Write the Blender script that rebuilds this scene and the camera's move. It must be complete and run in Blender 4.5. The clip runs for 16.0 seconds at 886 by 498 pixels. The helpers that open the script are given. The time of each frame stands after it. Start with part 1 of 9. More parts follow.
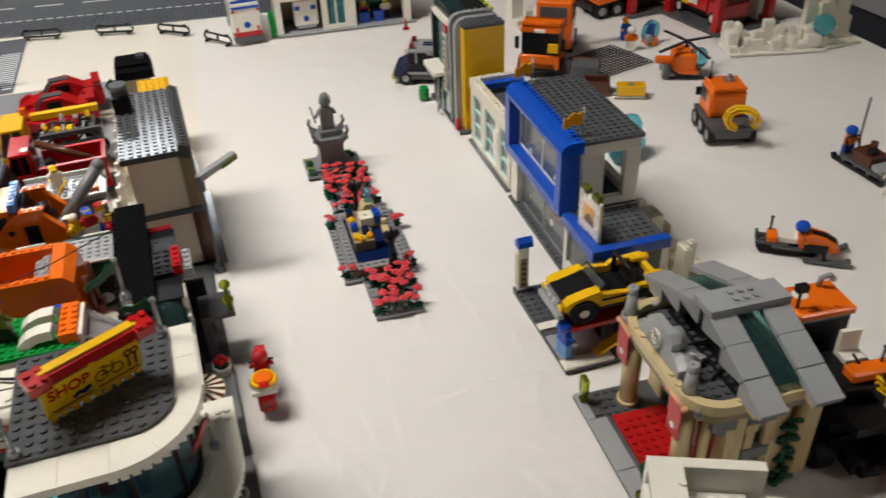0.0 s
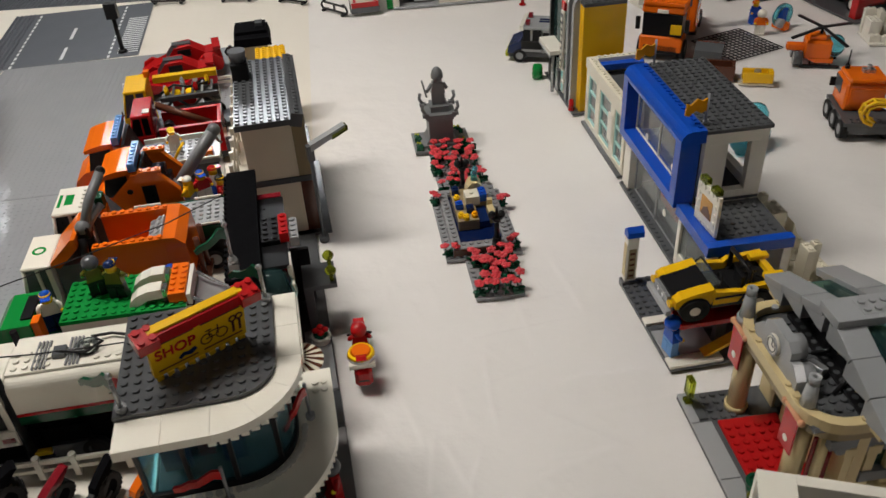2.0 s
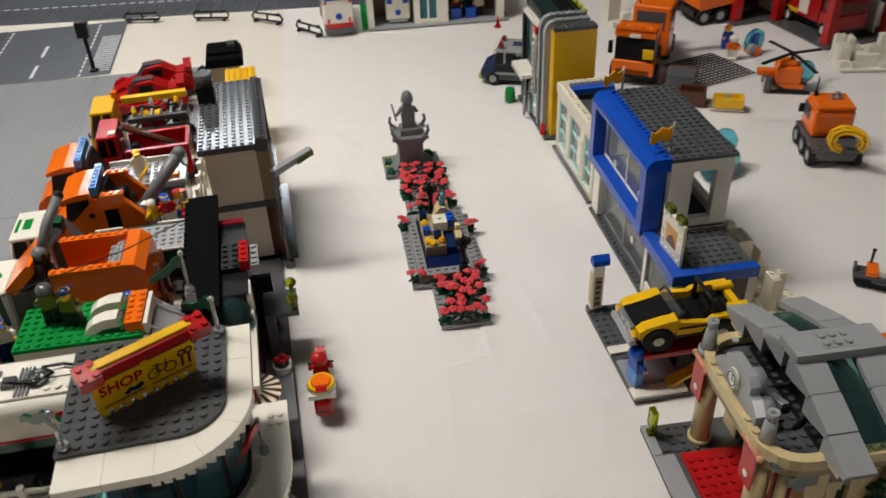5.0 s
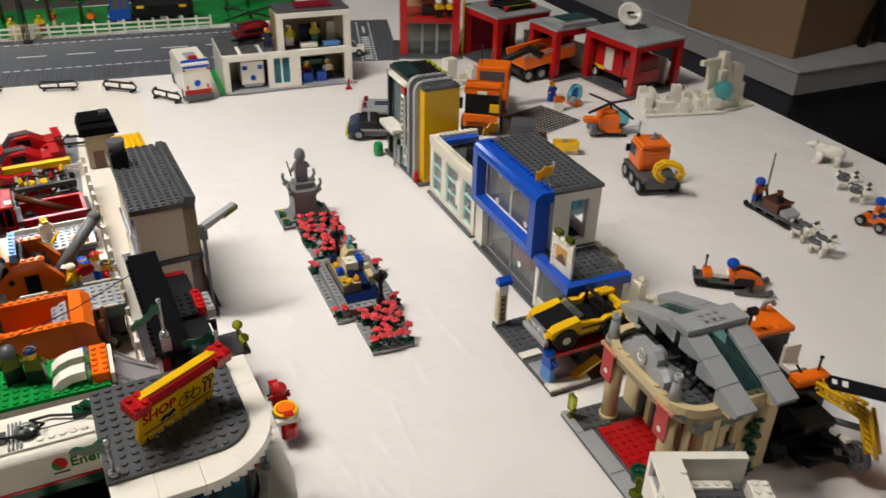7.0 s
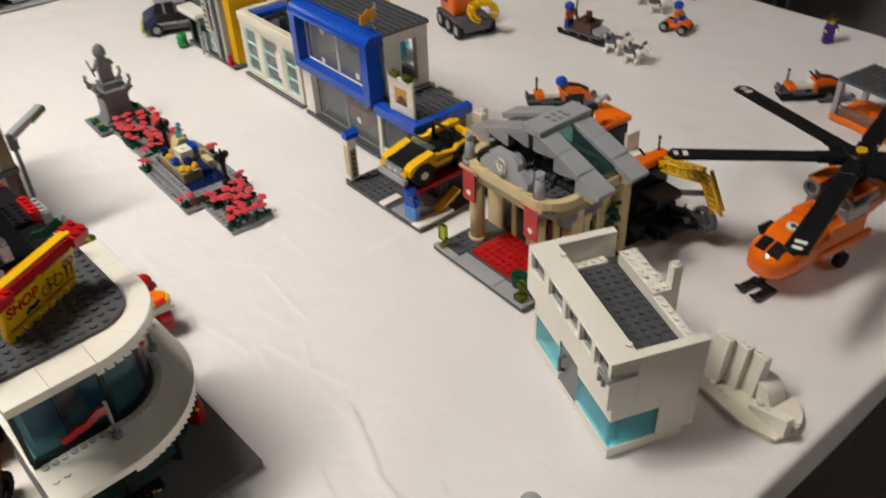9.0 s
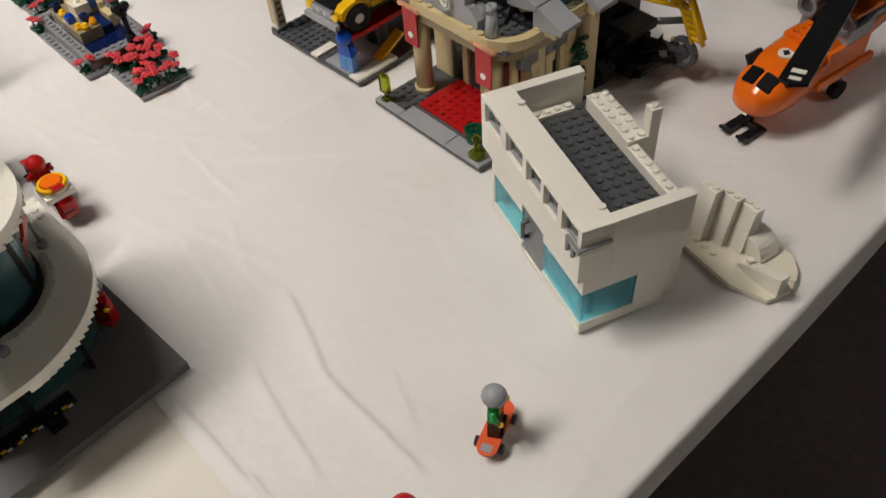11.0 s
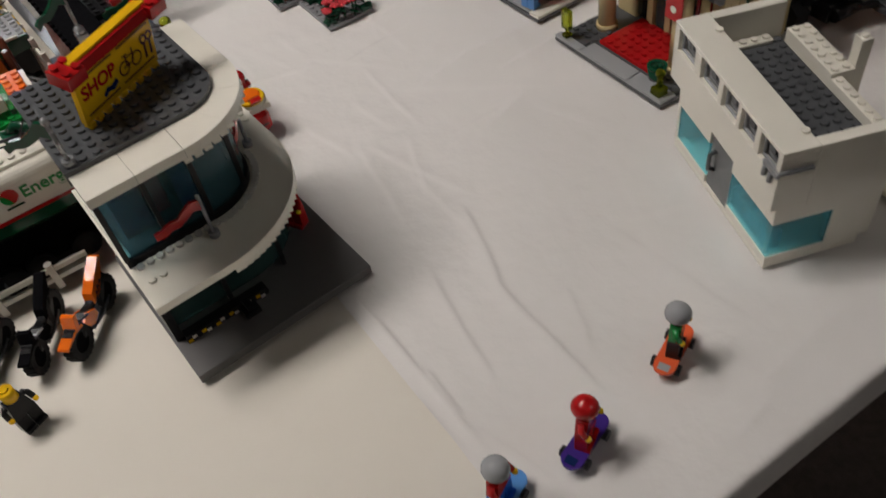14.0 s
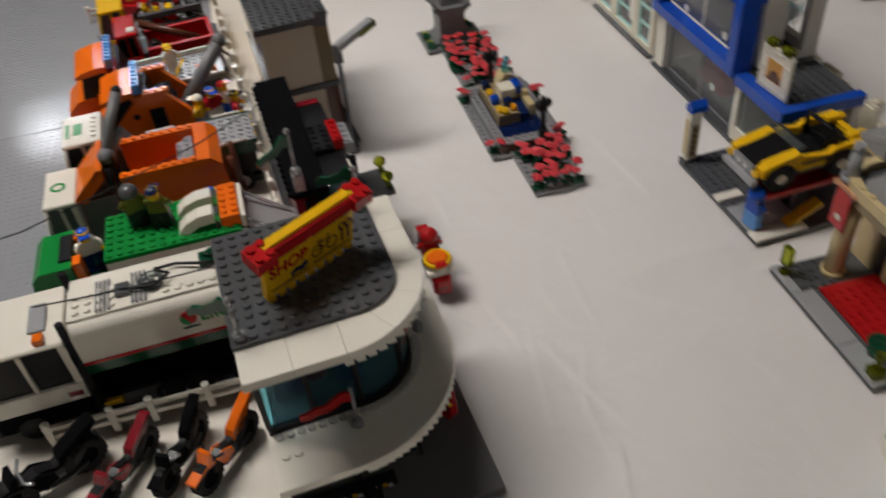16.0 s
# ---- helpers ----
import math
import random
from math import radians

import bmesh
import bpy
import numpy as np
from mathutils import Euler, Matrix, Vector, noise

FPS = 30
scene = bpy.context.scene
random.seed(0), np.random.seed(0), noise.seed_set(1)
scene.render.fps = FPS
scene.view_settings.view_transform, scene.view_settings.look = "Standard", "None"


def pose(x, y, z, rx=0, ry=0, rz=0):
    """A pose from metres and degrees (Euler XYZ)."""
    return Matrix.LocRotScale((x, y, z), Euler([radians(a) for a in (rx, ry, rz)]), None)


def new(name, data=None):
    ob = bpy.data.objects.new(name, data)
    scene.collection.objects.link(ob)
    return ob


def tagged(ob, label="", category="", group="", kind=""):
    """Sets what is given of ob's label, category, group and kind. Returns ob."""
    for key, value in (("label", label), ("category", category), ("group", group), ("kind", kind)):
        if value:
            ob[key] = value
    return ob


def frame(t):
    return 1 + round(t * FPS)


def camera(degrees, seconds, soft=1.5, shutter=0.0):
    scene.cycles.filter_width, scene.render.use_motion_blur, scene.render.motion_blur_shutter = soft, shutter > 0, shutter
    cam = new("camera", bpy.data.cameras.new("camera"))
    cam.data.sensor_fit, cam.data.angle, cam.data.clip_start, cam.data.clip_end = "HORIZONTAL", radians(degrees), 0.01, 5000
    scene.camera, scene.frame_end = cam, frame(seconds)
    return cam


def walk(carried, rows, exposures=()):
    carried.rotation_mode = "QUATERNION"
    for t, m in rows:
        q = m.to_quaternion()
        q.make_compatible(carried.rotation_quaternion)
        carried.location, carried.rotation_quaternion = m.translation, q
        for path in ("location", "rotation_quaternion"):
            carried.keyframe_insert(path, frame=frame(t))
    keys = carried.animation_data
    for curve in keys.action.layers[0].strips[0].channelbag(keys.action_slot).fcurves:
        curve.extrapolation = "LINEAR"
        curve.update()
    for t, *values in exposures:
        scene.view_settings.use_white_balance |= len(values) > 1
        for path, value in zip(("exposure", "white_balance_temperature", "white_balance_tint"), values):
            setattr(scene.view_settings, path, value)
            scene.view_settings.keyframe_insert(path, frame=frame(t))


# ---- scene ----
cam = camera(56.85, 16.0, soft=1.5, shutter=0.5)
# seconds, eye in metres, yaw, pitch and roll in degrees
ROWS = [
    (0.0, 0.0732, -0.0004, 0.5080, -14.58, -34.26, -2.49),
    (0.5, 0.0513, 0.0020, 0.5112, -11.91, -34.39, -2.41),
    (1.0, 0.0412, -0.0022, 0.5090, -12.18, -34.59, -2.11),
    (1.5, 0.0420, 0.0066, 0.5017, -9.16, -35.29, -2.42),
    (2.0, 0.0695, 0.0161, 0.5022, -6.22, -35.48, -3.55),
    (2.5, 0.1111, 0.0359, 0.4955, -2.72, -35.74, -2.57),
    (3.0, 0.1619, 0.0487, 0.4759, 1.67, -36.38, -3.50),
    (3.5, 0.1886, 0.0537, 0.4678, 3.42, -36.34, -3.61),
    (6.0, 0.0013, -0.0127, 0.5392, -17.20, -31.68, -0.73),
    (6.5, -0.0249, -0.0319, 0.5458, -20.10, -30.46, 0.53),
    (7.0, -0.0522, -0.0428, 0.5463, -23.97, -30.60, 1.46),
    (7.5, -0.0815, -0.0524, 0.5410, -28.71, -30.80, 1.39),
    (8.0, -0.0980, -0.0572, 0.5277, -33.29, -32.19, 0.63),
    (8.5, -0.1013, -0.0576, 0.5079, -34.20, -34.06, -0.86),
    (9.0, -0.0902, -0.0527, 0.4891, -38.11, -37.02, -2.55),
    (9.5, -0.0784, -0.0405, 0.4738, -40.34, -40.06, -2.80),
    (12.0, -0.0107, 0.0013, 0.4203, -36.70, -49.82, -7.87),
    (12.5, -0.0496, -0.0113, 0.4176, -33.91, -48.97, -8.43),
    (13.0, -0.0696, -0.0254, 0.4095, -30.38, -48.04, -9.71),
    (13.5, -0.0743, -0.0264, 0.4031, -28.58, -48.04, -10.81),
    (14.0, -0.0827, -0.0112, 0.4139, -27.04, -47.41, -10.19),
    (14.5, -0.0786, -0.0030, 0.4326, -26.18, -45.97, -8.87),
    (15.0, -0.0634, 0.0060, 0.4487, -24.95, -44.23, -8.25),
    (15.5, -0.0476, 0.0329, 0.4551, -19.68, -43.06, -6.93),
    (16.0, -0.0384, 0.0634, 0.4637, -11.34, -41.17, -6.15),
]
# seconds, stops, kelvin, tint
EXPOSURES = ((0, 0.13, 6500, 10), (0.6, -0.01, 6500, 10), (2, -0.2, 6500, 10), (3.5, -0.22, 6500, 10), (5.8, 0.13, 6450, 10), (7, 0.26, 6480, 11), (8, 0.17, 6580, 12), (9.5, 0.27, 6560, 11.5),
             (12, -0.09, 6560, 12), (12.6, -0.14, 6560, 12), (13.1, -0.31, 6500, 13), (16, -0.53, 6440, 13))
walk(cam, [(t, pose(x, y, z, 90 + pitch, 0, yaw) @ pose(0, 0, 0, 0, 0, roll)) for t, x, y, z, yaw, pitch, roll in ROWS], EXPOSURES)
# ---- end of path ----

# ---- world and light ----
S = 0.008          # one stud
world = bpy.data.worlds.new("room_air")
scene.world = world
world.use_nodes = True
world.node_tree.nodes["Background"].inputs["Color"].default_value = (0.9, 0.88, 0.86, 1)
world.node_tree.nodes["Background"].inputs["Strength"].default_value = 0.012


# ---- materials ----
def material(name, rgb, rough=0.3, metal=0.0, bump=0.0, bump_scale=200.0, vary=0.06, vary_scale=25.0, clear=0.0, coat=0.0, ior=1.5, spec=0.5):
    m = bpy.data.materials.new(name)
    m.use_nodes = True
    nt = m.node_tree
    b = nt.nodes["Principled BSDF"]
    b.inputs["Roughness"].default_value = rough
    b.inputs["Metallic"].default_value = metal
    b.inputs["IOR"].default_value = ior
    b.inputs["Coat Weight"].default_value = coat
    b.inputs["Specular IOR Level"].default_value = spec
    if clear:
        b.inputs["Transmission Weight"].default_value = clear
    co = nt.nodes.new("ShaderNodeTexCoord")
    n1 = nt.nodes.new("ShaderNodeTexNoise")
    n1.inputs["Scale"].default_value = vary_scale
    n1.inputs["Detail"].default_value = 6
    nt.links.new(co.outputs["Object"], n1.inputs["Vector"])
    mix = nt.nodes.new("ShaderNodeMix")
    mix.data_type = "RGBA"
    lo = [max(0, c * (1 - vary)) for c in rgb]
    hi = [min(1, c * (1 + vary)) for c in rgb]
    mix.inputs["A"].default_value = (*lo, 1)
    mix.inputs["B"].default_value = (*hi, 1)
    nt.links.new(n1.outputs["Fac"], mix.inputs["Factor"])
    nt.links.new(mix.outputs["Result"], b.inputs["Base Color"])
    # scuffs: fine grain in the gloss
    n2 = nt.nodes.new("ShaderNodeTexNoise")
    n2.inputs["Scale"].default_value = bump_scale
    n2.inputs["Detail"].default_value = 4
    nt.links.new(co.outputs["Object"], n2.inputs["Vector"])
    mr = nt.nodes.new("ShaderNodeMapRange")
    mr.inputs["To Min"].default_value = max(0.02, rough * 0.75)
    mr.inputs["To Max"].default_value = min(1, rough * 1.3)
    nt.links.new(n2.outputs["Fac"], mr.inputs["Value"])
    nt.links.new(mr.outputs["Result"], b.inputs["Roughness"])
    if bump:
        bp = nt.nodes.new("ShaderNodeBump")
        bp.inputs["Strength"].default_value = bump
        bp.inputs["Distance"].default_value = 0.0004
        nt.links.new(n2.outputs["Fac"], bp.inputs["Height"])
        nt.links.new(bp.outputs["Normal"], b.inputs["Normal"])
    return m


def plastic(name, rgb, rough=0.13, spec=0.45):
    return material(name, rgb, rough, spec=spec, bump=0.012, bump_scale=120.0, vary=0.05)


def clear_plastic(name, rgb, rough=0.05, clear=0.9):
    return material(name, rgb, rough, bump=0.0, vary=0.02, clear=clear, ior=1.3)


WHITE = plastic("white_plastic", (0.83, 0.795, 0.70))
CREAM = plastic("aged_white_plastic", (0.78, 0.73, 0.59))
BEIGE = plastic("beige_plastic", (0.70, 0.62, 0.485))
PEACH = plastic("peach_plastic", (0.62, 0.30, 0.17))
TAN = plastic("tan_plastic", (0.62, 0.50, 0.27))
DTAN = plastic("dark_tan_plastic", (0.32, 0.25, 0.14))
GREY = plastic("light_grey_plastic", (0.34, 0.35, 0.36))
DGREY = plastic("dark_grey_plastic", (0.088, 0.092, 0.098), 0.13, 0.5)
BLACK = plastic("black_plastic", (0.009, 0.009, 0.010), 0.3, 0.25)
MATTE = material("matte_black_plastic", (0.005, 0.005, 0.006), 0.7, bump=0.1, spec=0.02)
MGREY = plastic("medium_grey_plastic", (0.25, 0.255, 0.265))
BASEDARK = plastic("worn_dark_grey_plastic", (0.13, 0.125, 0.125), 0.42)
MILKY = plastic("milky_clear_plastic", (0.55, 0.54, 0.50), 0.12)
STONE = plastic("stone_grey_plastic", (0.17, 0.175, 0.18), 0.4)
BLUE = plastic("blue_plastic", (0.008, 0.075, 0.48))
DBLUE = plastic("dark_blue_plastic", (0.007, 0.02, 0.085))
MBLUE = plastic("medium_blue_plastic", (0.10, 0.28, 0.62))
RED = plastic("red_plastic", (0.46, 0.011, 0.012))
DRED = plastic("dark_red_plastic", (0.22, 0.012, 0.02))
CORAL = plastic("coral_red_plastic", (0.62, 0.042, 0.055), 0.35)
YELLOW = plastic("yellow_plastic", (0.85, 0.50, 0.01))
AMBER = plastic("amber_yellow_plastic", (0.78, 0.34, 0.006))
LIME = plastic("lime_plastic", (0.50, 0.52, 0.02))
ORANGE = plastic("orange_plastic", (0.85, 0.16, 0.008))
CORANGE = plastic("coral_orange_plastic", (0.80, 0.13, 0.045))
GREEN = plastic("green_plastic", (0.008, 0.25, 0.045))
DGREEN = plastic("dark_green_plastic", (0.006, 0.065, 0.03))
OLIVE = plastic("olive_vest_plastic", (0.13, 0.14, 0.018))
BROWN = plastic("reddish_brown_plastic", (0.10, 0.035, 0.02))
PURPLE = plastic("purple_plastic", (0.055, 0.025, 0.22))
SILVER = material("silver_plastic", (0.45, 0.46, 0.47), 0.25, metal=0.6)
RUBBER = material("black_rubber", (0.012, 0.012, 0.013), 0.6, bump=0.1, spec=0.2)
TEAL = clear_plastic("clear_light_blue", (0.18, 0.70, 0.82), clear=0.82)
AQUA = plastic("aqua_plastic", (0.42, 0.70, 0.66))
SMOKE = clear_plastic("clear_smoke", (0.55, 0.62, 0.62))
GLASS = clear_plastic("clear_pane", (0.88, 0.92, 0.93))
DGLASS = clear_plastic("clear_dark_teal", (0.16, 0.36, 0.36))
CGREEN = clear_plastic("clear_neon_green", (0.42, 0.48, 0.03))
CARD = material("brown_cardboard", (0.24, 0.145, 0.075), 0.8, bump=0.3, bump_scale=90)
STRING = material("black_string", (0.01, 0.01, 0.01), 0.8)


# ---- geometry ----
class G:
    """A mesh under way, in studs (one plate is 0.4 high, one brick 1.2)."""

    def __init__(self):
        self.v, self.f, self.sm, self.mi = [], [], [], []
        self.m = Matrix()
        self.k = 0

    def add(self, verts, faces, smooth=False):
        n = len(self.v)
        self.v += [tuple(self.m @ Vector(p)) for p in verts]
        for i, f in enumerate(faces):
            self.f.append([n + a for a in f])
            self.sm.append(smooth[i] if isinstance(smooth, list) else smooth)
            self.mi.append(self.k)
        return self

    def at(self, x=0, y=0, z=0, rx=0, ry=0, rz=0):
        self.m = pose(x, y, z, rx, ry, rz)
        return self

    def box(self, x0, y0, z0, x1, y1, z1, c=0.035):
        c = min(c, abs(x1 - x0) * 0.3, abs(y1 - y0) * 0.3, abs(z1 - z0) * 0.3)
        X, Y, Z = (x0, x1), (y0, y1), (z0, z1)
        verts, idx = [], {}
        for i in (0, 1):
            for j in (0, 1):
                for k in (0, 1):
                    p = (X[i], Y[j], Z[k])
                    d = (c if i == 0 else -c, c if j == 0 else -c, c if k == 0 else -c)
                    for a in range(3):
                        q = [p[b] + (0 if b == a else d[b]) for b in range(3)]
                        idx[i, j, k, a] = len(verts)
                        verts.append(q)
        faces = []
        for a in range(3):
            b, e = (a + 1) % 3, (a + 2) % 3
            for s in (0, 1):
                loop = []
                for u, w in ((0, 0), (1, 0), (1, 1), (0, 1)):
                    key = [0, 0, 0]
                    key[a], key[b], key[e] = s, u, w
                    loop.append(idx[(*key, a)])
                faces.append(loop)
            for u in (0, 1):
                for w in (0, 1):
                    k0, k1 = [0, 0, 0], [0, 0, 0]
                    k0[a], k1[a] = 0, 1
                    k0[b] = k1[b] = u
                    k0[e] = k1[e] = w
                    faces.append([idx[(*k0, b)], idx[(*k1, b)], idx[(*k1, e)], idx[(*k0, e)]])
        for i in (0, 1):
            for j in (0, 1):
                for k in (0, 1):
                    faces.append([idx[i, j, k, 0], idx[i, j, k, 1], idx[i, j, k, 2]])
        return self.add(verts, faces)

    def cyl(self, x, y, z0, z1, r, n=16, r2=None, axis="z", hole=0.0):
        """A cylinder or cone along an axis; (x, y) are the two other axes' places in order."""
        r2 = r if r2 is None else r2

        def p(a, b, h):
            return {"z": (x + a, y + b, h), "x": (h, x + a, y + b), "y": (x + a, h, y + b)}[axis]

        ring = [(math.cos(2 * math.pi * i / n), math.sin(2 * math.pi * i / n)) for i in range(n)]
        verts = [p(r * a, r * b, z0) for a, b in ring] + [p(r2 * a, r2 * b, z1) for a, b in ring]
        side = [[i, (i + 1) % n, n + (i + 1) % n, n + i] for i in range(n)]
        if hole:
            h2 = hole * r2 / r
            verts += [p(hole * a, hole * b, z0) for a, b in ring] + [p(h2 * a, h2 * b, z1) for a, b in ring]
            side += [[2 * n + i, 3 * n + i, 3 * n + (i + 1) % n, 2 * n + (i + 1) % n] for i in range(n)]
            caps = [[i, 2 * n + i, 2 * n + (i + 1) % n, (i + 1) % n] for i in range(n)]
            caps += [[n + i, n + (i + 1) % n, 3 * n + (i + 1) % n, 3 * n + i] for i in range(n)]
        else:
            caps = [list(range(n))[::-1], list(range(n, 2 * n))]
        return self.add(verts, side + caps, [True] * len(side) + [False] * len(caps))

    def studs(self, x0, y0, nx, ny, z, n=10, skip=None):
        for i in range(nx):
            for j in range(ny):
                if skip is None or not skip(x0 + i + 0.5, y0 + j + 0.5):
                    self.cyl(x0 + i + 0.5, y0 + j + 0.5, z, z + 0.21, 0.3, n)
        return self

    def plate(self, x0, y0, z, nx, ny, h=0.4, skip=None):
        self.box(x0, y0, z, x0 + nx, y0 + ny, z + h)
        return self.studs(x0, y0, int(nx), int(ny), z + h, skip=skip)

    def prism(self, pts, h0, h1, axis="z", smooth=False):
        """A polygon in two axes pushed along the third."""
        def p(a, b, h):
            return {"z": (a, b, h), "x": (h, a, b), "y": (a, h, b)}[axis]
        n = len(pts)
        verts = [p(a, b, h0) for a, b in pts] + [p(a, b, h1) for a, b in pts]
        faces = [[i, (i + 1) % n, n + (i + 1) % n, n + i] for i in range(n)]
        return self.add(verts, faces + [list(range(n))[::-1], list(range(n, 2 * n))], [smooth] * n + [False] * 2)

    def ball(self, x, y, z, rx, ry=None, rz=None, n=14, low=-90, high=90):
        ry, rz = ry or rx, rz or rx
        rows = max(5, n // 2)
        verts, faces = [], []
        for j in range(rows + 1):
            a = radians(low + (high - low) * j / rows)
            for i in range(n):
                b = 2 * math.pi * i / n
                verts.append((x + rx * math.cos(a) * math.cos(b), y + ry * math.cos(a) * math.sin(b), z + rz * math.sin(a)))
        for j in range(rows):
            for i in range(n):
                faces.append([j * n + i, j * n + (i + 1) % n, (j + 1) * n + (i + 1) % n, (j + 1) * n + i])
        return self.add(verts, faces, True)

    def tube(self, pts, r, n=8):
        pts = [Vector(p) for p in pts]
        verts, faces = [], []
        for i, p in enumerate(pts):
            d = (pts[min(i + 1, len(pts) - 1)] - pts[max(i - 1, 0)]).normalized()
            u = d.orthogonal().normalized()
            if i and abs(u.dot(last)) < 0.999:
                u = (last - last.dot(d) * d).normalized()
            last = u
            w = d.cross(u)
            for k in range(n):
                a = 2 * math.pi * k / n
                verts.append(p + r * (math.cos(a) * u + math.sin(a) * w))
        for i in range(len(pts) - 1):
            for k in range(n):
                faces.append([i * n + k, i * n + (k + 1) % n, (i + 1) * n + (k + 1) % n, (i + 1) * n + k])
        faces += [list(range(n))[::-1], list(range((len(pts) - 1) * n, len(pts) * n))]
        return self.add(verts, faces, [True] * (len(faces) - 2) + [False] * 2)

    def mesh(self, name, mats, scale=S):
        me = bpy.data.meshes.new(name)
        me.from_pydata([(a * scale, b * scale, c * scale) for a, b, c in self.v], [], self.f)
        bm = bmesh.new()
        bm.from_mesh(me)
        bmesh.ops.remove_doubles(bm, verts=bm.verts, dist=1e-7) if len(bm.verts) < 400 else None
        bmesh.ops.recalc_face_normals(bm, faces=bm.faces)
        if len(bm.faces) == len(self.f):
            for f, s, k in zip(bm.faces, self.sm, self.mi):
                f.smooth, f.material_index = s, k
        bm.to_mesh(me)
        bm.free()
        for m in (mats if isinstance(mats, (list, tuple)) else [mats]):
            me.materials.append(m)
        return me


def part(name, g, mat, parent, label="", kind=""):
    ob = new(name, g.mesh(name, mat))
    ob.parent = parent
    return tagged(ob, label=label, kind=kind)


def thing(name, x, y, turn, label, category, group="", kind="", z=0.0):
    """An Empty at a thing's base; x, y, z in millimetres, turn in degrees."""
    ob = new(name)
    ob.empty_display_size = 0.01
    ob.matrix_basis = pose(x / 1000, y / 1000, z / 1000, 0, 0, turn)
    return tagged(ob, label, category, group, kind)


def solid(name, g, mats, x, y, turn, label, category, group="", kind="", z=0.0):
    """A thing of one mesh."""
    ob = new(name, g.mesh(name, mats))
    ob.matrix_basis = pose(x / 1000, y / 1000, z / 1000, 0, 0, turn)
    return tagged(ob, label, category, group, kind)


def lettering(name, text, size, mat, parent, m, depth=0.03):
    cu = bpy.data.curves.new(name, "FONT")
    cu.body, cu.size, cu.extrude, cu.offset = text, size * S, depth * S, 0.00025
    cu.align_x = cu.align_y = "CENTER"
    tmp = new(name, cu)
    bpy.context.view_layer.update()
    me = bpy.data.meshes.new_from_object(tmp)
    bpy.data.objects.remove(tmp)
    me.materials.clear()
    me.materials.append(mat)
    ob = new(name, me)
    ob.parent = parent
    ob.matrix_basis = Matrix.Translation(m.translation * S) @ m.to_3x3().to_4x4()
    return ob

# ---- the setting: room, table, cloths, road plates ----
def noise_bump(m, scale, strength, dist, detail=5):
    nt = m.node_tree
    co = nt.nodes.new("ShaderNodeTexCoord")
    n = nt.nodes.new("ShaderNodeTexNoise")
    n.inputs["Scale"].default_value, n.inputs["Detail"].default_value = scale, detail
    b = nt.nodes.new("ShaderNodeBump")
    b.inputs["Strength"].default_value, b.inputs["Distance"].default_value = strength, dist
    nt.links.new(co.outputs["Object"], n.inputs["Vector"])
    nt.links.new(n.outputs["Fac"], b.inputs["Height"])
    nt.links.new(b.outputs["Normal"], nt.nodes["Principled BSDF"].inputs["Normal"])
    return m


def wrinkles(m, scale, dist):
    """Crumpled relief: sharp ridges in patches over a slow swell."""
    nt = m.node_tree
    co = nt.nodes.new("ShaderNodeTexCoord")
    ridge = nt.nodes.new("ShaderNodeTexNoise")
    ridge.noise_type = "RIDGED_MULTIFRACTAL"
    ridge.inputs["Scale"].default_value, ridge.inputs["Detail"].default_value = scale, 2
    ridge.inputs["Distortion"].default_value = 0.6
    mask = nt.nodes.new("ShaderNodeTexNoise")
    mask.inputs["Scale"].default_value, mask.inputs["Detail"].default_value = 3.5, 1
    step = nt.nodes.new("ShaderNodeMapRange")
    step.inputs["From Min"].default_value, step.inputs["From Max"].default_value = 0.38, 0.62
    mul = nt.nodes.new("ShaderNodeMath")
    mul.operation = "MULTIPLY"
    weave = nt.nodes.new("ShaderNodeTexNoise")
    weave.inputs["Scale"].default_value, weave.inputs["Detail"].default_value = 14, 5
    add = nt.nodes.new("ShaderNodeMath")
    add.operation = "ADD"
    b = nt.nodes.new("ShaderNodeBump")
    b.inputs["Strength"].default_value, b.inputs["Distance"].default_value = 0.6, dist
    for n in (ridge, mask, weave):
        nt.links.new(co.outputs["Object"], n.inputs["Vector"])
    nt.links.new(mask.outputs["Fac"], step.inputs["Value"])
    nt.links.new(ridge.outputs["Fac"], mul.inputs[0])
    nt.links.new(step.outputs["Result"], mul.inputs[1])
    nt.links.new(mul.outputs["Value"], add.inputs[0])
    nt.links.new(weave.outputs["Fac"], add.inputs[1])
    nt.links.new(add.outputs["Value"], b.inputs["Height"])
    nt.links.new(b.outputs["Normal"], nt.nodes["Principled BSDF"].inputs["Normal"])
    return m


CLOTH = wrinkles(material("white_cotton_cloth", (0.76, 0.735, 0.71), 0.85, vary=0.03, vary_scale=6), 11, 0.008)
CLOTH2 = noise_bump(material("cream_cotton_cloth", (0.76, 0.715, 0.635), 0.85, vary=0.03, vary_scale=6), 14, 0.3, 0.004)
CARPET = noise_bump(material("dark_brown_carpet", (0.085, 0.062, 0.05), 0.95, vary=0.5, vary_scale=60), 300, 0.8, 0.004)
WALLPAINT = noise_bump(material("grey_wall_paint", (0.30, 0.28, 0.26), 0.7, vary=0.05, vary_scale=3), 40, 0.1, 0.002)
CEILING = material("white_ceiling_tile", (0.26, 0.255, 0.25), 0.9, vary=0.05)
GREYCLOTH = noise_bump(material("grey_table_cloth", (0.30, 0.29, 0.29), 0.9, vary=0.06), 20, 0.4, 0.004)
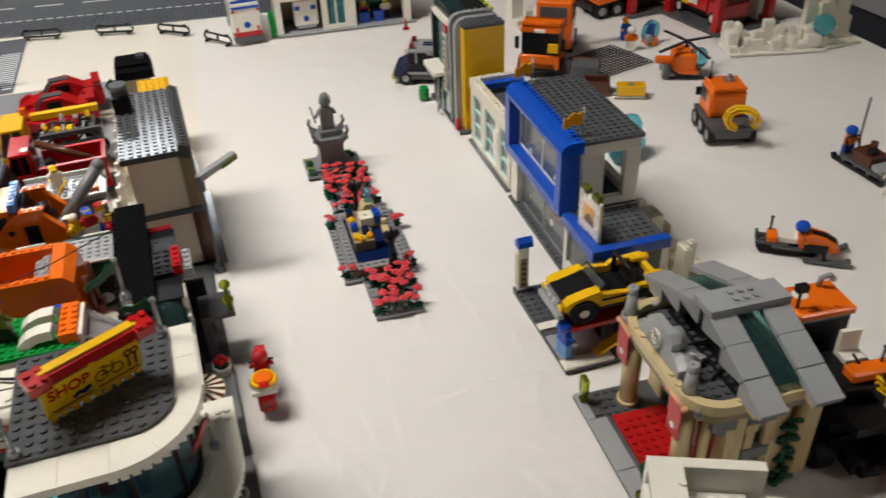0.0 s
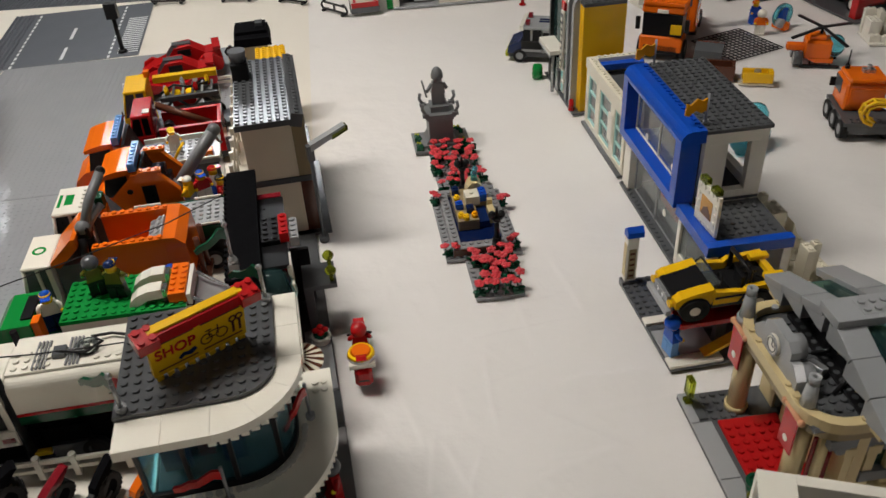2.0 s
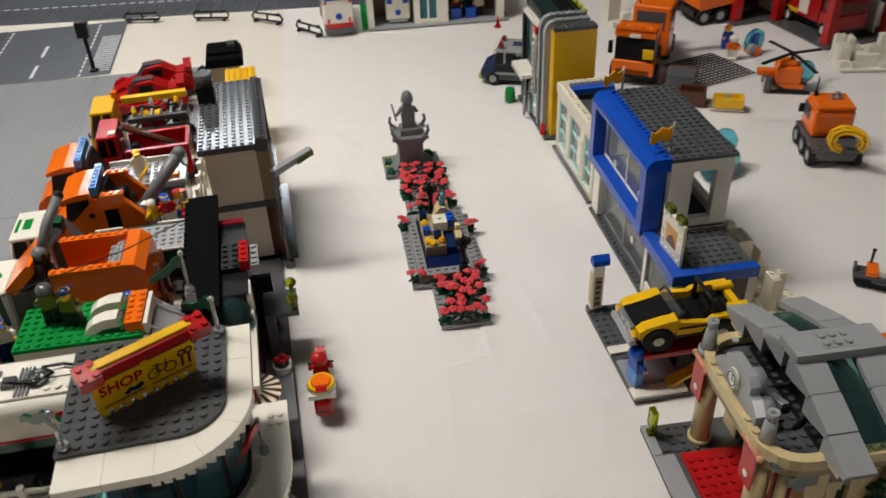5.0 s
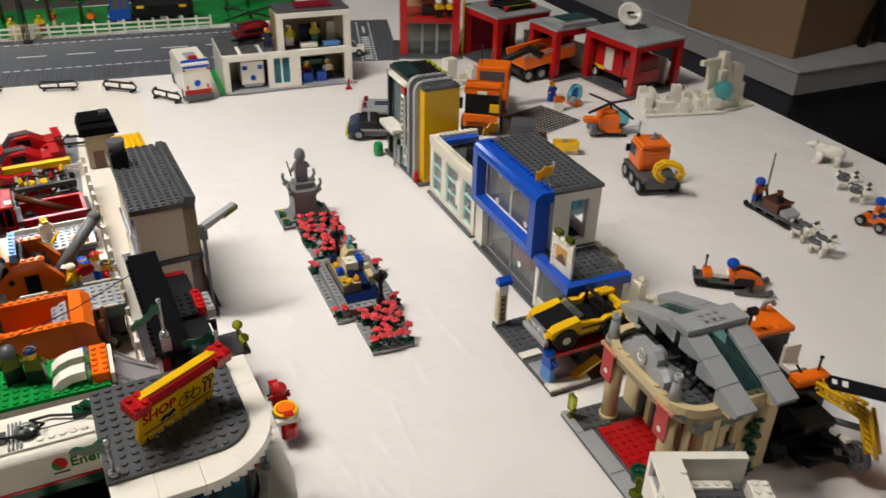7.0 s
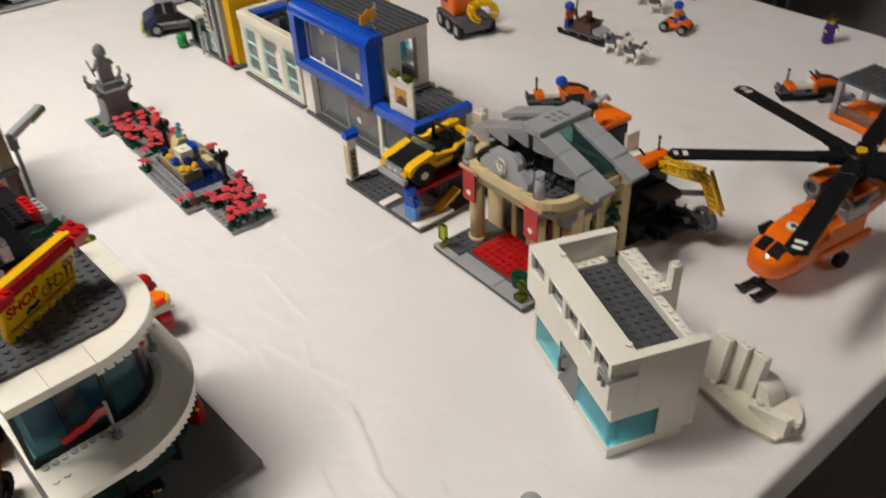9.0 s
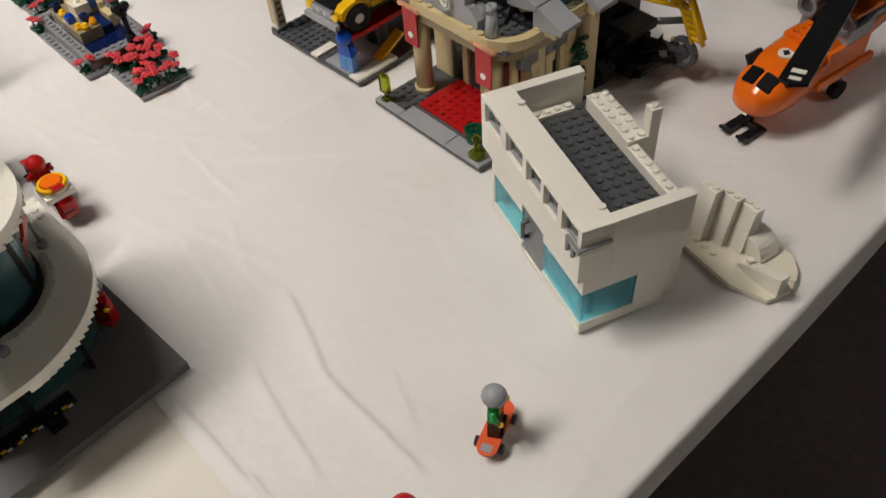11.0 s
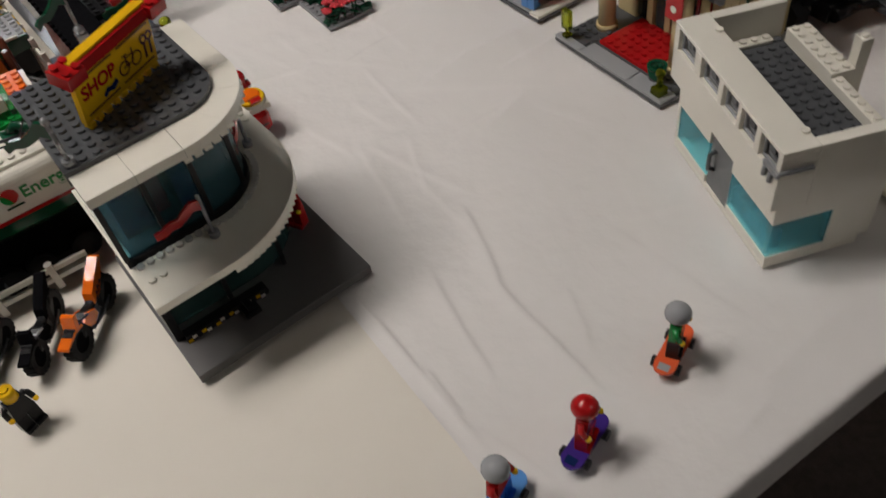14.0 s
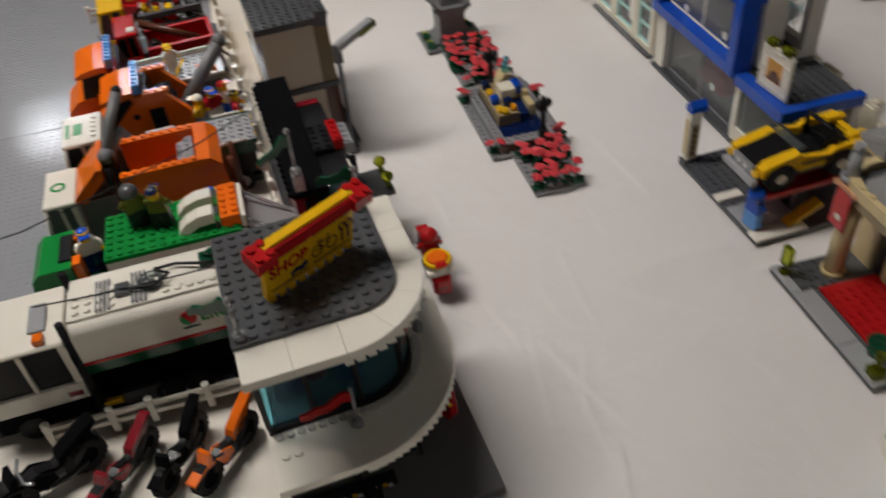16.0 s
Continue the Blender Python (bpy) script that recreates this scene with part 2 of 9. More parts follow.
NAVYCLOTH = noise_bump(material("dark_navy_skirt_cloth", (0.02, 0.02, 0.028), 0.9, vary=0.1), 20, 0.4, 0.004)
ROADGREY = material("road_plate_grey", (0.115, 0.125, 0.145), 0.22, bump=0.04, vary=0.08)
BASEGREY = material("base_plate_grey", (0.30, 0.31, 0.33), 0.11, bump=0.02, vary=0.05)
ROADWHITE = material("road_line_white", (0.62, 0.64, 0.66), 0.3)
TABLE_Z = 0.75


def sheet(name, mat, xs, ys, height, label, hem=0.0):
    """A cloth lying on the table: a fine grid with folds, and a hanging hem on the near and outer sides."""
    nx, ny = len(xs), len(ys)
    X, Y = np.meshgrid(xs, ys)
    Z = height(X, Y)
    vs = [tuple(p) for p in np.stack([X.ravel(), Y.ravel(), Z.ravel()], 1).tolist()]
    fs = []
    for j in range(ny - 1):
        for i in range(nx - 1):
            a = j * nx + i
            fs.append((a, a + 1, a + nx + 1, a + nx))
    if hem:
        def drop(ids, out):
            steps = ((0.0025, -0.0005), (0.0045, -0.002), (0.0055, -0.005), (0.006, -0.012), (0.007, -hem))
            last = ids
            for d, dz in steps:
                row = []
                for i in ids:
                    v = vs[i]
                    w = 0.003 * math.sin(17 * (v[0] + v[1])) * min(1, abs(dz) * 10)
                    row.append(len(vs))
                    vs.append((v[0] + out[0] * (d + w), v[1] + out[1] * (d + w), v[2] + dz))
                for k in range(len(ids) - 1):
                    fs.append((last[k], row[k], row[k + 1], last[k + 1]))
                last = row
        drop([i for i in range(nx)], (0, -1))
        drop([j * nx + nx - 1 for j in range(ny)], (1, 0))
    me = bpy.data.meshes.new(name)
    me.from_pydata(vs, [], fs)
    me.polygons.foreach_set("use_smooth", [True] * len(me.polygons))
    me.materials.append(mat)
    ob = new(name, me)
    return tagged(ob, label, "tablecloth", kind="structure")


def crease(x, y, ax, ay, bx, by, w, h):
    """A ridge along a line: steep on one side, soft on the other."""
    dx, dy = bx - ax, by - ay
    ln = math.hypot(dx, dy)
    t = ((x - ax) * dx + (y - ay) * dy) / ln**2
    d = ((x - ax) * dy - (y - ay) * dx) / ln
    d = d + 0.0007 * np.sin(t * 4.5 + ax * 40) + 0.0002 * np.sin(t * 13 + ay * 50)
    fade = np.clip((t + 0.12) * 4, 0, 1) * np.clip((1.12 - t) * 4, 0, 1)
    wide = np.where(d < 0, w * 0.8, w * 3.2)
    return h * 0.98 * np.exp(-np.abs(d / wide) ** 1.5) * fade


CREASES = []
crease_rng = random.Random(4)
for ax, ay, bx, by, w, h in (
    (0.125, 0.349, 0.101, 0.276, 0.0028, 0.0022), (0.101, 0.276, 0.098, 0.184, 0.0025, 0.0026), (0.071, 0.311, 0.055, 0.228, 0.0026, 0.002),
    (0.132, 0.245, 0.114, 0.204, 0.003, 0.0011), (0.007, 0.242, 0.014, 0.194, 0.004, 0.002), (0.150, 0.169, 0.155, 0.138, 0.003, 0.0018),
    (0.183, 0.493, 0.237, 0.506, 0.004, 0.0022), (0.237, 0.506, 0.292, 0.502, 0.004, 0.0018),
    
    (0.026, 0.20, 0.052, 0.115, 0.003, 0.0014), (0.19, 0.26, 0.20, 0.16, 0.004, 0.0012),
    (0.021, 0.325, 0.024, 0.19, 0.002, 0.0022), (0.026, 0.253, 0.027, 0.215, 0.0013, 0.002), (0.173, 0.116, 0.132, 0.108, 0.004, 0.0012),
    (0.23, 0.80, 0.36, 0.83, 0.008, 0.0034), (0.03, 0.86, 0.14, 0.80, 0.012, 0.0026), (0.03, 0.84, 0.03, 0.68, 0.006, 0.0018),
    (0.55, 0.35, 0.95, 0.30, 0.006, 0.0018), (0.5, 0.75, 0.9, 0.9, 0.008, 0.0016), (0.24, 0.16, 0.30, 0.11, 0.004, 0.0016)):
    CREASES.append((ax, ay, bx, by, w, h))
for i in range(26):
    x, y, ln = crease_rng.uniform(0.06, 0.29), crease_rng.uniform(0.36, 0.62), crease_rng.uniform(0.03, 0.10)
    a = crease_rng.choice((0.15, 1.35, 1.75, 2.6)) + crease_rng.uniform(-0.2, 0.2)
    CREASES.append((x, y, x + ln * math.cos(a), y + ln * math.sin(a), crease_rng.uniform(0.0015, 0.003), crease_rng.uniform(0.0005, 0.0011)))
for i in range(12):
    x, y, a, ln = crease_rng.uniform(0.03, 0.30), crease_rng.uniform(0.1, 1.0), crease_rng.uniform(0, 3.14), crease_rng.uniform(0.03, 0.12)
    CREASES.append((x, y, x + ln * math.cos(a), y + ln * math.sin(a), crease_rng.uniform(0.002, 0.004), crease_rng.uniform(0.0005, 0.0012)))


def swell(x, y, s):
    """Slow unevenness of a cloth, between about -1 and 1."""
    return (np.sin(x * 13 + 2 * np.sin(y * 7 + s)) + np.sin(y * 11 + 1.7 * np.sin(x * 9 + s)) + np.sin((x + y) * 21 + s)) / 3


def white_folds(x, y):
    z = 0.0007 * swell(x, y, 0.4)
    for c in CREASES:
        z = z + crease(x, y, *c)
    return z - 0.0018


def cream_folds(x, y):
    return -0.0026 + 0.0005 * swell(x, y, 2.0)


WHITE_X = np.concatenate([np.linspace(0.012, 0.34, 190), np.linspace(0.35, 1.105, 100)])
WHITE_Y = np.concatenate([np.linspace(0.0935, 0.62, 280), np.linspace(0.63, 2.25, 180)])
sheet("tablecloth_white", CLOTH, WHITE_X, WHITE_Y, white_folds, "white cotton tablecloth with soft creases on the display table", hem=0.034)
sheet("tablecloth_cream", CLOTH2, np.linspace(-1.25, 0.025, 80), np.linspace(0.05, 2.25, 120), cream_folds, "cream cotton tablecloth on the adjoining table")


def slab(name, mat, x0, y0, z0, x1, y1, z1, label, category="", kind="structure"):
    g = G().box(x0 / S, y0 / S, z0 / S, x1 / S, y1 / S, z1 / S)
    return solid(name, g, mat, 0, 0, 0, label, category, kind=kind)


slab("table_top", CARD, -1.25, 0.0905, -0.03, 1.10, 2.24, -0.006, "folding table top under the cloths", "table")
slab("floor", CARPET, -3.5, -2.5, -TABLE_Z - 0.05, 2.7, 7.3, -TABLE_Z, "dark brown carpet floor", "floor")
slab("wall_north", WALLPAINT, -3.5, 7.2, -TABLE_Z, 2.7, 7.3, 1.9, "plain grey painted wall", "wall")
slab("wall_east", WALLPAINT, 2.6, -2.5, -TABLE_Z, 2.7, 7.2, 1.9, "plain grey painted wall", "wall")
slab("wall_west", WALLPAINT, -3.5, -2.5, -TABLE_Z, -3.4, 7.2, 1.9, "plain grey painted wall", "wall")
slab("wall_south", WALLPAINT, -3.4, -2.5, -TABLE_Z, 2.6, -2.4, 1.9, "plain grey painted wall", "wall")
slab("ceiling", CEILING, -3.5, -2.5, 1.9, 2.7, 7.3, 1.95, "white tiled ceiling", "ceiling")

LIGHTMAT = bpy.data.materials.new("lit_diffuser")
LIGHTMAT.use_nodes = True
LIGHTMAT.node_tree.nodes["Principled BSDF"].inputs["Emission Color"].default_value = (1.0, 0.96, 0.91, 1)
LIGHTMAT.node_tree.nodes["Principled BSDF"].inputs["Emission Strength"].default_value = 2.0


def ceiling_light(x, y, power, lx=1.2, ly=0.3, tint=(1.0, 0.958, 0.90)):
    t = thing("ceiling_light", x * 1000, y * 1000, 0, "white fluorescent ceiling light with a lit diffuser", "ceiling light", "ceiling lights", z=1840)
    g = G()
    a, b = lx / 2 / S, ly / 2 / S
    g.box(-a - 3, -b - 3, 2, a + 3, b + 3, 7.4)
    part("housing", g, WHITE, t)
    part("diffuser", G().box(-a, -b, 0.5, a, b, 2), LIGHTMAT, t)
    for k in range(9):
        u = -a + (k + 0.5) * 2 * a / 9
        part("louvre", G().box(u - 1.6, -b, -3.0, u + 1.6, b, -0.2), SILVER, t)
    for k in range(4):
        w = -b + (k + 1) * 2 * b / 5
        part("louvre", G().box(-a, w - 1.2, -3.0, a, w + 1.2, -0.2), SILVER, t)
    d = bpy.data.lights.new("tube_light", "AREA")
    d.shape, d.size, d.size_y, d.energy, d.color = "RECTANGLE", lx, ly, power, tint
    lamp = new("tube_light", d)
    lamp.matrix_basis = pose(x, y, 1.842)
    return t


ceiling_light(-0.7, 0.95, 75, tint=(1.0, 0.948, 0.875))
ceiling_light(-0.78, 4.4, 58, lx=1.3, ly=0.36, tint=(0.93, 0.97, 1.0))
# unseen fill fixture, added behind the camera to brighten the near faces
ceiling_light(1.6, -1.6, 25, lx=1.0)


def base_plate(x, y, nx, ny, label, mat=BASEGREY, turn=0.0, h=0.25, skip=None):
    g = G().box(0, 0, 0, nx, ny, h)
    for i in range(nx):
        for j in range(ny):
            if skip is not None and not skip(i, j):
                g.cyl(i + 0.5, j + 0.5, h, h + 0.05, 0.3, 8)
    return solid("base_plate", g, mat, x, y, turn, label, "base plate", "grey base plates", z=-3.2)


for bx, by, nx, ny in ((-486, 500, 48, 54), (-486, 933, 48, 55), (-872, 500, 48, 54), (-872, 933, 48, 55)):
    base_plate(bx, by, nx, ny, "glossy light grey studded base plate on the table", skip=lambda i, j: bx < -500)


def road_strip(name, x, y, turn, length, width, label, near=6.2, far=6.2, cross=0, zebra=0):
    """A dark grey road plate along local x with dashed lines; width in studs."""
    t = thing(name, x, y, turn, label, "road", kind="structure", z=-2.8)
    g = G().box(0, 0, 0, length, width, 0.25)
    part("plate", g, ROADGREY, t)
    g = G()
    for i in range(int(length)):
        for j in ([] if zebra else list(range(int(near - 1.2)))) + list(range(int(width - far + 2), int(width))):
            g.cyl(i + 0.5, j + 0.5, 0.25, 0.45, 0.3, 6)
    part("studs", g, ROADGREY, t, kind="stuff")
    g = G()
    mid = (near + width - far) / 2
    for k in range(int(length / 12)):
        g.box(k * 12 + 2, mid - 0.35, 0.25, k * 12 + 9, mid + 0.35, 0.262, 0)
    for k in range(int(length / 2.4)):
        for yy in (near, width - far):
            g.box(k * 2.4, yy - 0.25, 0.25, k * 2.4 + 1.5, yy + 0.25, 0.262, 0)
    for k in range(cross):
        g.box(1 + k * 2.2, 6.8, 0.25, 2.4 + k * 2.2, width - 6.8, 0.262, 0)
    for k in range(zebra):
        g.box(2.0 + k * 1.25, 0.4, 0.25, 2.62 + k * 1.25, 4.6, 0.262, 0)
    part("lane_markings", g, ROADWHITE, t, "white printed lane markings", kind="stuff")
    return t

# ---- toy buildings ----
def white_house(x, y, turn):
    t = thing("white_house", x, y, turn, "white two-storey brick-built house with clear blue windows and open flat roof", "toy house")
    L, D, H = 16, 8, 12.2
    f = -0.9
    part("base", G().at(-0.3, -0.3, 0, rz=1.5).box(0, 0, 0, D, L, 0.4), WHITE, t)
    g = G().at(-0.3, -0.3, 0, rz=1.5)
    # ground floor: piers and far walls round the window strips
    g.box(5.0, 0.0, 0.4, D, 1, 6.6)
    g.box(0, L - 0.4, 0.4, D, L, 6.6)
    g.box(D - 1, 1, 0.4, D, L - 0.4, 6.6)
    g.box(0.0, 0, 0.4, 5.0, 1, 1.2)
    g.box(0.0, 0, 4.8, 5.0, 1, 6.6)
    g.box(0, 1, 0.4, 1, 6.4, 1.2)
    g.box(0, 1, 4.8, 1, 6.4, 6.6)
    g.box(0, 10.15, 0.4, 1, L - 0.4, 1.2)
    g.box(0, 10.15, 4.8, 1, L - 0.4, 6.6)
    part("lower_wall", g, WHITE, t)
    part("window_glass", G().at(-0.3, -0.3, 0, rz=1.5).box(0.06, 0.06, 1.2, 4.98, 0.5, 4.8).box(0.08, 0.5, 1.2, 0.5, 6.4, 4.8), TEAL, t, "clear light blue corner window").visible_shadow = False
    for a in (0.9, 2.8, 4.6):
        part("window_brick", G().at(-0.3, -0.3, 0, rz=1.5).box(0.62, a, 0.41, 1.6, a + 1.7, 3.1).studs(0.6, a + 0.3, 1, 1, 3.1), TEAL, t, "clear light blue brick inside the window")
    part("window_glass", G().at(-0.3, -0.3, 0, rz=1.5).box(0.08, 10.15, 1.2, 0.5, L - 0.4, 4.8), TEAL, t, "clear light blue window").visible_shadow = False
    d = part("door", G().at(-0.3, -0.3, 0, rz=1.5).box(0.2, 6.5, 0.4, 0.6, 10.1, 6.3), STONE, t, "grey door")
    part("door_handle", G().at(-0.3, -0.3, 0, rz=1.5).tube([(0.2, 9.3, 2.6), (-0.35, 9.3, 2.8), (-0.35, 9.3, 4.4), (0.2, 9.3, 4.6)], 0.2), DGREY, d)
    Y0, Y1 = -0.4, 17.4
    # upper floor front with five small windows, overhanging by a stud
    wz0, wz1 = 9.75, 11.85
    part("upper_wall", G().box(f, Y0, 6.6, 1.9, Y1, wz0), WHITE, t)
    part("roof_edge", G().box(f, Y0, wz1, 1.9, Y1, H), WHITE, t)
    edges = [-0.4, 0.15, 2.6, 3.3, 5.6, 6.1, 8.6, 9.3, 12.4, 13.5, 16.6, 17.4]
    for i in range(0, 11, 2):
        part("pier", G().box(f, edges[i], wz0, 1.9 if i in (0, 10) else 0.4, edges[i + 1], wz1), WHITE, t)
    wins = [(edges[i], edges[i + 1]) for i in range(1, 10, 2)]
    part("end_wall", G().box(1.9, Y0, 6.6, D + 0.5, 0.58, H), WHITE, t)
    part("end_wall", G().box(1.9, Y1 - 1.0, 6.6, D + 0.4, Y1, H), WHITE, t)
    for a, b in wins:
        w = part("window", G().box(f + 0.35, a + 0.02, wz0, f + 0.6, a + 0.22, wz1).box(f + 0.35, b - 0.22, wz0, f + 0.6, b - 0.02, wz1).box(f + 0.35, a, wz0, f + 0.6, b, wz0 + 0.2).box(f + 0.35, a, wz1 - 0.2, f + 0.6, b, wz1), GREY, t, "small grey framed window")
        part("pane", G().box(f + 0.7, a + 0.05, wz0 + 0.05, f + 0.78, b - 0.05, wz1 - 0.05), MGREY, w)
        part("latch", G().cyl((a + b) / 2 + 0.2, wz0 + 1.2, f + 0.45, f + 0.7, 0.42, 10, axis="x").box(f + 0.5, a + 0.2, wz0 + 0.7, f + 0.7, (a + b) / 2, wz0 + 0.95), DGREY, w)
    part("bracket", G().box(f - 0.2, Y0 - 0.28, 10.35, 1.6, Y0 - 0.02, 10.65).box(f - 0.3, Y0 - 0.2, 10.1, f - 0.02, 1.4, 10.5).cyl(f - 0.2, 0.3, 9.2, 10.1, 0.2, 8).cyl(f - 0.2, 1.1, 9.2, 10.1, 0.2, 8), MGREY, t, "light grey clip at the corner")
    part("back_wall", G().box(D - 0.8, 0.6, 6.6, D, Y1 - 1.0, 8.8), WHITE, t)
    part("roof_floor", G().plate(2, 1, 8.8, 6, 15), DGREY, t, "dark grey studded roof terrace")
    part("parapet", G().plate(8.4, 8.8, 0, 2, 7, 10.0), WHITE, t, "unfinished white brick parapet")
    part("parapet", G().plate(8.2, 0.6, 0, 1, 8, 9.8), WHITE, t, "unfinished white brick parapet")
    part("parapet_stub", G().plate(10.45, 9.0, 0, 1, 1, 12.4), WHITE, t)
    part("ledge", G().plate(2.0, 15.2, 9.2, 5, 1, 0.4), WHITE, t)
    part("knob", G().cyl(1.6, 14.7, H, H + 0.2, 0.3), WHITE, t)
    part("knob", G().cyl(1.6, 1.3, H, H + 0.2, 0.3), WHITE, t)
    return t


white_house(239, 182, -21.8)


def bank(x, y, turn):
    t = thing("bank", x, y, turn, "tan and grey toy bank with columns and glazed gable roof", "toy building")
    b = part("base", G().box(0, 0, 0, 16, 16, 0.4).studs(2, 12, 3, 4, 0.4).studs(2, 0, 3, 4, 0.4), DGREY, t)
    part("pavement", G().box(0, 0.02, 0.4, 2, 4.9, 0.72).box(0, 5, 0.4, 2, 11.9, 0.72).box(0, 12, 0.4, 0.9, 15.98, 0.72), GREY, t, "light grey pavement tiles")
    part("drain", G().box(0.95, 12.4, 0.4, 1.9, 15.6, 0.62), DGREY, t)
    part("carpet", G().plate(2.6, 4.2, 0.4, 6, 7.6, 0.4), RED, t, "red studded carpet")
    for yy in (3.1, 13.6):
        c = part("column", G().cyl(5.2, yy, 0.4, 9.6, 0.95, 20).cyl(5.2, yy, 0.4, 1.0, 1.15, 20), TAN, t, "round tan column")
        bn = part("banner", G().box(3.85, yy - 1.05, 6.6, 4.05, yy + 1.05, 10.8), RED, t, "red banner with a white emblem")
        part("rod", G().cyl(3.95, 10.9, yy - 1.35, yy + 1.35, 0.24, 10, axis="y").ball(3.95, yy - 1.35, 10.9, 0.34, n=8).ball(3.95, yy + 1.35, 10.9, 0.34, n=8), PEACH, bn)
        part("emblem", G().cyl(yy, 7.8, 3.8, 3.86, 0.35, axis="x"), WHITE, bn)
    for a, c in ((0.4, 3.4), (12.8, 15.6)):
        part("front_wall", G().box(8.6, a, 0.4, 9.6, c, 9.6), TAN, t)
    for yy in (5.2, 7.6, 10.2):
        part("pier", G().box(8.4, yy, 0.4, 9.2, yy + 0.8, 9.6), TAN, t)
    part("back_wall", G().box(14.6, 1.2, 0.4, 15.6, 14.8, 9.6), TAN, t)
    part("side_wall", G().box(9.6, 0.4, 0.4, 14.6, 1.2, 3.0), TAN, t)
    part("side_wall", G().box(9.6, 14.8, 0.4, 15.6, 15.6, 9.6), TAN, t)
    part("pier", G().box(12.6, 0.3, 3.0, 13.8, 1.3, 9.6), TAN, t)
    for k in range(2):
        part("slim_column", G().cyl(6.4 + 3.2 * k, 1.6, 0.6, 9.6, 0.5, 12).cyl(6.4 + 3.2 * k, 1.6, 0.4, 1.2, 0.7, 12), TAN, t)
    for z in (1.2, 4.0):
        part("stone_block", G().box(9.7, 0.3, z, 12.4, 1.2, z + 1.2), STONE, t, "grey stone block in the side wall")
    part("stone_band", G().box(6.2, 0.45, 8.5, 13.2, 1.5, 9.6).cyl(7.4, 8.5, 0.45, 1.5, 0.7, 14, axis="y").cyl(9.4, 8.5, 0.45, 1.5, 0.7, 14, axis="y").cyl(11.4, 8.5, 0.45, 1.5, 0.7, 14, axis="y"), STONE, t, "grey scalloped band under the frieze")
    for a in (7.9, 9.9, 11.9):
        part("side_pier", G().box(a, 0.5, 3.2, a + 0.9, 1.3, 8.4).box(a - 0.2, 0.4, 7.4, a + 1.1, 1.4, 8.4), TAN, t)
    part("curtain", G().box(5.6, 1.7, 0.8, 7.6, 1.95, 8.8), DRED, t, "dark red curtain behind the column")
    for a, c in ((3.4, 5.2), (11.0, 12.8), (6.0, 7.6), (8.4, 10.2)):
        part("window", G().box(8.8, a, 0.8, 9.0, c, 9.4), SMOKE, t)
    part("window", G().box(9.6, 1.0, 3.0, 12.6, 1.15, 9.4), DGLASS, t)
    g = G().cyl(13.9, -0.1, 0, 8.6, 0.25, 8)
    vine = random.Random(5)
    for k in range(26):
        a, z = vine.uniform(0, 6.28), 0.6 + k * 0.31
        g.ball(13.9 + 0.7 * math.cos(a), -0.2 + 0.4 * math.sin(a), z, vine.uniform(0.35, 0.6), vine.uniform(0.3, 0.5), vine.uniform(0.2, 0.35), 7)
    part("plant", g, DGREEN, t, "dark green climbing plant by the side wall")
    # cornice with rounded front corners
    def rounded(r, x0, x1, y0, y1):
        pts = [(x1, y0), (x1, y1)]
        for k in range(7):
            a = radians(90 + 90 * k / 6)
            pts.append((x0 + r + r * math.cos(a), y1 - r + r * math.sin(a)))
        for k in range(7):
            a = radians(180 + 90 * k / 6)
            pts.append((x0 + r + r * math.cos(a), y0 + r + r * math.sin(a)))
        return pts
    part("frieze", G().prism(rounded(3.2, 4.3, 15.8, 0.4, 15.6), 9.6, 10.8), DTAN, t, "dark tan frieze")
    o = rounded(3.6, 3.9, 16, 0, 16)
    i = rounded(2.8, 4.8, 15.2, 0.9, 15.1)
    n = len(o)
    g = G()
    vs = [(a, c, 10.8) for a, c in o] + [(a, c, 11.9) for a, c in o] + [(a, c, 10.8) for a, c in i] + [(a, c, 11.9) for a, c in i]
    fs = []
    for k in range(n):
        k2 = (k + 1) % n
        fs += [[k, k2, n + k2, n + k], [2 * n + k2, 2 * n + k, 3 * n + k, 3 * n + k2], [n + k, n + k2, 3 * n + k2, 3 * n + k], [k2, k, 2 * n + k, 2 * n + k2]]
    g.add(vs, fs)
    for k in range(-3, 4):
        if abs(k) > 1:
            g.cyl(4.35, 8 + 1.4 * k, 11.9, 12.1, 0.3)
    g.studs(8, 0, 1, 1, 11.9).studs(8, 15, 1, 1, 11.9)
    part("cornice", g, TAN, t)
    part("roof_floor", G().box(4.7, 0.9, 10.4, 15.3, 15.1, 11.0).studs(5, 2, 9, 12, 11.0), DGREY, t)
    # stepped parapet with the dial
    g = G()
    g.prism([(4.4, 11.0), (4.4, 12.8), (5.4, 13.8), (6.0, 13.8), (6.0, 14.6), (6.8, 15.2), (9.8, 15.2), (10.6, 14.6), (10.6, 13.8), (11.2, 13.8), (12.2, 12.8), (12.2, 11.0)], 4.5, 5.4, axis="x")
    g.cyl(5.6, 12.4, 5.0, 6.4, 1.1, axis="x").cyl(8.0, 13.4, 5.0, 6.6, 1.2, axis="x").cyl(11.0, 12.4, 5.0, 6.4, 1.1, axis="x").cyl(5.4, 11.2, 15.2, 15.4, 0.3)
    part("parapet", g, GREY, t, "grey stepped parapet")
    d = part("dial", G().cyl(8.6, 13.4, 4.2, 4.52, 1.0, 20, axis="x"), WHITE, t, "round white clock dial")
    part("dial_rim", G().cyl(8.6, 13.4, 4.15, 4.26, 1.0, 20, axis="x", hole=0.84), GREY, d)
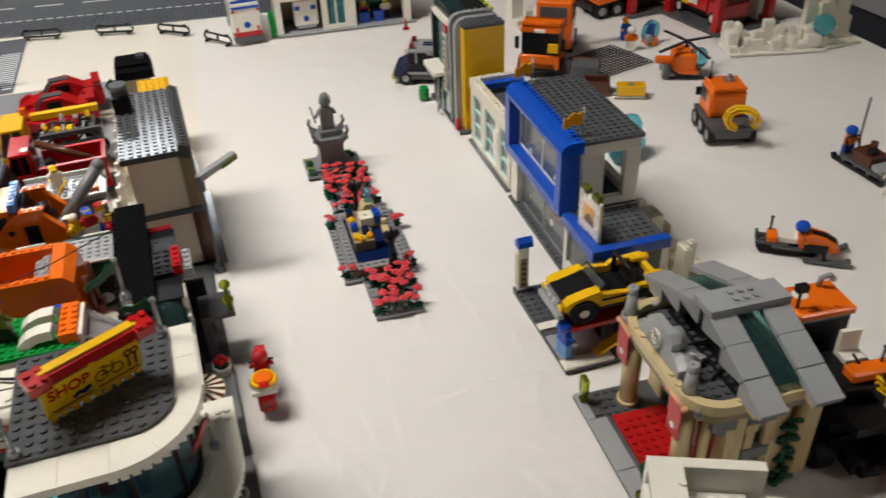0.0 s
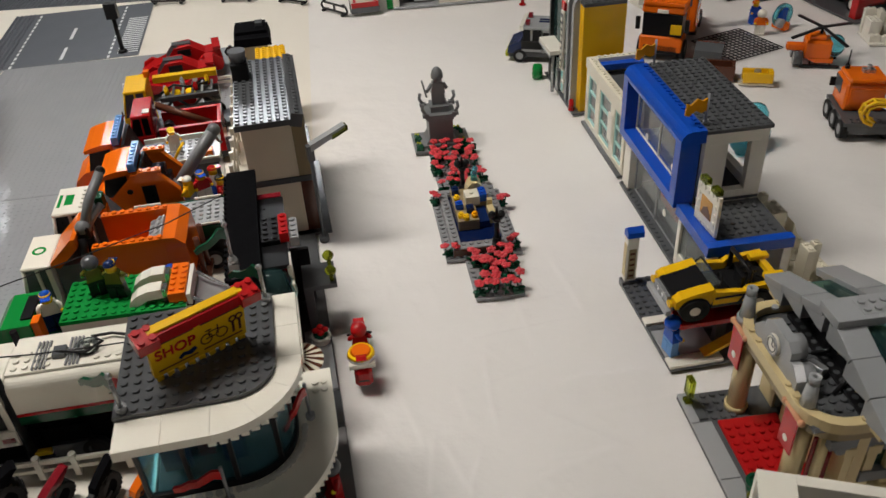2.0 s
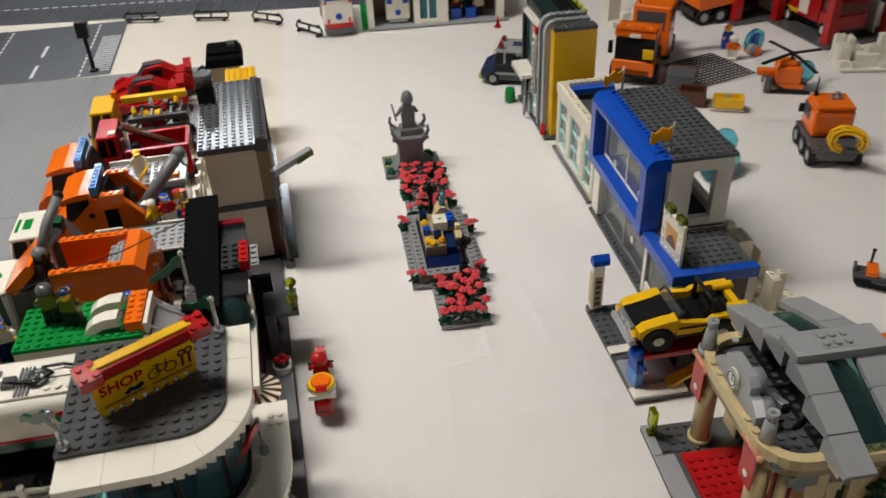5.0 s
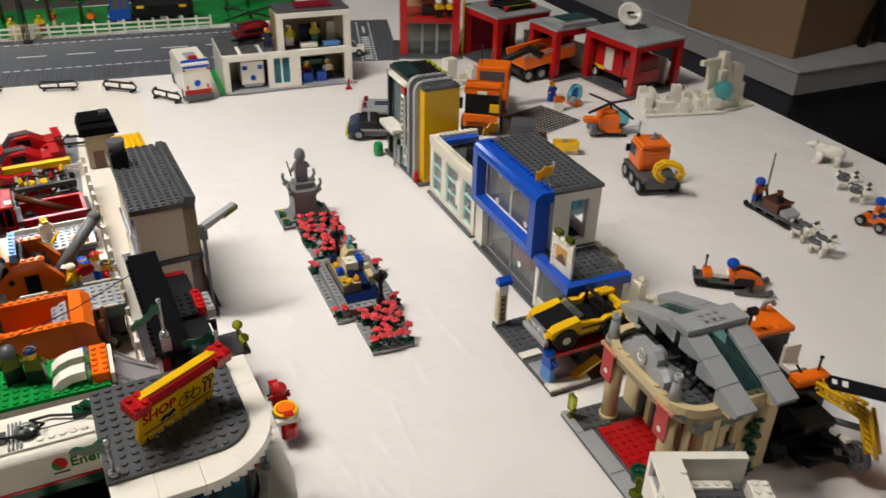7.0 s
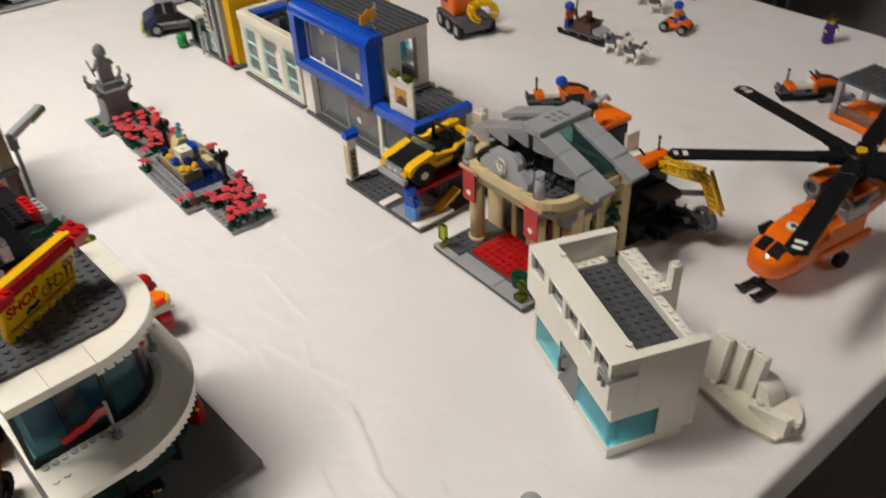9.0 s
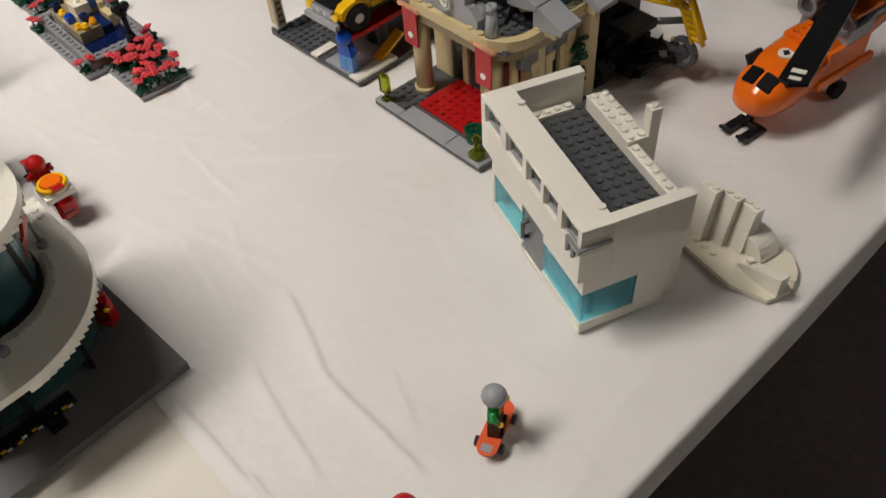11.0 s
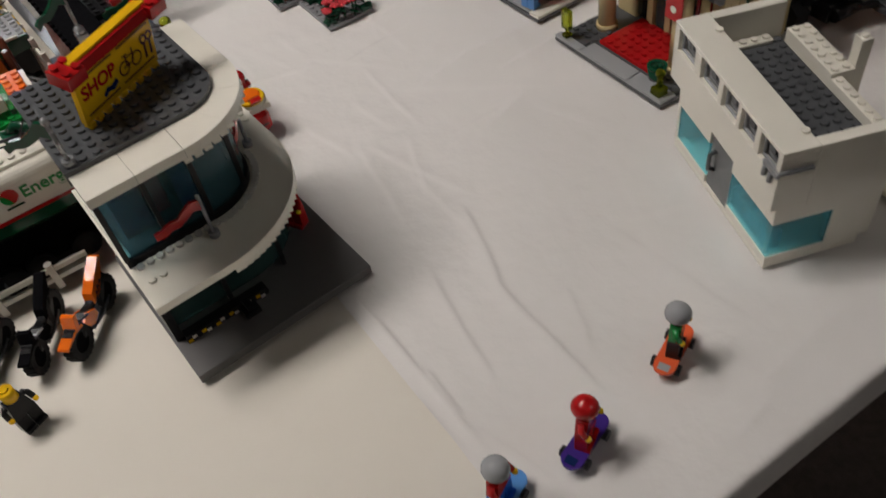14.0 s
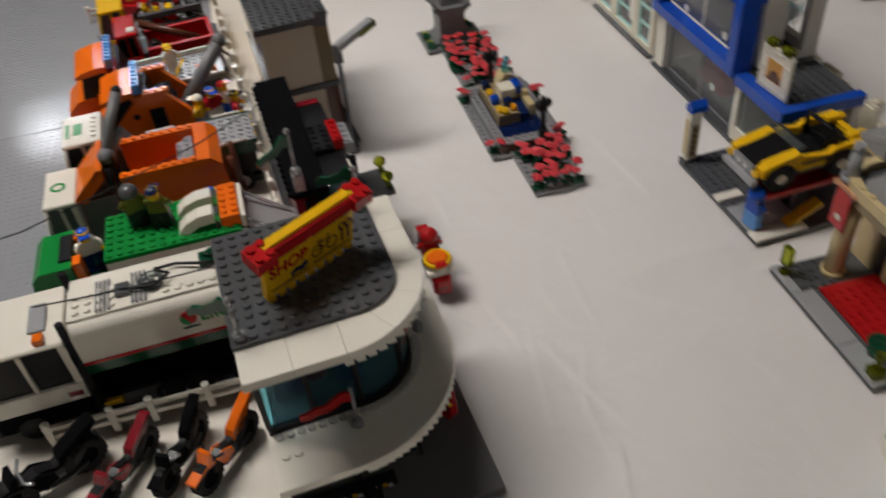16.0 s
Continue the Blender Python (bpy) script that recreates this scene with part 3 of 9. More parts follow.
    part("dial_mark", G().box(4.16, 8.5, 13.4, 4.2, 8.62, 14.1).box(4.16, 8.2, 13.34, 4.2, 8.6, 13.46).cyl(8.6, 13.4, 4.14, 4.2, 0.7, 18, axis="x", hole=0.62), DGREY, d)
    for yy in (2.9, 14.5):
        part("finial", G().cyl(4.9, yy, 11.6, 14.2, 0.75, 12, 0.48).cyl(4.9, yy, 14.2, 15.0, 0.5, 12, hole=0.25).cyl(4.9, yy, 11.0, 11.7, 0.9), GREY, t)
    # gable roof: ridge along local x, two strips of grey slabs a side with clear panes between
    top, fall = 16.9, 0.372
    ang = math.degrees(math.atan(fall))
    reach = 10.7 / math.cos(radians(ang))
    for side in (-1, 1):
        tilt = pose(0, 8, top) @ pose(0, 0, 0, -ang * side)
        for x0, x1 in ((8.3, 10.9), (13.55, 16.3)):
            for k in range(3):
                a, b = 1.1 + k * (reach - 1.1) / 3, 1.04 + (k + 1) * (reach - 1.1) / 3
                g = G()
                g.m = tilt
                g.box(x0, min(a * side, b * side), -0.75, x1, max(a * side, b * side), 0.06 * (k % 2), 0.05)
                part("slab", g, GREY, t)
        g = G()
        g.m = tilt
        g.box(10.95, min(1.2 * side, 8.8 * side), -0.7, 13.5, max(1.2 * side, 8.8 * side), -0.4)
        part("skylight", g, DGLASS, t, "clear dark teal roof glazing")
        # saw-toothed slope bricks under the gable's edge, and tan ones behind them
        for k in range(3):
            d0, d1 = 0.4 + 3.3 * k, 3.7 + 3.3 * k
            z0, z1 = top - fall * d0 - 0.7, top - fall * d1 - 0.7
            part("slope", G().prism([(8 + side * d0, z0), (8 + side * d1, z1), (8 + side * d1, z1 - 0.1), (8 + side * (d0 + 0.9), z1 - 0.5), (8 + side * d0, z1 - 0.5)], 8.35, 9.5, axis="x"), GREY, t)
            part("slope", G().prism([(8 + side * d0, z1 - 0.5), (8 + side * (d1 - 0.2), z1 - 0.15), (8 + side * (d1 - 0.4), z1 - 0.5), (8 + side * (d0 + 1.2), z1 - 1.3)], 9.0, 10.0, axis="x"), TAN if side < 0 else DGREY, t)
        y0 = min(8 + side * 8.2, 8 + side * 9.6)
        for x0 in (8.5, 14.0):
            part("roof_foot", G().box(x0, y0, 11.5, x0 + 2.1, y0 + 1.4, 12.9), TAN, t)
        y0 = min(8 + side * 7.4, 8 + side * 8.6)
        part("roof_sill", G().box(10.7, y0, 11.9, 13.9, y0 + 1.2, 12.6).studs(10.8, y0 + 0.1, 3, 1, 12.6), TAN, t)
    part("ridge", G().box(8.3, 6.5, top - 0.75, 16.5, 9.5, top + 0.15), GREY, t)
    part("ridge_plate", G().plate(10.8, 7.0, top + 0.16, 3, 2, 0.06), GREY, t)
    g = G()
    g.m = pose(7.8, 7.0, 11.2, 0, 18, 25)
    part("roof_block", g.box(-0.5, -0.8, 0, 0.5, 0.8, 0.7), GREY, t, "loose light grey brick on the roof")
    part("roof_pipe", G().tube([(8.0, 4.2, 10.9), (9.4, 5.0, 11.8), (10.4, 4.4, 12.4), (11.2, 5.4, 12.0)], 0.22, 6), BLACK, t)
    part("roof_pipe", G().tube([(8.6, 9.4, 10.9), (9.6, 8.4, 12.0), (10.6, 9.6, 12.2)], 0.22, 6), BLACK, t)
    # black slab and upright put in to deepen the gable's shade
    part("gable_shade_fill", G().box(8.9, 1.6, 10.72, 15.0, 14.4, 11.2).prism([(3.4, 11.2), (12.6, 11.2), (9.4, 14.8), (6.6, 14.8)], 10.05, 10.5, axis="x"), BLACK, t, "black filler standing in for the shade under the gable")
    part("counter", G().box(11.4, 3.0, 11.2, 14.6, 6.4, 12.4).studs(11.6, 3.2, 3, 3, 12.4), BROWN, t, "reddish brown bricks under the glazing")
    part("cupboard", G().box(11.6, 9.6, 11.2, 14.4, 12.4, 12.2), DTAN, t)
    part("column_back", G().box(15.7, 0.2, 0.4, 17.2, 1.6, 10.6).cyl(15.6, 0.9, 0.4, 10.2, 0.7), TAN, t)
    return t


bank(302, 337, -0.9)


def dealership(x, y, turn):
    """Blue framed showroom; local origin at the front near corner of its base."""
    t = thing("car_showroom", x, y, turn, "blue and white two-storey toy showroom with large clear windows", "toy building")
    L, D = 20, 10
    part("base", G().box(0, 0, 0, D, L, 0.4).studs(0, 0, 1, L, 0.4), DGREY, t)
    F = 8.6
    g = G()
    g.box(1, 0, 0.4, 2, 1, F).box(0.4, L - 2.4, 0.4, 2.4, L, F)
    g.box(D - 1, 0, 0.4, D, 1, F).box(D - 1, L - 1, 0.4, D, L, F).box(2, L - 0.8, 0.4, D - 1, L, F)
    g.box(D - 0.8, 1, 0.4, D, L - 1, 3)
    part("lower_wall", g, WHITE, t)
    for a, b in ((1, 9.4), (9.4, L - 2.4)):
        w = part("window", G().box(1.35, a + 0.02, 0.4, 1.65, a + 0.22, F).box(1.35, b - 0.22, 0.4, 1.65, b - 0.02, F).box(1.35, a, 0.4, 1.65, b, 0.6).box(1.35, a, F - 0.2, 1.65, b, F), MGREY, t)
        part("pane", G().box(1.45, a + 0.25, 0.6, 1.55, b - 0.25, F - 0.2), GLASS, w)
    part("floor_slab", G().box(0.8, 0, F, D, L, F + 0.4), DGREY, t)
    # the big blue picture frame
    g = G()
    z0, z1 = F - 0.2, 18.4
    g.box(-0.6, 0, z0, 1.8, L, z0 + 1.3)
    g.prism([(-0.6, z1 - 1.6), (2.4, z1 - 1.6), (2.4, z1), (0.5, z1), (0.0, z1 - 0.2), (-0.4, z1 - 0.6), (-0.6, z1 - 1.1)], 0, L, axis="y")
    g.box(-0.6, L - 1.6, z0 + 1.3, 1.8, L, z1 - 1.6)
    g.box(-0.6, 0, z0 + 1.3, 1.8, 1.6, z1 - 1.6)
    for k in range(19):
        g.cyl(1.9, 0.5 + k + 0.5, z1, z1 + 0.2, 0.3, 10)
    part("window_frame", g, BLUE, t, "thick glossy blue window surround")
    for a, b in ((1.6, 10), (10, 18.4)):
        w = part("window", G().box(1.05, a, z0 + 1.3, 1.35, a + 0.14, z1 - 1.6).box(1.05, b - 0.14, z0 + 1.3, 1.35, b, z1 - 1.6).box(1.05, a, z1 - 1.9, 1.35, b, z1 - 1.6).box(1.05, a, z0 + 1.3, 1.35, b, z0 + 1.55), WHITE, t)
        part("pane", G().box(1.15, a + 0.2, z0 + 1.5, 1.25, b - 0.2, z1 - 1.8), GLASS, w)
    g = G()
    g.box(2.4, 0, F + 0.4, 5.2, 1, 16.4).box(D - 2.0, 0, F + 0.4, D, 1, 16.4).box(2.4, 0, 16.4, D, 1, 17.8).box(5.2, 0, F + 0.4, D - 2.0, 1, F + 1.4)
    g.box(2.4, L - 1, F + 0.4, D, L, 17.8).box(D - 1.0, 1, F + 0.4, D, L - 1, F + 1.6)
    part("upper_wall", g, WHITE, t)
    part("roof", G().plate(2.4, 0, 17.8, 8, L, 0.5), DGREY, t, "dark grey studded flat roof")
    # flags
    for yy in (2.0, 18.8):
        p = part("flag_pole", G().cyl(2.9, yy, 18.3, 22.0, 0.16, 8).cyl(2.9, yy, 18.3, 18.6, 0.32), GREY, t)
        wave = [(2.9, 20.0), (2.2, 19.7), (1.5, 20.1), (0.8, 19.4), (0.3, 19.6), (0.4, 21.0), (0.9, 20.8), (1.6, 21.5), (2.3, 21.2), (2.9, 21.6)]
        part("flag", G().prism(wave, yy - 0.12, yy + 0.12, axis="y"), AMBER, p, "wavy amber yellow flag")
    for yy, zz in ((5.0, 11.0), (13.5, 15.2), (14.0, 10.6), (6.4, 3.4)):
        part("window_print", G().cyl(yy, zz, 0.98, 1.02, 0.5, 14, axis="x") if zz > F else G().cyl(yy, zz, 1.3, 1.34, 0.5, 14, axis="x"), WHITE, t, "round white print on the window")
    part("pillar", G().cyl(6.5, 6.5, F + 0.4, 13, 0.8, 14).box(5.6, 5.6, 12.5, 7.4, 7.4, 14), BLACK, t, "black display machine upstairs")
    part("counter", G().box(4, 8, 0.4, 7, 14, 3.0), RED, t, "red counter inside")
    # low wing with blue edge
    W = 9.4
    g = G().box(-0.2, -W, 7.6, D, -W + 1.2, 9.0).box(-0.2, -W + 1.2, 7.6, 1.3, 0, 9.0)
    part("wing_edge", g, BLUE, t, "glossy blue roof edge of the low wing")
    part("wing_roof", G().plate(1.3, -W + 1.2, 8.0, 8.7, W - 1.2, 0.5), DGREY, t)
    part("wing_pier", G().box(0.3, -0.9, 0.4, 1.3, -0.1, 7.6), WHITE, t)
    part("wing_pier", G().box(0.3, -W + 0.3, 0.4, 1.3, -W + 1.3, 7.6), WHITE, t)
    part("wing_wall", G().box(D - 1, -W + 0.3, 0.4, D, 0, 7.6), WHITE, t)
    part("wing_sill", G().box(0.4, -W + 1.3, 0.4, 1.0, -0.9, 2.2), WHITE, t)
    part("wing_window", G().box(0.6, -W + 1.3, 2.2, 0.8, -0.9, 7.6), SMOKE, t)
    part("wing_base", G().box(0, -W, 0, D, -0.02, 0.4), DGREY, t)
    # poster board standing on the wing
    m = pose(1.0, -3.1, 0, 0, 0, 4)
    g = G()
    g.m = m
    bd = part("poster_board", g.box(-0.2, -4.6, 9.0, 0.2, 0.3, 14.2), WHITE, t, "white studded poster board with orange print")
    g = G()
    g.m = m
    for a in range(5):
        for k in range(5):
            if k in (0, 4) or a in (0, 4):
                g.cyl(-4.0 + a * 0.92, 9.4 + k * 1.08, -0.32, -0.18, 0.26, 8, axis="x")
    part("studs", g, WHITE, bd, kind="stuff")
    g = G()
    g.m = m
    part("print", g.box(-0.26, -3.4, 10.4, -0.2, -0.9, 12.8), plastic("orange_print", (0.62, 0.30, 0.06)), bd, "orange and brown printed picture")
    g = G()
    g.m = m
    part("print_face", g.prism([(-3.4, 10.5), (-1.2, 10.5), (-1.6, 11.4), (-2.4, 11.9), (-3.2, 11.2)], -0.29, -0.25, axis="x"), BROWN, bd)
    for yy in (-4.2, -1.6):
        g = G()
        g.m = m
        part("lamp", g.box(-0.4, yy, 14.2, 0.4, yy + 1.4, 14.9), CGREEN, bd, "clear neon green lamp brick")
    return t


dealership(366, 642, 0.0)


def service_bay(x, y, turn):
    t = thing("service_bay", x, y, turn, "dark grey studded service bay plate with ramp and blue capped post", "toy garage")
    part("base", G().box(0, 0, 0, 16, 16, 0.4).studs(0, 9, 9, 7, 0.4).studs(0, 6, 2, 2, 0.4), DGREY, t)
    part("kerb", G().box(0, 0, 0.4, 6, 1.6, 0.75), WHITE, t, "white smooth tile strip")
    part("kerb", G().box(0, 7.2, 0.4, 3, 8.4, 0.75), WHITE, t, "white smooth tile strip")
    part("grating", G().box(0.2, 1.8, 0.4, 6, 6.0, 0.7), GREY, t)
    ps = part("post", G().box(0.3, 15.0, 0.4, 1.7, 16, 7.2), WHITE, t, "white sign post with a printed panel")
    part("cap", G().prism([(14.9, 7.2), (16.1, 7.2), (16.1, 7.9), (15.5, 8.5), (14.9, 7.9)], 0.2, 2.2, axis="x"), BLUE, ps, "blue sloped cap")
    part("panel", G().box(0.22, 15.1, 1.6, 0.3, 15.9, 6.2), TAN, ps)
    part("panel", G().box(0.55, 14.92, 1.2, 1.45, 15.0, 5.6), DTAN, ps, "tan printed panel")
    for k in range(5):
        part("print_bar", G().box(0.7, 14.89, 1.6 + 0.8 * k, 1.3, 14.92, 1.9 + 0.8 * k), BROWN, ps)
    part("foot", G().box(0, 14.8, 0.4, 2, 16, 0.9), DGREY, ps)
    lf = part("lift", G().box(1.2, 1.4, 4.5, 13.5, 7.2, 5.1).box(13.0, 1.4, 5.1, 13.5, 7.2, 5.5), RED, t, "red car lift platform")
    part("lift_arm", G().box(6, 2.6, 0.4, 7.2, 3.4, 4.5).box(6, 5.2, 0.4, 7.2, 6, 4.5), DGREY, lf)
    g = G()
    g.m = pose(4.2, 0.7, 0.5, 0, -28, 0)
    g.box(0, 0, 0, 4.2, 1.3, 0.4)
    part("ramp_flap", g, YELLOW, t, "yellow ramp flap")
    return t


service_bay(310, 495, 1.5)

# ---- shared toy pieces ----
def wheel(parent, x, y, z, r=1.0, w=0.9, rim=GREY, axis="y"):
    """A tyre with its rim; axis is the axle's direction and y (or x) its outer face's middle."""
    g = G().cyl(*((x, z) if axis == "y" else (y, z)), *((y - w / 2, y + w / 2) if axis == "y" else (x - w / 2, x + w / 2)), r, 18, axis=axis, hole=r * 0.6)
    t = part("wheel", g, RUBBER, parent, "black rubber tyre")
    g = G().cyl(*((x, z) if axis == "y" else (y, z)), *((y - w / 2 + 0.06, y + w / 2 - 0.06) if axis == "y" else (x - w / 2 + 0.06, x + w / 2 - 0.06)), r * 0.62, 14, axis=axis)
    part("rim", g, rim, t)
    return t


def figure(x, y, turn, shirt, legs, cap, hat="cap", z=0.0, seated=False, label="", skin=None, category="toy figure", tilt=0.0):
    """A small plastic toy figure in one mesh, facing local -y."""
    skin = skin or YELLOW
    g = G()
    mats = [legs, shirt, skin, cap]
    up = 0.0
    if seated:
        g.box(-0.95, -1.6, 0, -0.05, 0.2, 0.95).box(0.05, -1.6, 0, 0.95, 0.2, 0.95)
        up = 0.9
    else:
        g.box(-0.95, -0.45, 0, -0.03, 0.45, 1.55).box(0.03, -0.45, 0, 0.95, 0.45, 1.55).box(-0.95, -0.7, 0, -0.03, -0.4, 0.4).box(0.03, -0.7, 0, 0.95, -0.4, 0.4)
        g.box(-0.95, -0.42, 1.55, 0.95, 0.42, 1.95)
        up = 1.95
    g.k = 1
    g.prism([(-0.95, up), (0.95, up), (0.7, up + 1.55), (-0.7, up + 1.55)], -0.42, 0.42, axis="y")
    for s in (-1, 1):
        g.tube([(0.78 * s, 0, up + 1.3), (1.1 * s, -0.1, up + 0.95), (1.15 * s, -0.45, up + 0.5)], 0.24, 8)
    g.k = 2
    for s in (-1, 1):
        g.ball(1.15 * s, -0.62, up + 0.4, 0.24, n=8)
    g.cyl(0, 0, up + 1.55, up + 2.6, 0.6, 14).cyl(0, 0, up + 2.6, up + 2.75, 0.32, 10)
    g.k = 3
    if hat == "helmet":
        g.ball(0, 0.05, up + 2.2, 0.92, 0.96, 0.84, 14, -35, 90)
    elif hat == "cap":
        g.ball(0, 0.05, up + 2.3, 0.68, 0.68, 0.55, 12, 0, 90).box(-0.5, -1.2, up + 2.28, 0.5, -0.4, up + 2.4)
    elif hat == "brim":
        g.cyl(0, 0, up + 2.4, up + 2.55, 1.1, 16).cyl(0, 0, up + 2.55, up + 3.2, 0.55, 12, 0.4)
    elif hat == "hair":
        g.ball(0, 0.1, up + 2.3, 0.72, 0.72, 0.6, 10, -20, 90)
    ob = new("toy_figure", g.mesh("toy_figure", mats))
    ob.matrix_basis = pose(x / 1000, y / 1000, z / 1000, tilt, 0, turn)
    return tagged(ob, label or "small plastic toy figure", category)


def flower_mesh():
    g = G()
    g.tube([(0, 0, 0), (0.05, 0, 0.8), (0, 0.05, 1.7)], 0.1, 6)
    g.ball(0.25, 0.1, 0.45, 0.4, 0.2, 0.16, 6).ball(-0.25, -0.1, 0.6, 0.35, 0.2, 0.16, 6)
    g.k = 1
    for k in range(5):
        a = 2 * math.pi * k / 5
        g.ball(0.38 * math.cos(a), 0.38 * math.sin(a), 1.76, 0.29, 0.29, 0.15, 8)
    g.ball(0, 0, 1.85, 0.3, 0.3, 0.2, 8)
    return g.mesh("flower", [DGREEN, CORAL])


FLOWER = flower_mesh()
flower_rng = random.Random(7)


def flower_bed(x, y, nx, ny, spots, label):
    t = thing("flower_bed", x, y, 0, label, "flower bed", "flower beds")
    part("base", G().plate(0, 0, 0, nx, ny, 0.4), MGREY, t, "grey studded plate")
    g = G()
    for a, b in spots[::2]:
        g.box(a - 0.7, b - 0.4, 0.4, a + 0.7, b + 0.4, 0.85).ball(a - 0.4, b, 0.95, 0.5, 0.4, 0.25, 8).ball(a + 0.4, b + 0.1, 0.95, 0.5, 0.4, 0.25, 8)
    part("leaf_bricks", g, DGREEN, t, "dark green leaf bricks", kind="stuff")
    for a, b in spots:
        f = new("flower", FLOWER)
        f.parent = t
        s = flower_rng.uniform(0.85, 1.2)
        f.matrix_basis = pose(a * S, b * S, 0.4 * S, flower_rng.uniform(-14, 14), flower_rng.uniform(-14, 14), flower_rng.uniform(0, 360)) @ Matrix.Diagonal((1, 1, s, 1))
    return t


def scatter(nx, ny, n, rng):
    cells = [(i, j) for i in range(nx) for j in range(ny)]
    rng.shuffle(cells)
    return [(min(max(i + 0.5 + rng.uniform(-0.3, 0.3), 0.2), nx - 0.2), min(max(j + 0.5 + rng.uniform(-0.3, 0.3), 0.2), ny - 0.2)) for i, j in cells[:n]]


# ---- the square: flower beds, fountain, statue, riders ----
flower_bed(165, 622, 6, 8, scatter(6, 8, 30, flower_rng), "coral red toy flowers on a grey plate by the fountain")
flower_bed(158, 822, 7, 13, scatter(7, 13, 52, flower_rng), "coral red toy flowers between statue and fountain")


def fountain(x, y):
    t = thing("fountain", x, y, 0, "grey toy fountain basin with dark blue water and tan rock", "toy fountain")
    part("base", G().plate(0, 0, 0, 10, 16, 0.4), MGREY, t)
    g = G()
    g.box(1, 0.6, 0.4, 9, 2.0, 1.6).box(1, 14, 0.4, 9, 15.4, 1.6).box(1, 2.0, 0.4, 2.2, 14, 1.6).box(7.8, 2.0, 0.4, 9, 14, 1.6)
    g.studs(1, 1, 8, 1, 1.6).studs(1, 14, 8, 1, 1.6)
    for j in range(2, 14):
        g.cyl(1.6, j + 0.5, 1.6, 1.8, 0.3, 10).cyl(8.4, j + 0.5, 1.6, 1.8, 0.3, 10)
    part("basin", g, MGREY, t)
    part("water", G().box(2.2, 2.0, 0.4, 7.8, 14, 1.2), plastic("deep_water_plastic", (0.004, 0.012, 0.06), 0.1), t, "dark blue glossy water tiles")
    part("front_panel", G().box(1.05, 0.45, 0.4, 8.95, 0.58, 1.5), BROWN, t, "dark reddish brown front edge")
    part("rock_foot", G().box(2.5, 5.2, 1.2, 5.3, 13.4, 2.7).box(5.3, 9.4, 1.2, 7.5, 13.4, 2.7), DTAN, t, "dark tan rock foot")
    part("rock", G().box(4.1, 8.8, 2.7, 6.0, 11.0, 4.0).studs(4.5, 9.4, 1, 1, 4.0), CREAM, t, "light tan upper rock")
    part("rock", G().prism([(4.6, 2.7), (7.2, 2.7), (6.8, 4.0), (6.2, 4.5), (5.4, 4.5), (4.9, 3.9)], 11.6, 13.6, axis="y"), TAN, t, "tan rock mound at the back")
    part("rock_pillar", G().box(6.8, 6.2, 1.2, 7.7, 8.4, 2.8).box(7.0, 8.6, 1.2, 7.7, 9.3, 3.4), TAN, t, "tan rock at the rim")
    part("dark_pool", G().box(5.35, 5.4, 1.2, 6.75, 9.3, 2.2), DBLUE, t, "dark blue inner pool")
    part("blue_brick", G().plate(6.1, 9.4, 2.7, 1, 2, 1.2), BLUE, t, "blue brick on the rock")
    for a, b, m in ((2.6, 11.8, DBLUE), (2.6, 8.0, BLUE), (3.9, 6.8, DBLUE)):
        part("rock_brick", G().plate(a, b, 2.7, 1, 1, 0.9), m, t)
    for a, b, m in ((3.0, 6.2, YELLOW), (3.1, 10.6, YELLOW), (4.8, 6.0, AMBER), (3.6, 5.6, YELLOW)):
        part("round_stud", G().cyl(a, b, 2.7, 3.3, 0.42, 12).cyl(a, b, 3.3, 3.5, 0.28, 10), m, t, "round yellow stud")
    part("ornament", G().cyl(5.9, 12.6, 4.4, 5.2, 0.55, 12, 0.4).ball(5.9, 12.6, 5.5, 0.5, n=10).ball(6.1, 12.6, 6.2, 0.42, n=10), TEAL, t, "clear light blue ornament")
    for a, b in ((0.5, 1.0), (9.3, 1.0), (0.4, 13.6), (9.5, 11.4)):
        part("leaf_brick", G().box(a - 0.45, b - 0.4, 0.4, a + 0.45, b + 0.4, 0.8).ball(a - 0.3, b, 0.95, 0.4, 0.4, 0.3, 8).ball(a + 0.3, b + 0.2, 1.05, 0.4, 0.4, 0.3, 8), DGREEN, t, "dark green leaf brick")
    for a, b in ((6.8, 0.95), (4.6, 14.8)):
        lp = part("lamp_post", G().cyl(a, b, 1.6, 2.6, 0.7, 12, 0.5).cyl(a, b, 2.6, 5.4, 0.34, 10).cyl(a, b, 5.0, 5.6, 0.55, 10), BLACK, t, "black twin lamp post")
        part("lamp", G().ball(a - 0.6, b, 6.0, 0.55, n=10).ball(a + 0.6, b, 6.0, 0.55, n=10).cyl(a, b, 5.6, 7.0, 0.3, 10, 0.15).box(a - 0.7, b - 0.12, 5.3, a + 0.7, b + 0.12, 5.5), BLACK, lp)
    for a, b in ((0.2, 0.8), (0.8, 1.2), (0.1, 14.0), (0.6, 13.2), (9.0, 0.8), (9.6, 1.2), (9.3, 11.6), (9.7, 11.1)):
        f = new("flower", FLOWER)
        f.parent = t
        f.matrix_basis = pose(a * S, b * S, 0.4 * S, flower_rng.uniform(-20, 20), flower_rng.uniform(-20, 20), 0)
    return t


fountain(146, 690)


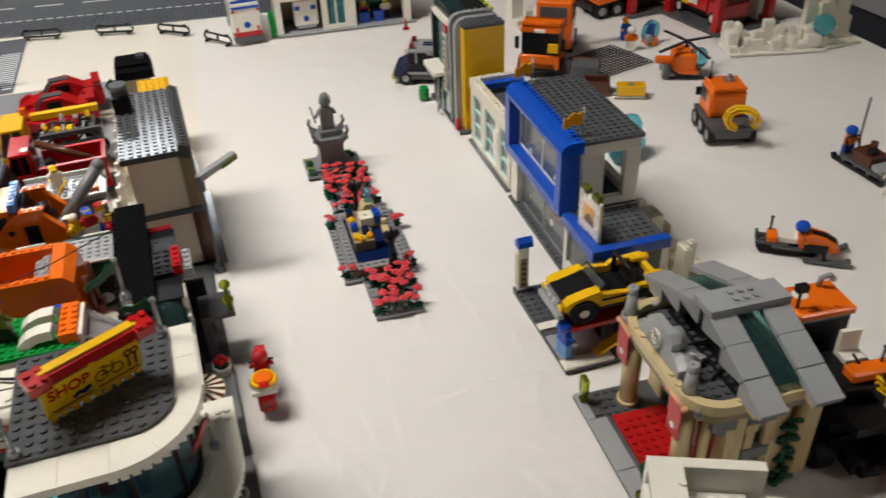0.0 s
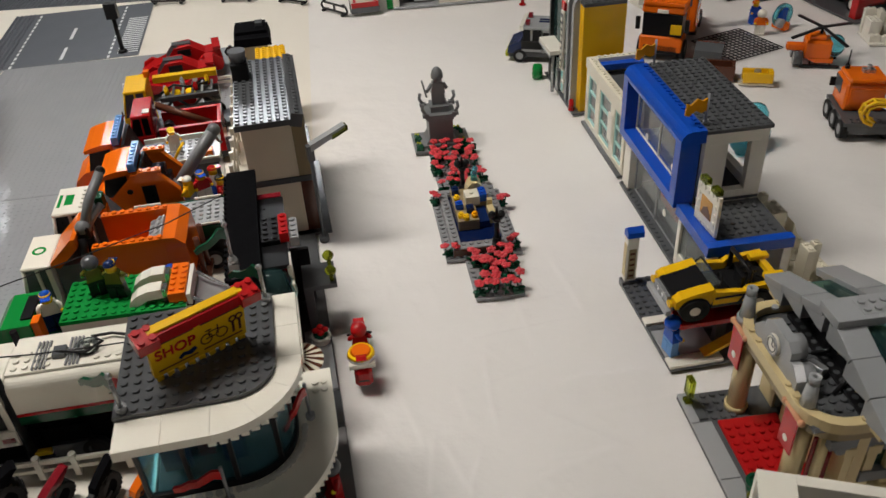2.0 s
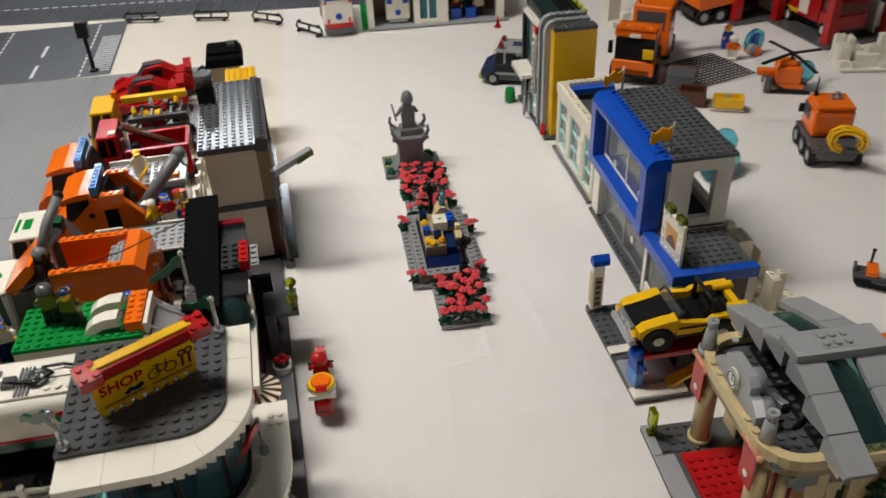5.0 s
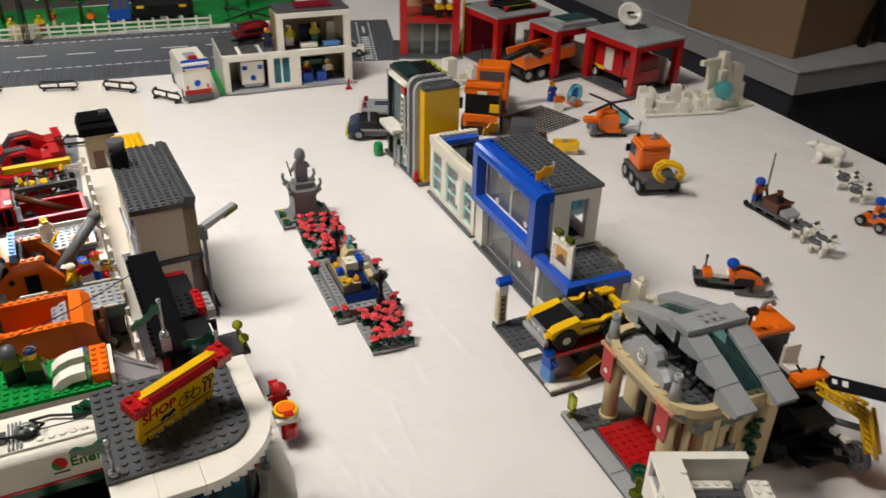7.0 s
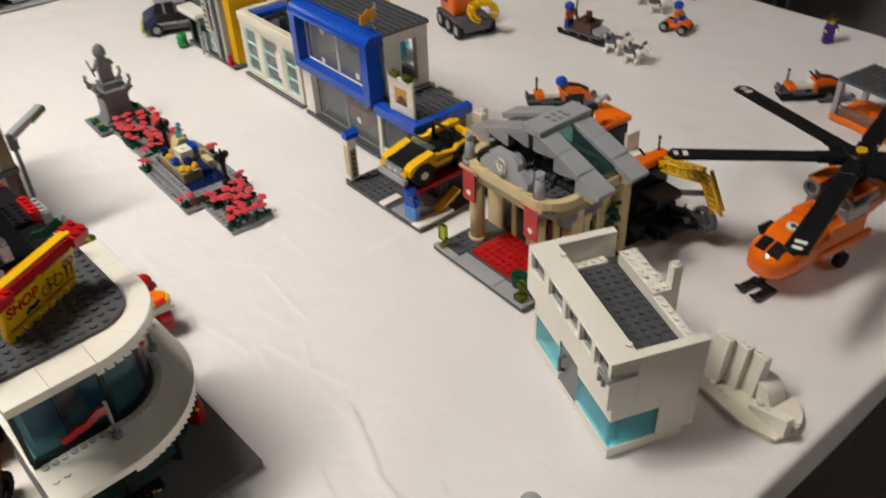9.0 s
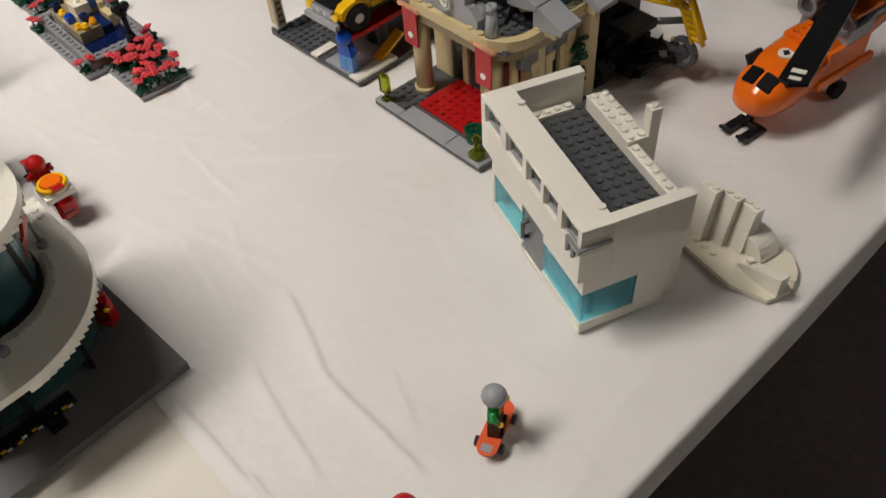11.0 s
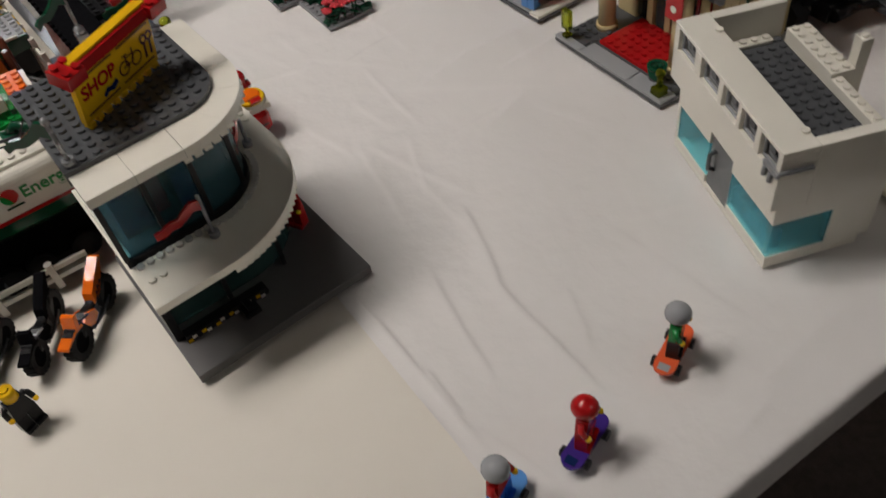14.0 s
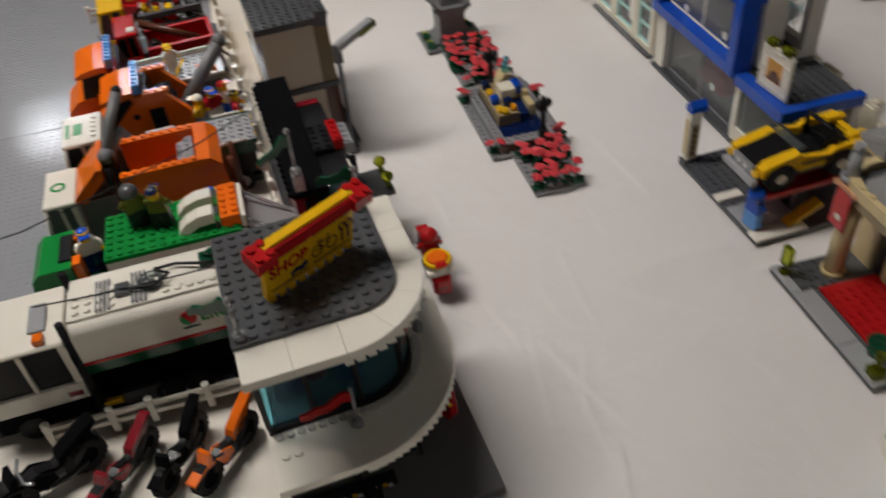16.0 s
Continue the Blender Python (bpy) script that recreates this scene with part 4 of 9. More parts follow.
def statue(x, y):
    g = G()
    g.box(0.6, -0.4, 0, 9.6, 6.4, 0.45).box(1.8, 0.6, 0.45, 8.2, 5.4, 0.9)
    g.prism([(2.3, 0.4), (7.7, 0.4), (6.9, 1.8), (6.9, 5.4), (3.1, 5.4), (3.1, 1.8)], 1.0, 5.0, axis="y")
    g.box(2.6, 0.6, 5.4, 7.4, 5.4, 6.0).box(2.9, 0.9, 4.9, 7.1, 5.1, 5.4)
    for a, b in ((2.7, 1.0), (7.3, 1.0), (2.7, 5.0), (7.3, 5.0)):
        g.box(a - 0.5, b - 0.4, 5.7, a + 0.5, b + 0.4, 6.3).tube([(a, b, 6.2), (a + (0.5 if a > 5 else -0.5), b, 7.0), (a + (0.35 if a > 5 else -0.35), b, 7.9)], 0.26, 7)
    g.box(3.6, 1.6, 6.0, 6.4, 4.4, 7.0).box(4.0, 2.4, 7.0, 6.0, 3.6, 8.8)
    g.prism([(3.9, 8.8), (6.1, 8.8), (5.8, 10.6), (4.2, 10.6)], 2.4, 3.6, axis="y")
    g.tube([(4.1, 3, 10.3), (3.5, 2.6, 9.6), (3.2, 2.2, 9.4)], 0.28).tube([(5.9, 3, 10.3), (6.4, 2.8, 9.4)], 0.28)
    g.tube([(3.1, 2.0, 8.6), (2.5, 2.0, 11.4)], 0.14)
    g.cyl(5, 3, 10.6, 11.6, 0.62, 14).ball(5, 3, 11.5, 0.95, 0.95, 1.5, 14, -10, 90)
    ob = solid("statue", g, STONE, x, y, 0, "grey plastic statue of a soldier on a square pedestal", "statue")
    for a, b in ((12, 30), (68, 8), (66, 42), (12, 6)):
        s = G().box(-0.8, -0.6, 0, 0.8, 0.6, 0.35).ball(0, 0, 0.6, 0.5, 0.5, 0.4, 8).ball(0.5, 0.3, 0.5, 0.45, 0.4, 0.35, 7).ball(-0.5, -0.3, 0.5, 0.45, 0.4, 0.3, 7).cyl(0, 0, 0, 0.8, 0.4, 8)
        s.k = 1
        s.ball(0.1, 0, 1.0, 0.22, n=6).ball(0.6, 0.4, 0.85, 0.18, n=6)
        solid("shrub", s, [DGREEN, LIME], x + a, y + b, a * 7, "dark green plastic shrub with lime flowers", "toy plant", "shrubs round the statue", z=3.2)
    return ob


statue(137, 928)


def motorbike(x, y, turn, body, label, rim=DGREY, lean=0.0, group="parked motorbikes", delivery=False, bars=None):
    """A toy motorbike, front wheel at local -y."""
    t = thing("motorbike", x, y, turn, label, "toy motorbike", group)
    t.matrix_basis = pose(x / 1000, y / 1000, 0, 0, lean, turn)
    for yy in (-2.9, 2.6):
        w = wheel(t, 0, yy, 1.62, 1.62, 1.1, rim, axis="x")
        if not delivery:
            g = G()
            for k in range(18):
                q = math.tau * k / 18
                g.m = pose(0, yy, 1.62) @ pose(0, 0, 0, math.degrees(q), 0, 0)
                g.box(-0.58, -0.16, 1.5, 0.58, 0.16, 1.72)
            part("tread", g, RUBBER, w, "knobbly black tread", kind="stuff")
    part("body", G().prism([(-2.4, 1.5), (-1.6, 2.7), (-0.8, 2.9), (0.2, 2.2), (1.6, 2.2), (3.6, 3.3), (3.5, 2.9), (2.0, 1.5), (1.0, 0.9), (-0.8, 0.9)], -0.5, 0.5, axis="x"), body if delivery else BLACK, t)
    if not delivery:
        for b in (-0.72, 0.5):
            part("side_panel", G().prism([(-1.7, 2.7), (-0.9, 3.0), (0.2, 2.3), (0.3, 1.6), (-0.7, 1.3), (-1.3, 1.7)], b, b + 0.22, axis="x"), body, t)
    part("tail_cover", G().prism([(0.7, 2.3), (1.0, 3.3), (2.0, 3.9), (4.0, 4.9), (4.4, 4.7), (3.4, 3.6), (2.2, 2.5)], -0.55, 0.55, axis="x"), body, t)
    part("front_mudguard", G().prism([(-4.8, 2.75), (-4.7, 2.95), (-3.0, 3.2), (-1.9, 2.9), (-1.9, 2.6), (-3.0, 2.95)], -0.6, 0.6, axis="x"), body, t)
    part("headlight_panel", G().prism([(-2.9, 3.2), (-2.4, 4.3), (-2.0, 4.3), (-2.3, 3.1)], -0.7, 0.7, axis="x"), body, t)
    part("seat", G().prism([(-0.6, 2.85), (0.4, 2.3), (2.2, 2.5), (2.2, 2.75), (0.4, 2.6)], -0.38, 0.38, axis="x"), BLACK, t)
    part("fork", G().tube([(-0.35, -2.6, 1.0), (-0.4, -1.9, 3.2)], 0.13).tube([(0.35, -2.6, 1.0), (0.4, -1.9, 3.2)], 0.13), DGREY, t)
    part("handlebar", G().tube([(-1.3, -1.3, 3.5), (-0.7, -1.8, 3.25), (0.7, -1.8, 3.25), (1.3, -1.3, 3.5)], 0.14), bars or BLACK, t)
    part("engine", G().box(-0.5, -0.9, 0.7, 0.5, 0.9, 1.6).tube([(0.5, -0.4, 0.9), (0.6, 1.0, 0.8), (0.6, 2.6, 1.2)], 0.16), DGREY, t)
    if delivery:
        part("box", G().box(-1.4, 1.2, 3.0, 1.4, 3.8, 3.6).cyl(0, 2.4, 3.6, 4.0, 1.5, 20, 1.3), WHITE, t, "white square carrier")
        part("lid", G().cyl(0, 2.4, 4.0, 4.3, 1.5, 20, 1.35), YELLOW, t, "yellow rimmed round lid")
        part("lid_top", G().cyl(0, 2.4, 4.3, 4.5, 1.1, 18, 0.95), ORANGE, t)
        part("rear_fairing", G().box(-0.95, 1.4, 0.6, 0.95, 4.2, 3.0, 0.4), body, t, "rounded red rear fairing")
    return t


motorbike(51, 556, 180, RED, "red delivery motorbike with round orange carrier", delivery=True, group="")
figure(51, 560, 180, RED, RED, RED, "helmet", 14, seated=True, label="toy rider with red helmet on the delivery motorbike")


def skateboard(x, y, turn, deck, trim, label):
    t = thing("skateboard", x, y, turn, label, "toy skateboard", "skateboards")
    pts = []
    for k in range(9):
        a = radians(180 * k / 8)
        pts.append((0.95 * math.cos(a), 2.2 + 0.95 * math.sin(a)))
    for k in range(9):
        a = radians(180 + 180 * k / 8)
        pts.append((0.95 * math.cos(a), -2.2 + 0.95 * math.sin(a)))
    part("deck", G().prism(pts, 0.75, 1.0), deck, t)
    part("grip", G().box(-0.5, -2.8, 1.0, 0.5, -2.0, 1.02), trim, t, "printed patch")
    for s in (-1, 1):
        for yy in (-1.7, 1.7):
            part("wheel", G().cyl(yy, 0.5, 1.02 * s - 0.26, 1.02 * s + 0.26, 0.5, 12, axis="x"), BLACK, t)
        part("axle", G().box(-0.8, 1.7 * s - 0.2, 0.35, 0.8, 1.7 * s + 0.2, 0.75), GREY, t)
    return t


for sx, sy, turn, deck, trim, shirt, legs, helm, what in (
        (146, 168, -67, CORANGE, GREY, GREEN, BLACK, GREY, "orange skateboard"), (67, 155, -71, PURPLE, DBLUE, RED, RED, RED, "purple skateboard"),
        (10, 156, -73, MBLUE, BLUE, RED, BLUE, GREY, "blue skateboard")):
    skateboard(sx, sy, turn, deck, trim, what + " with black wheels on the tablecloth").scale = (0.84, 0.78, 1)
    figure(sx, sy, turn + 100, shirt, legs, helm, "helmet", 8, label="toy skater with a round helmet standing on the " + what)


# ---- the shop row ----
def arc(cx, cy, r, a0, a1, n):
    return [(cx + r * math.cos(radians(a0 + (a1 - a0) * k / n)), cy + r * math.sin(radians(a0 + (a1 - a0) * k / n))) for k in range(n + 1)]


def corner_shop(x, y, turn):
    """Local origin at the near left corner of its base; the rounded corner faces near right."""
    t = thing("bicycle_shop", x, y, turn, "white rounded corner toy shop with grey studded roof", "toy building")
    part("base", G().box(0, -0.3, 0, 16.3, 17, 0.9), BASEDARK, t, "dark grey smooth base")
    part("lower_wall", G().box(0.2, 4.0, 0.9, 0.9, 16, 8.0).box(0.9, 3.2, 0.9, 8.4, 4.2, 1.6).box(0.2, 15.4, 0.9, 14, 16.2, 8.0), BLACK, t)
    g = G()
    o = [(0.6, 4.3), (8.0, 4.3)] + arc(8.0, 10.3, 6.0, -90, 0, 8) + [(14.0, 16.0), (13.8, 16.0), (13.8, 10.3)] + arc(8.0, 10.3, 5.8, 0, -90, 8) + [(0.6, 4.5)]
    g.prism(o, 2.2, 8.0)
    part("lower_window", g, DGLASS, t, "curved dark shop window")
    for k in range(18):
        part("check_tile", G().box(0.9 + k * 0.42, 3.1, 0.95 + (0.22 if k % 2 else 0.0), 1.3 + k * 0.42, 3.18, 1.25 + (0.22 if k % 2 else 0.0)), (YELLOW if k % 3 == 0 else WHITE if k % 3 == 1 else BLACK), t)
    part("mullion", G().box(5.4, 4.1, 0.9, 5.8, 4.6, 8.0), BLACK, t)
    part("mullion", G().box(10.8, 5.0, 0.9, 11.2, 5.5, 8.0), BLACK, t)
    # balcony slab with a scalloped underside edge
    edge = [(-0.1, 0.15), (5.6, 0.15)] + arc(5.6, 10.3, 10.15, -90, 0, 16) + [(15.75, 17.2), (-0.1, 17.2)]
    part("balcony", G().prism(edge, 8.3, 9.0), WHITE, t, "white curved balcony slab")
    g = G()
    rim = arc(5.6, 10.3, 9.6, -84, 0, 22)
    for a, b in rim:
        g.box(a - 0.42, b - 0.42, 7.7, a + 0.42, b + 0.42, 8.3)
    part("balcony_edge", g, WHITE, t, "white studded balcony edge", kind="stuff")
    g = G()
    for a, b in [(0.9, 2.9), (1.8, 2.9)] + [(14.2, 14.4), (15.0, 14.4), (14.2, 15.4), (15.0, 15.4)]:
        g.cyl(a, b, 9.0, 9.21, 0.3, 10)
    part("balcony_studs", g, WHITE, t, kind="stuff")
    g = G()
    for a, b in [(0.8 + 0.8 * k, 4.75) for k in range(9)] + arc(7.4, 10.2, 5.5, -86, 0, 15):
        g.cyl(a, b, 9.0, 9.22, 0.3, 10)
    part("clear_studs", g, MILKY, t, "milky clear round studs along the window foot", kind="stuff")
    # upper storey: curved clear window between floor and eave
    o = [(0.2, 5.4), (7.4, 5.4)] + arc(7.4, 10.2, 4.8, -90, 0, 10) + [(12.2, 15.6), (11.95, 15.6), (11.95, 10.2)] + arc(7.4, 10.2, 4.55, 0, -90, 10) + [(0.2, 5.65)]
    part("upper_window", G().prism(o, 9.6, 17.5, smooth=False), clear_plastic("clear_blue_tint", (0.24, 0.60, 0.70), clear=0.95), t, "curved clear blue upper window").visible_shadow = False
    part("window_sill", G().prism([(0.1, 5.2), (7.4, 5.2)] + arc(7.4, 10.2, 5.0, -90, 0, 10) + [(12.4, 15.8), (11.8, 15.8), (11.8, 10.2)] + arc(7.4, 10.2, 4.4, 0, -90, 10) + [(0.1, 5.8)], 9.0, 9.6), BLACK, t)
    for a, b in ((0.15, 5.35), (3.6, 5.35), (7.2, 5.35), (10.75, 6.75)):
        part("mullion", G().box(a - 0.12, b - 0.12, 9.6, a + 0.28, b + 0.28, 17.5), BLACK, t)
    part("upper_wall", G().box(0.2, 14.8, 9.0, 12.6, 15.8, 17.0), WHITE, t)
    part("side_window", G().box(0.2, 5.7, 9.6, 0.4, 14.75, 17.5), clear_plastic("clear_blue_side", (0.30, 0.66, 0.80), clear=0.95), t, "clear blue side window").visible_shadow = False
    part("side_sill", G().box(0.1, 5.85, 9.0, 0.6, 14.75, 9.6), WHITE, t)
    part("display", G().box(1.2, 8.0, 9.0, 3.6, 11, 13).box(6, 8, 9.0, 8, 12, 12.6), DBLUE, t, "dark blue stock inside")
    part("display", G().box(4, 9, 9.0, 5.4, 12, 14), RED, t, "red stock inside")
    # dark floor colour and an added back panel make the upper room look unlit
    part("floor", G().prism([(0.7, 5.8), (7.4, 5.8)] + arc(7.4, 10.2, 4.4, -90, 0, 8) + [(11.8, 14.8), (0.7, 14.8)], 9.0, 9.25), DGREY, t)
    part("dark_backing", G().box(0.8, 13.9, 9.25, 12.0, 14.3, 16.6), BROWN, t, "dark brown panel added to darken the upper window")
    # eave of white tiles and the grey roof plate
    def band(r_out, r_in, z0, z1, a0, a1):
        return G().prism(arc(6.8, 9.35, r_out, a0, a1, 6) + arc(6.8, 9.35, r_in, a1, a0, 6), z0, z1)
    for k in range(3):
        part("eave_tile", band(7.1, 4.0, 17.5, 18.3, -90 + 30 * k + 0.07, -60 + 30 * k - 0.07), WHITE, t)
    for a, b in ((-0.2, 3.2), (3.215, 6.785)):
        part("eave_tile", G().box(a, 2.25, 17.5, b, 5.8, 18.3), WHITE, t)
    for a, b in ((9.365, 13.2), (13.215, 17.6)):
        part("eave_tile", G().box(11.0, a, 17.5, 13.9, b, 18.3), WHITE, t)
    g = G()
    for k in range(14):
        a, b = arc(6.8, 9.35, 6.8, -90, 0, 13)[k]
        g.box(a - 0.3, b - 0.3, 17.1, a + 0.3, b + 0.3, 17.5)
    part("eave_edge", g, WHITE, t, kind="stuff")
    plate = [(-0.3, 5.4), (8.4, 5.4)] + arc(8.4, 8.9, 3.5, -90, 0, 8) + [(11.9, 17.4), (-0.3, 17.4)]
    g = G().prism(plate, 17.6, 18.7)
    for i in range(12):
        for j in range(12):
            a, b = -0.25 + i + 0.5, 5.4 + j + 0.5
            if a > 8.4 and b < 8.9 and math.hypot(a - 8.4, b - 8.9) > 3.15:
                continue
            if a < 11.7:
                g.cyl(a, b, 18.7, 18.9, 0.3, 12)
    part("roof", g, DGREY, t, "dark grey studded roof plate with a rounded corner")
    # sign board
    m = pose(2.6, 8.6, 18.9, 13, 0, 27.5) @ Matrix.Diagonal((0.88, 1, 1, 1))
    g = G()
    g.m = m
    g.box(0, -0.25, 0.4, 9.0, 0.25, 4.6)
    sign = part("sign_board", g, YELLOW, t, "yellow shop sign board with red lettering")
    g = G()
    g.m = m
    for k in range(9):
        g.box(0.2 + k, -0.35, -0.1, 0.8 + k, 0.3, 0.42)
    part("sign_foot", g, YELLOW, sign, kind="stuff")
    g = G()
    g.m = m
    g.prism([(-0.7, 4.6), (0.7, 4.6), (0.35, 5.2), (-0.35, 5.2)], 0.4, 9.2, axis="x")
    part("sign_ridge", g, RED, sign, "red sloped ridge along the sign")
    g = G()
    g.m = m
    g.box(0.4, -0.1, 5.15, 9.2, 0.65, 5.4)
    part("sign_trim", g, YELLOW, sign)
    for a in (-0.9, 8.6):
        g = G()
        g.m = m
        g.box(a, -0.9, 4.3, a + 1.9, 0.9, 5.3).studs(a, -0.95, 2, 2, 5.3)
        part("sign_block", g, RED, sign, "red studded end brick")
    g = G()
    g.m = m
    g.box(0.5, -0.29, 0.9, 4.2, -0.25, 1.05).box(0.5, -0.29, 3.9, 4.2, -0.25, 4.05).box(4.8, -0.29, 0.9, 8.6, -0.25, 1.05).box(4.8, -0.29, 3.9, 8.6, -0.25, 4.05)
    part("sign_lines", g, BROWN, sign, kind="stuff")
    lettering("sign_word", "SHOP", 1.5, RED, sign, m @ pose(2.3, -0.27, 2.75, 90, 0, 0))
    g = G()
    g.m = m @ pose(3.3, -0.28, 1.7, 90, 0, 0)
    part("sign_print", g.prism([(-0.9, -0.2), (-0.4, 0.2), (0.1, 0.05), (0.7, 0.3), (0.9, -0.1), (0.3, -0.45), (-0.3, -0.25), (-0.7, -0.5)], 0, 0.03), DBLUE, sign, "dark printed shape under the word")
    g = G()
    g.m = m @ pose(5.9, -0.28, 2.3, 90, 0, 0)
    g.cyl(-0.75, -0.2, 0, 0.03, 0.6, 18, hole=0.48).cyl(0.75, -0.2, 0, 0.03, 0.6, 18, hole=0.48)
    g.box(-0.8, -0.25, 0, 0.1, -0.12, 0.03).box(-0.5, 0.4, 0, 0.5, 0.52, 0.03).box(-0.5, -0.2, 0, -0.38, 0.7, 0.03).box(0.35, -0.2, 0, 0.47, 0.9, 0.03).box(-0.75, 0.65, 0, -0.2, 0.78, 0.03)
    part("bicycle_print", g, BROWN, sign, "dark printed bicycle outline")
    g = G()
    g.m = m @ pose(8.1, -0.28, 2.4, 90, 0, 0)
    g.box(-0.45, -1.0, 0, -0.2, 0.3, 0.03).cyl(-0.32, 0.6, 0, 0.03, 0.4, 12, hole=0.22).box(0.2, -1.0, 0, 0.45, 0.3, 0.03).cyl(0.32, 0.6, 0, 0.03, 0.4, 12, hole=0.22)
    part("tools_print", g, BROWN, sign, "dark printed spanner shapes")
    # flags: two red below, two green above
    for a, b, turn2 in ((6.5, 3.7, 178), (13.5, 11.2, 235)):
        f = part("flag_pole", G().cyl(a, b, 9.0, 13.2, 0.16, 8).cyl(a, b, 9.0, 9.5, 0.42, 10), GREY, t)
        g = G()
        g.m = pose(a, b, 12.2, 0, 0, turn2)
        g.prism([(0, 0.6), (0.7, 0.75), (1.4, 0.35), (2.0, -0.1), (2.6, -0.05), (3.3, -0.35), (3.9, -0.4), (3.9, -0.95), (3.2, -1.0), (2.6, -0.75), (2.0, -0.8), (1.4, -0.5), (0.7, -0.1), (0, -0.3)], -0.13, 0.13, axis="y")
        part("flag", g, RED, f, "wavy red flag")
    for a, b, tilt in ((0.4, 6.0, 0), (11.4, 16.5, 0)):
        f = part("flag_pole", G().cyl(a, b, 18.7, 22.2, 0.18, 8).cyl(a, b, 18.7, 19.2, 0.45, 10).ball(a, b, 22.3, 0.3, n=8), SILVER, t)
        g = G()
        g.m = pose(a, b, 21.4, 0, 0, 145)
        g.prism([(0, 0.8), (0.7, 1.0), (1.4, 0.3), (2.1, -0.1), (2.9, -0.2), (3.4, -0.6), (3.3, -1.1), (2.7, -0.8), (2.0, -0.8), (1.3, -0.5), (0.7, -0.1), (0, -0.5)], -0.14, 0.14, axis="y")
        part("flag", g, DGREEN, f, "wavy dark green flag")
    part("bench", G().box(5.6, 1.9, 0.9, 7.0, 3.6, 1.4).box(6.0, 2.2, 1.4, 6.6, 3.4, 1.9), BLACK, t)
    return t


corner_shop(-89, 336, 3.6)
figure(22, 412, -60, RED, RED, DGREY, "helmet", 7, label="toy figure in red beside the corner shop")


def bakery(x, y, turn):
    """Local origin at the near right corner of its base, x to the left is negative."""
    t = thing("bakery", x, y, turn, "dark red toy bakery with black roof and clear teal awning", "toy building")
    part("base", G().box(-9.0, 0, 0, 0.6, 37, 0.4), DGREY, t)
    part("wall", G().box(-8.3, 1, 0.4, -2.6, 2, 8.6).box(-8.3, 26, 0.4, -2.6, 27, 12.8).box(-8.3, 2, 0.4, -7.4, 12, 8.6).box(-8.3, 12, 0.4, -7.4, 26, 12.2), DRED, t)
    part("front_wall", G().box(-3.4, 12.5, 0.4, -2.6, 26, 12.2), DRED, t)
    part("front_wall", G().box(-3.4, 1.5, 0.4, -2.6, 3.5, 8.2), DRED, t)
    part("shop_window", G().box(-3.2, 3.5, 1.0, -2.9, 12.5, 8.0), TEAL, t, "clear blue shop window")
    part("roof_floor", G().box(-8.3, 1, 8.6, -2.6, 12, 9.0), DRED, t)
    part("roof_floor", G().box(-8.3, 12, 12.2, -2.4, 26, 12.7), BLACK, t, "black flat upper roof")
    part("trim", G().box(-3.0, 1.5, 8.2, -2.2, 12.5, 9.4), WHITE, t)
    part("trim", G().box(-2.7, 12.0, 9.4, -2.2, 14.5, 12.6).box(-2.7, 11.0, 9.4, -2.2, 12.0, 10.8), WHITE, t)
    part("door_panel", G().box(-2.5, 3.0, 0.6, -2.2, 5.6, 6.5), DRED, t, "dark red leaning door panel")
    g = G()
    g.m = pose(-8.6, 9.6, 12.9, 3.2, 0, 0)
    g.box(0, 0, 0, 3.4, 20.5, 0.6)
    for k in range(20):
        g.cyl(-0.1, k + 0.6, 0.1, 0.5, 0.28, 8)
    part("black_roof", g, MATTE, t, "large black sloping roof panel")
    part("roof_plate", G().plate(-5.1, 16, 12.7, 2, 5, 0.6), BLACK, t)
    part("red_brick", G().plate(-3.1, 16.2, 12.7, 1, 4, 1.2), RED, t, "red studded brick")
    part("grey_brick", G().plate(-2.1, 16.2, 12.0, 1, 4, 1.2), GREY, t)
    g = G()
    g.ball(-4.6, 12.0, 9.2, 2.6, 3.0, 3.4, 16, 0, 90)
    part("awning", g, DGLASS, t, "dark clear teal dome awning")
    lg = part("ledge", G().box(-1.6, 15.5, 6.0, 2.2, 20, 6.6).box(-1.6, 15.8, 0.4, -0.6, 19.7, 6.0), DGREY, t, "dark grey projecting ledge")
    for b in (16.2, 19.2):
        part("flower_lamp", G().cyl(1.7, b, 6.6, 7.4, 0.25, 8).ball(1.7, b, 8.0, 0.7, 0.7, 0.6, 8), CGREEN, lg, "neon green flower on the ledge")
    part("step", G().box(-2.4, 5, 0.4, 0.5, 15, 0.8), GREY, t)
    p = part("flag_pole", G().box(-8.2, 9.8, 13.4, -7.2, 10.8, 15.3).cyl(-7.7, 10.3, 15.3, 19.6, 0.18, 8).ball(-7.7, 10.3, 15.6, 0.5, n=10).ball(-7.7, 10.3, 19.8, 0.3, n=8), SILVER, t)
    g = G()
    g.m = pose(-7.7, 10.3, 18.6, 0, 0, 200)
    part("flag", g.prism([(0, 0.8), (0.7, 1.0), (1.4, 0.3), (2.1, -0.1), (2.9, -0.2), (3.4, -0.6), (3.3, -1.1), (2.7, -0.8), (2.0, -0.8), (1.3, -0.5), (0.7, -0.1), (0, -0.5)], -0.14, 0.14, axis="y"), DGREEN, p, "wavy dark green flag")
    part("sign_arm", G().box(-2.6, 21.2, 0.4, -0.4, 21.8, 8), BLACK, t)
    return t


bakery(27, 486, 3.8)


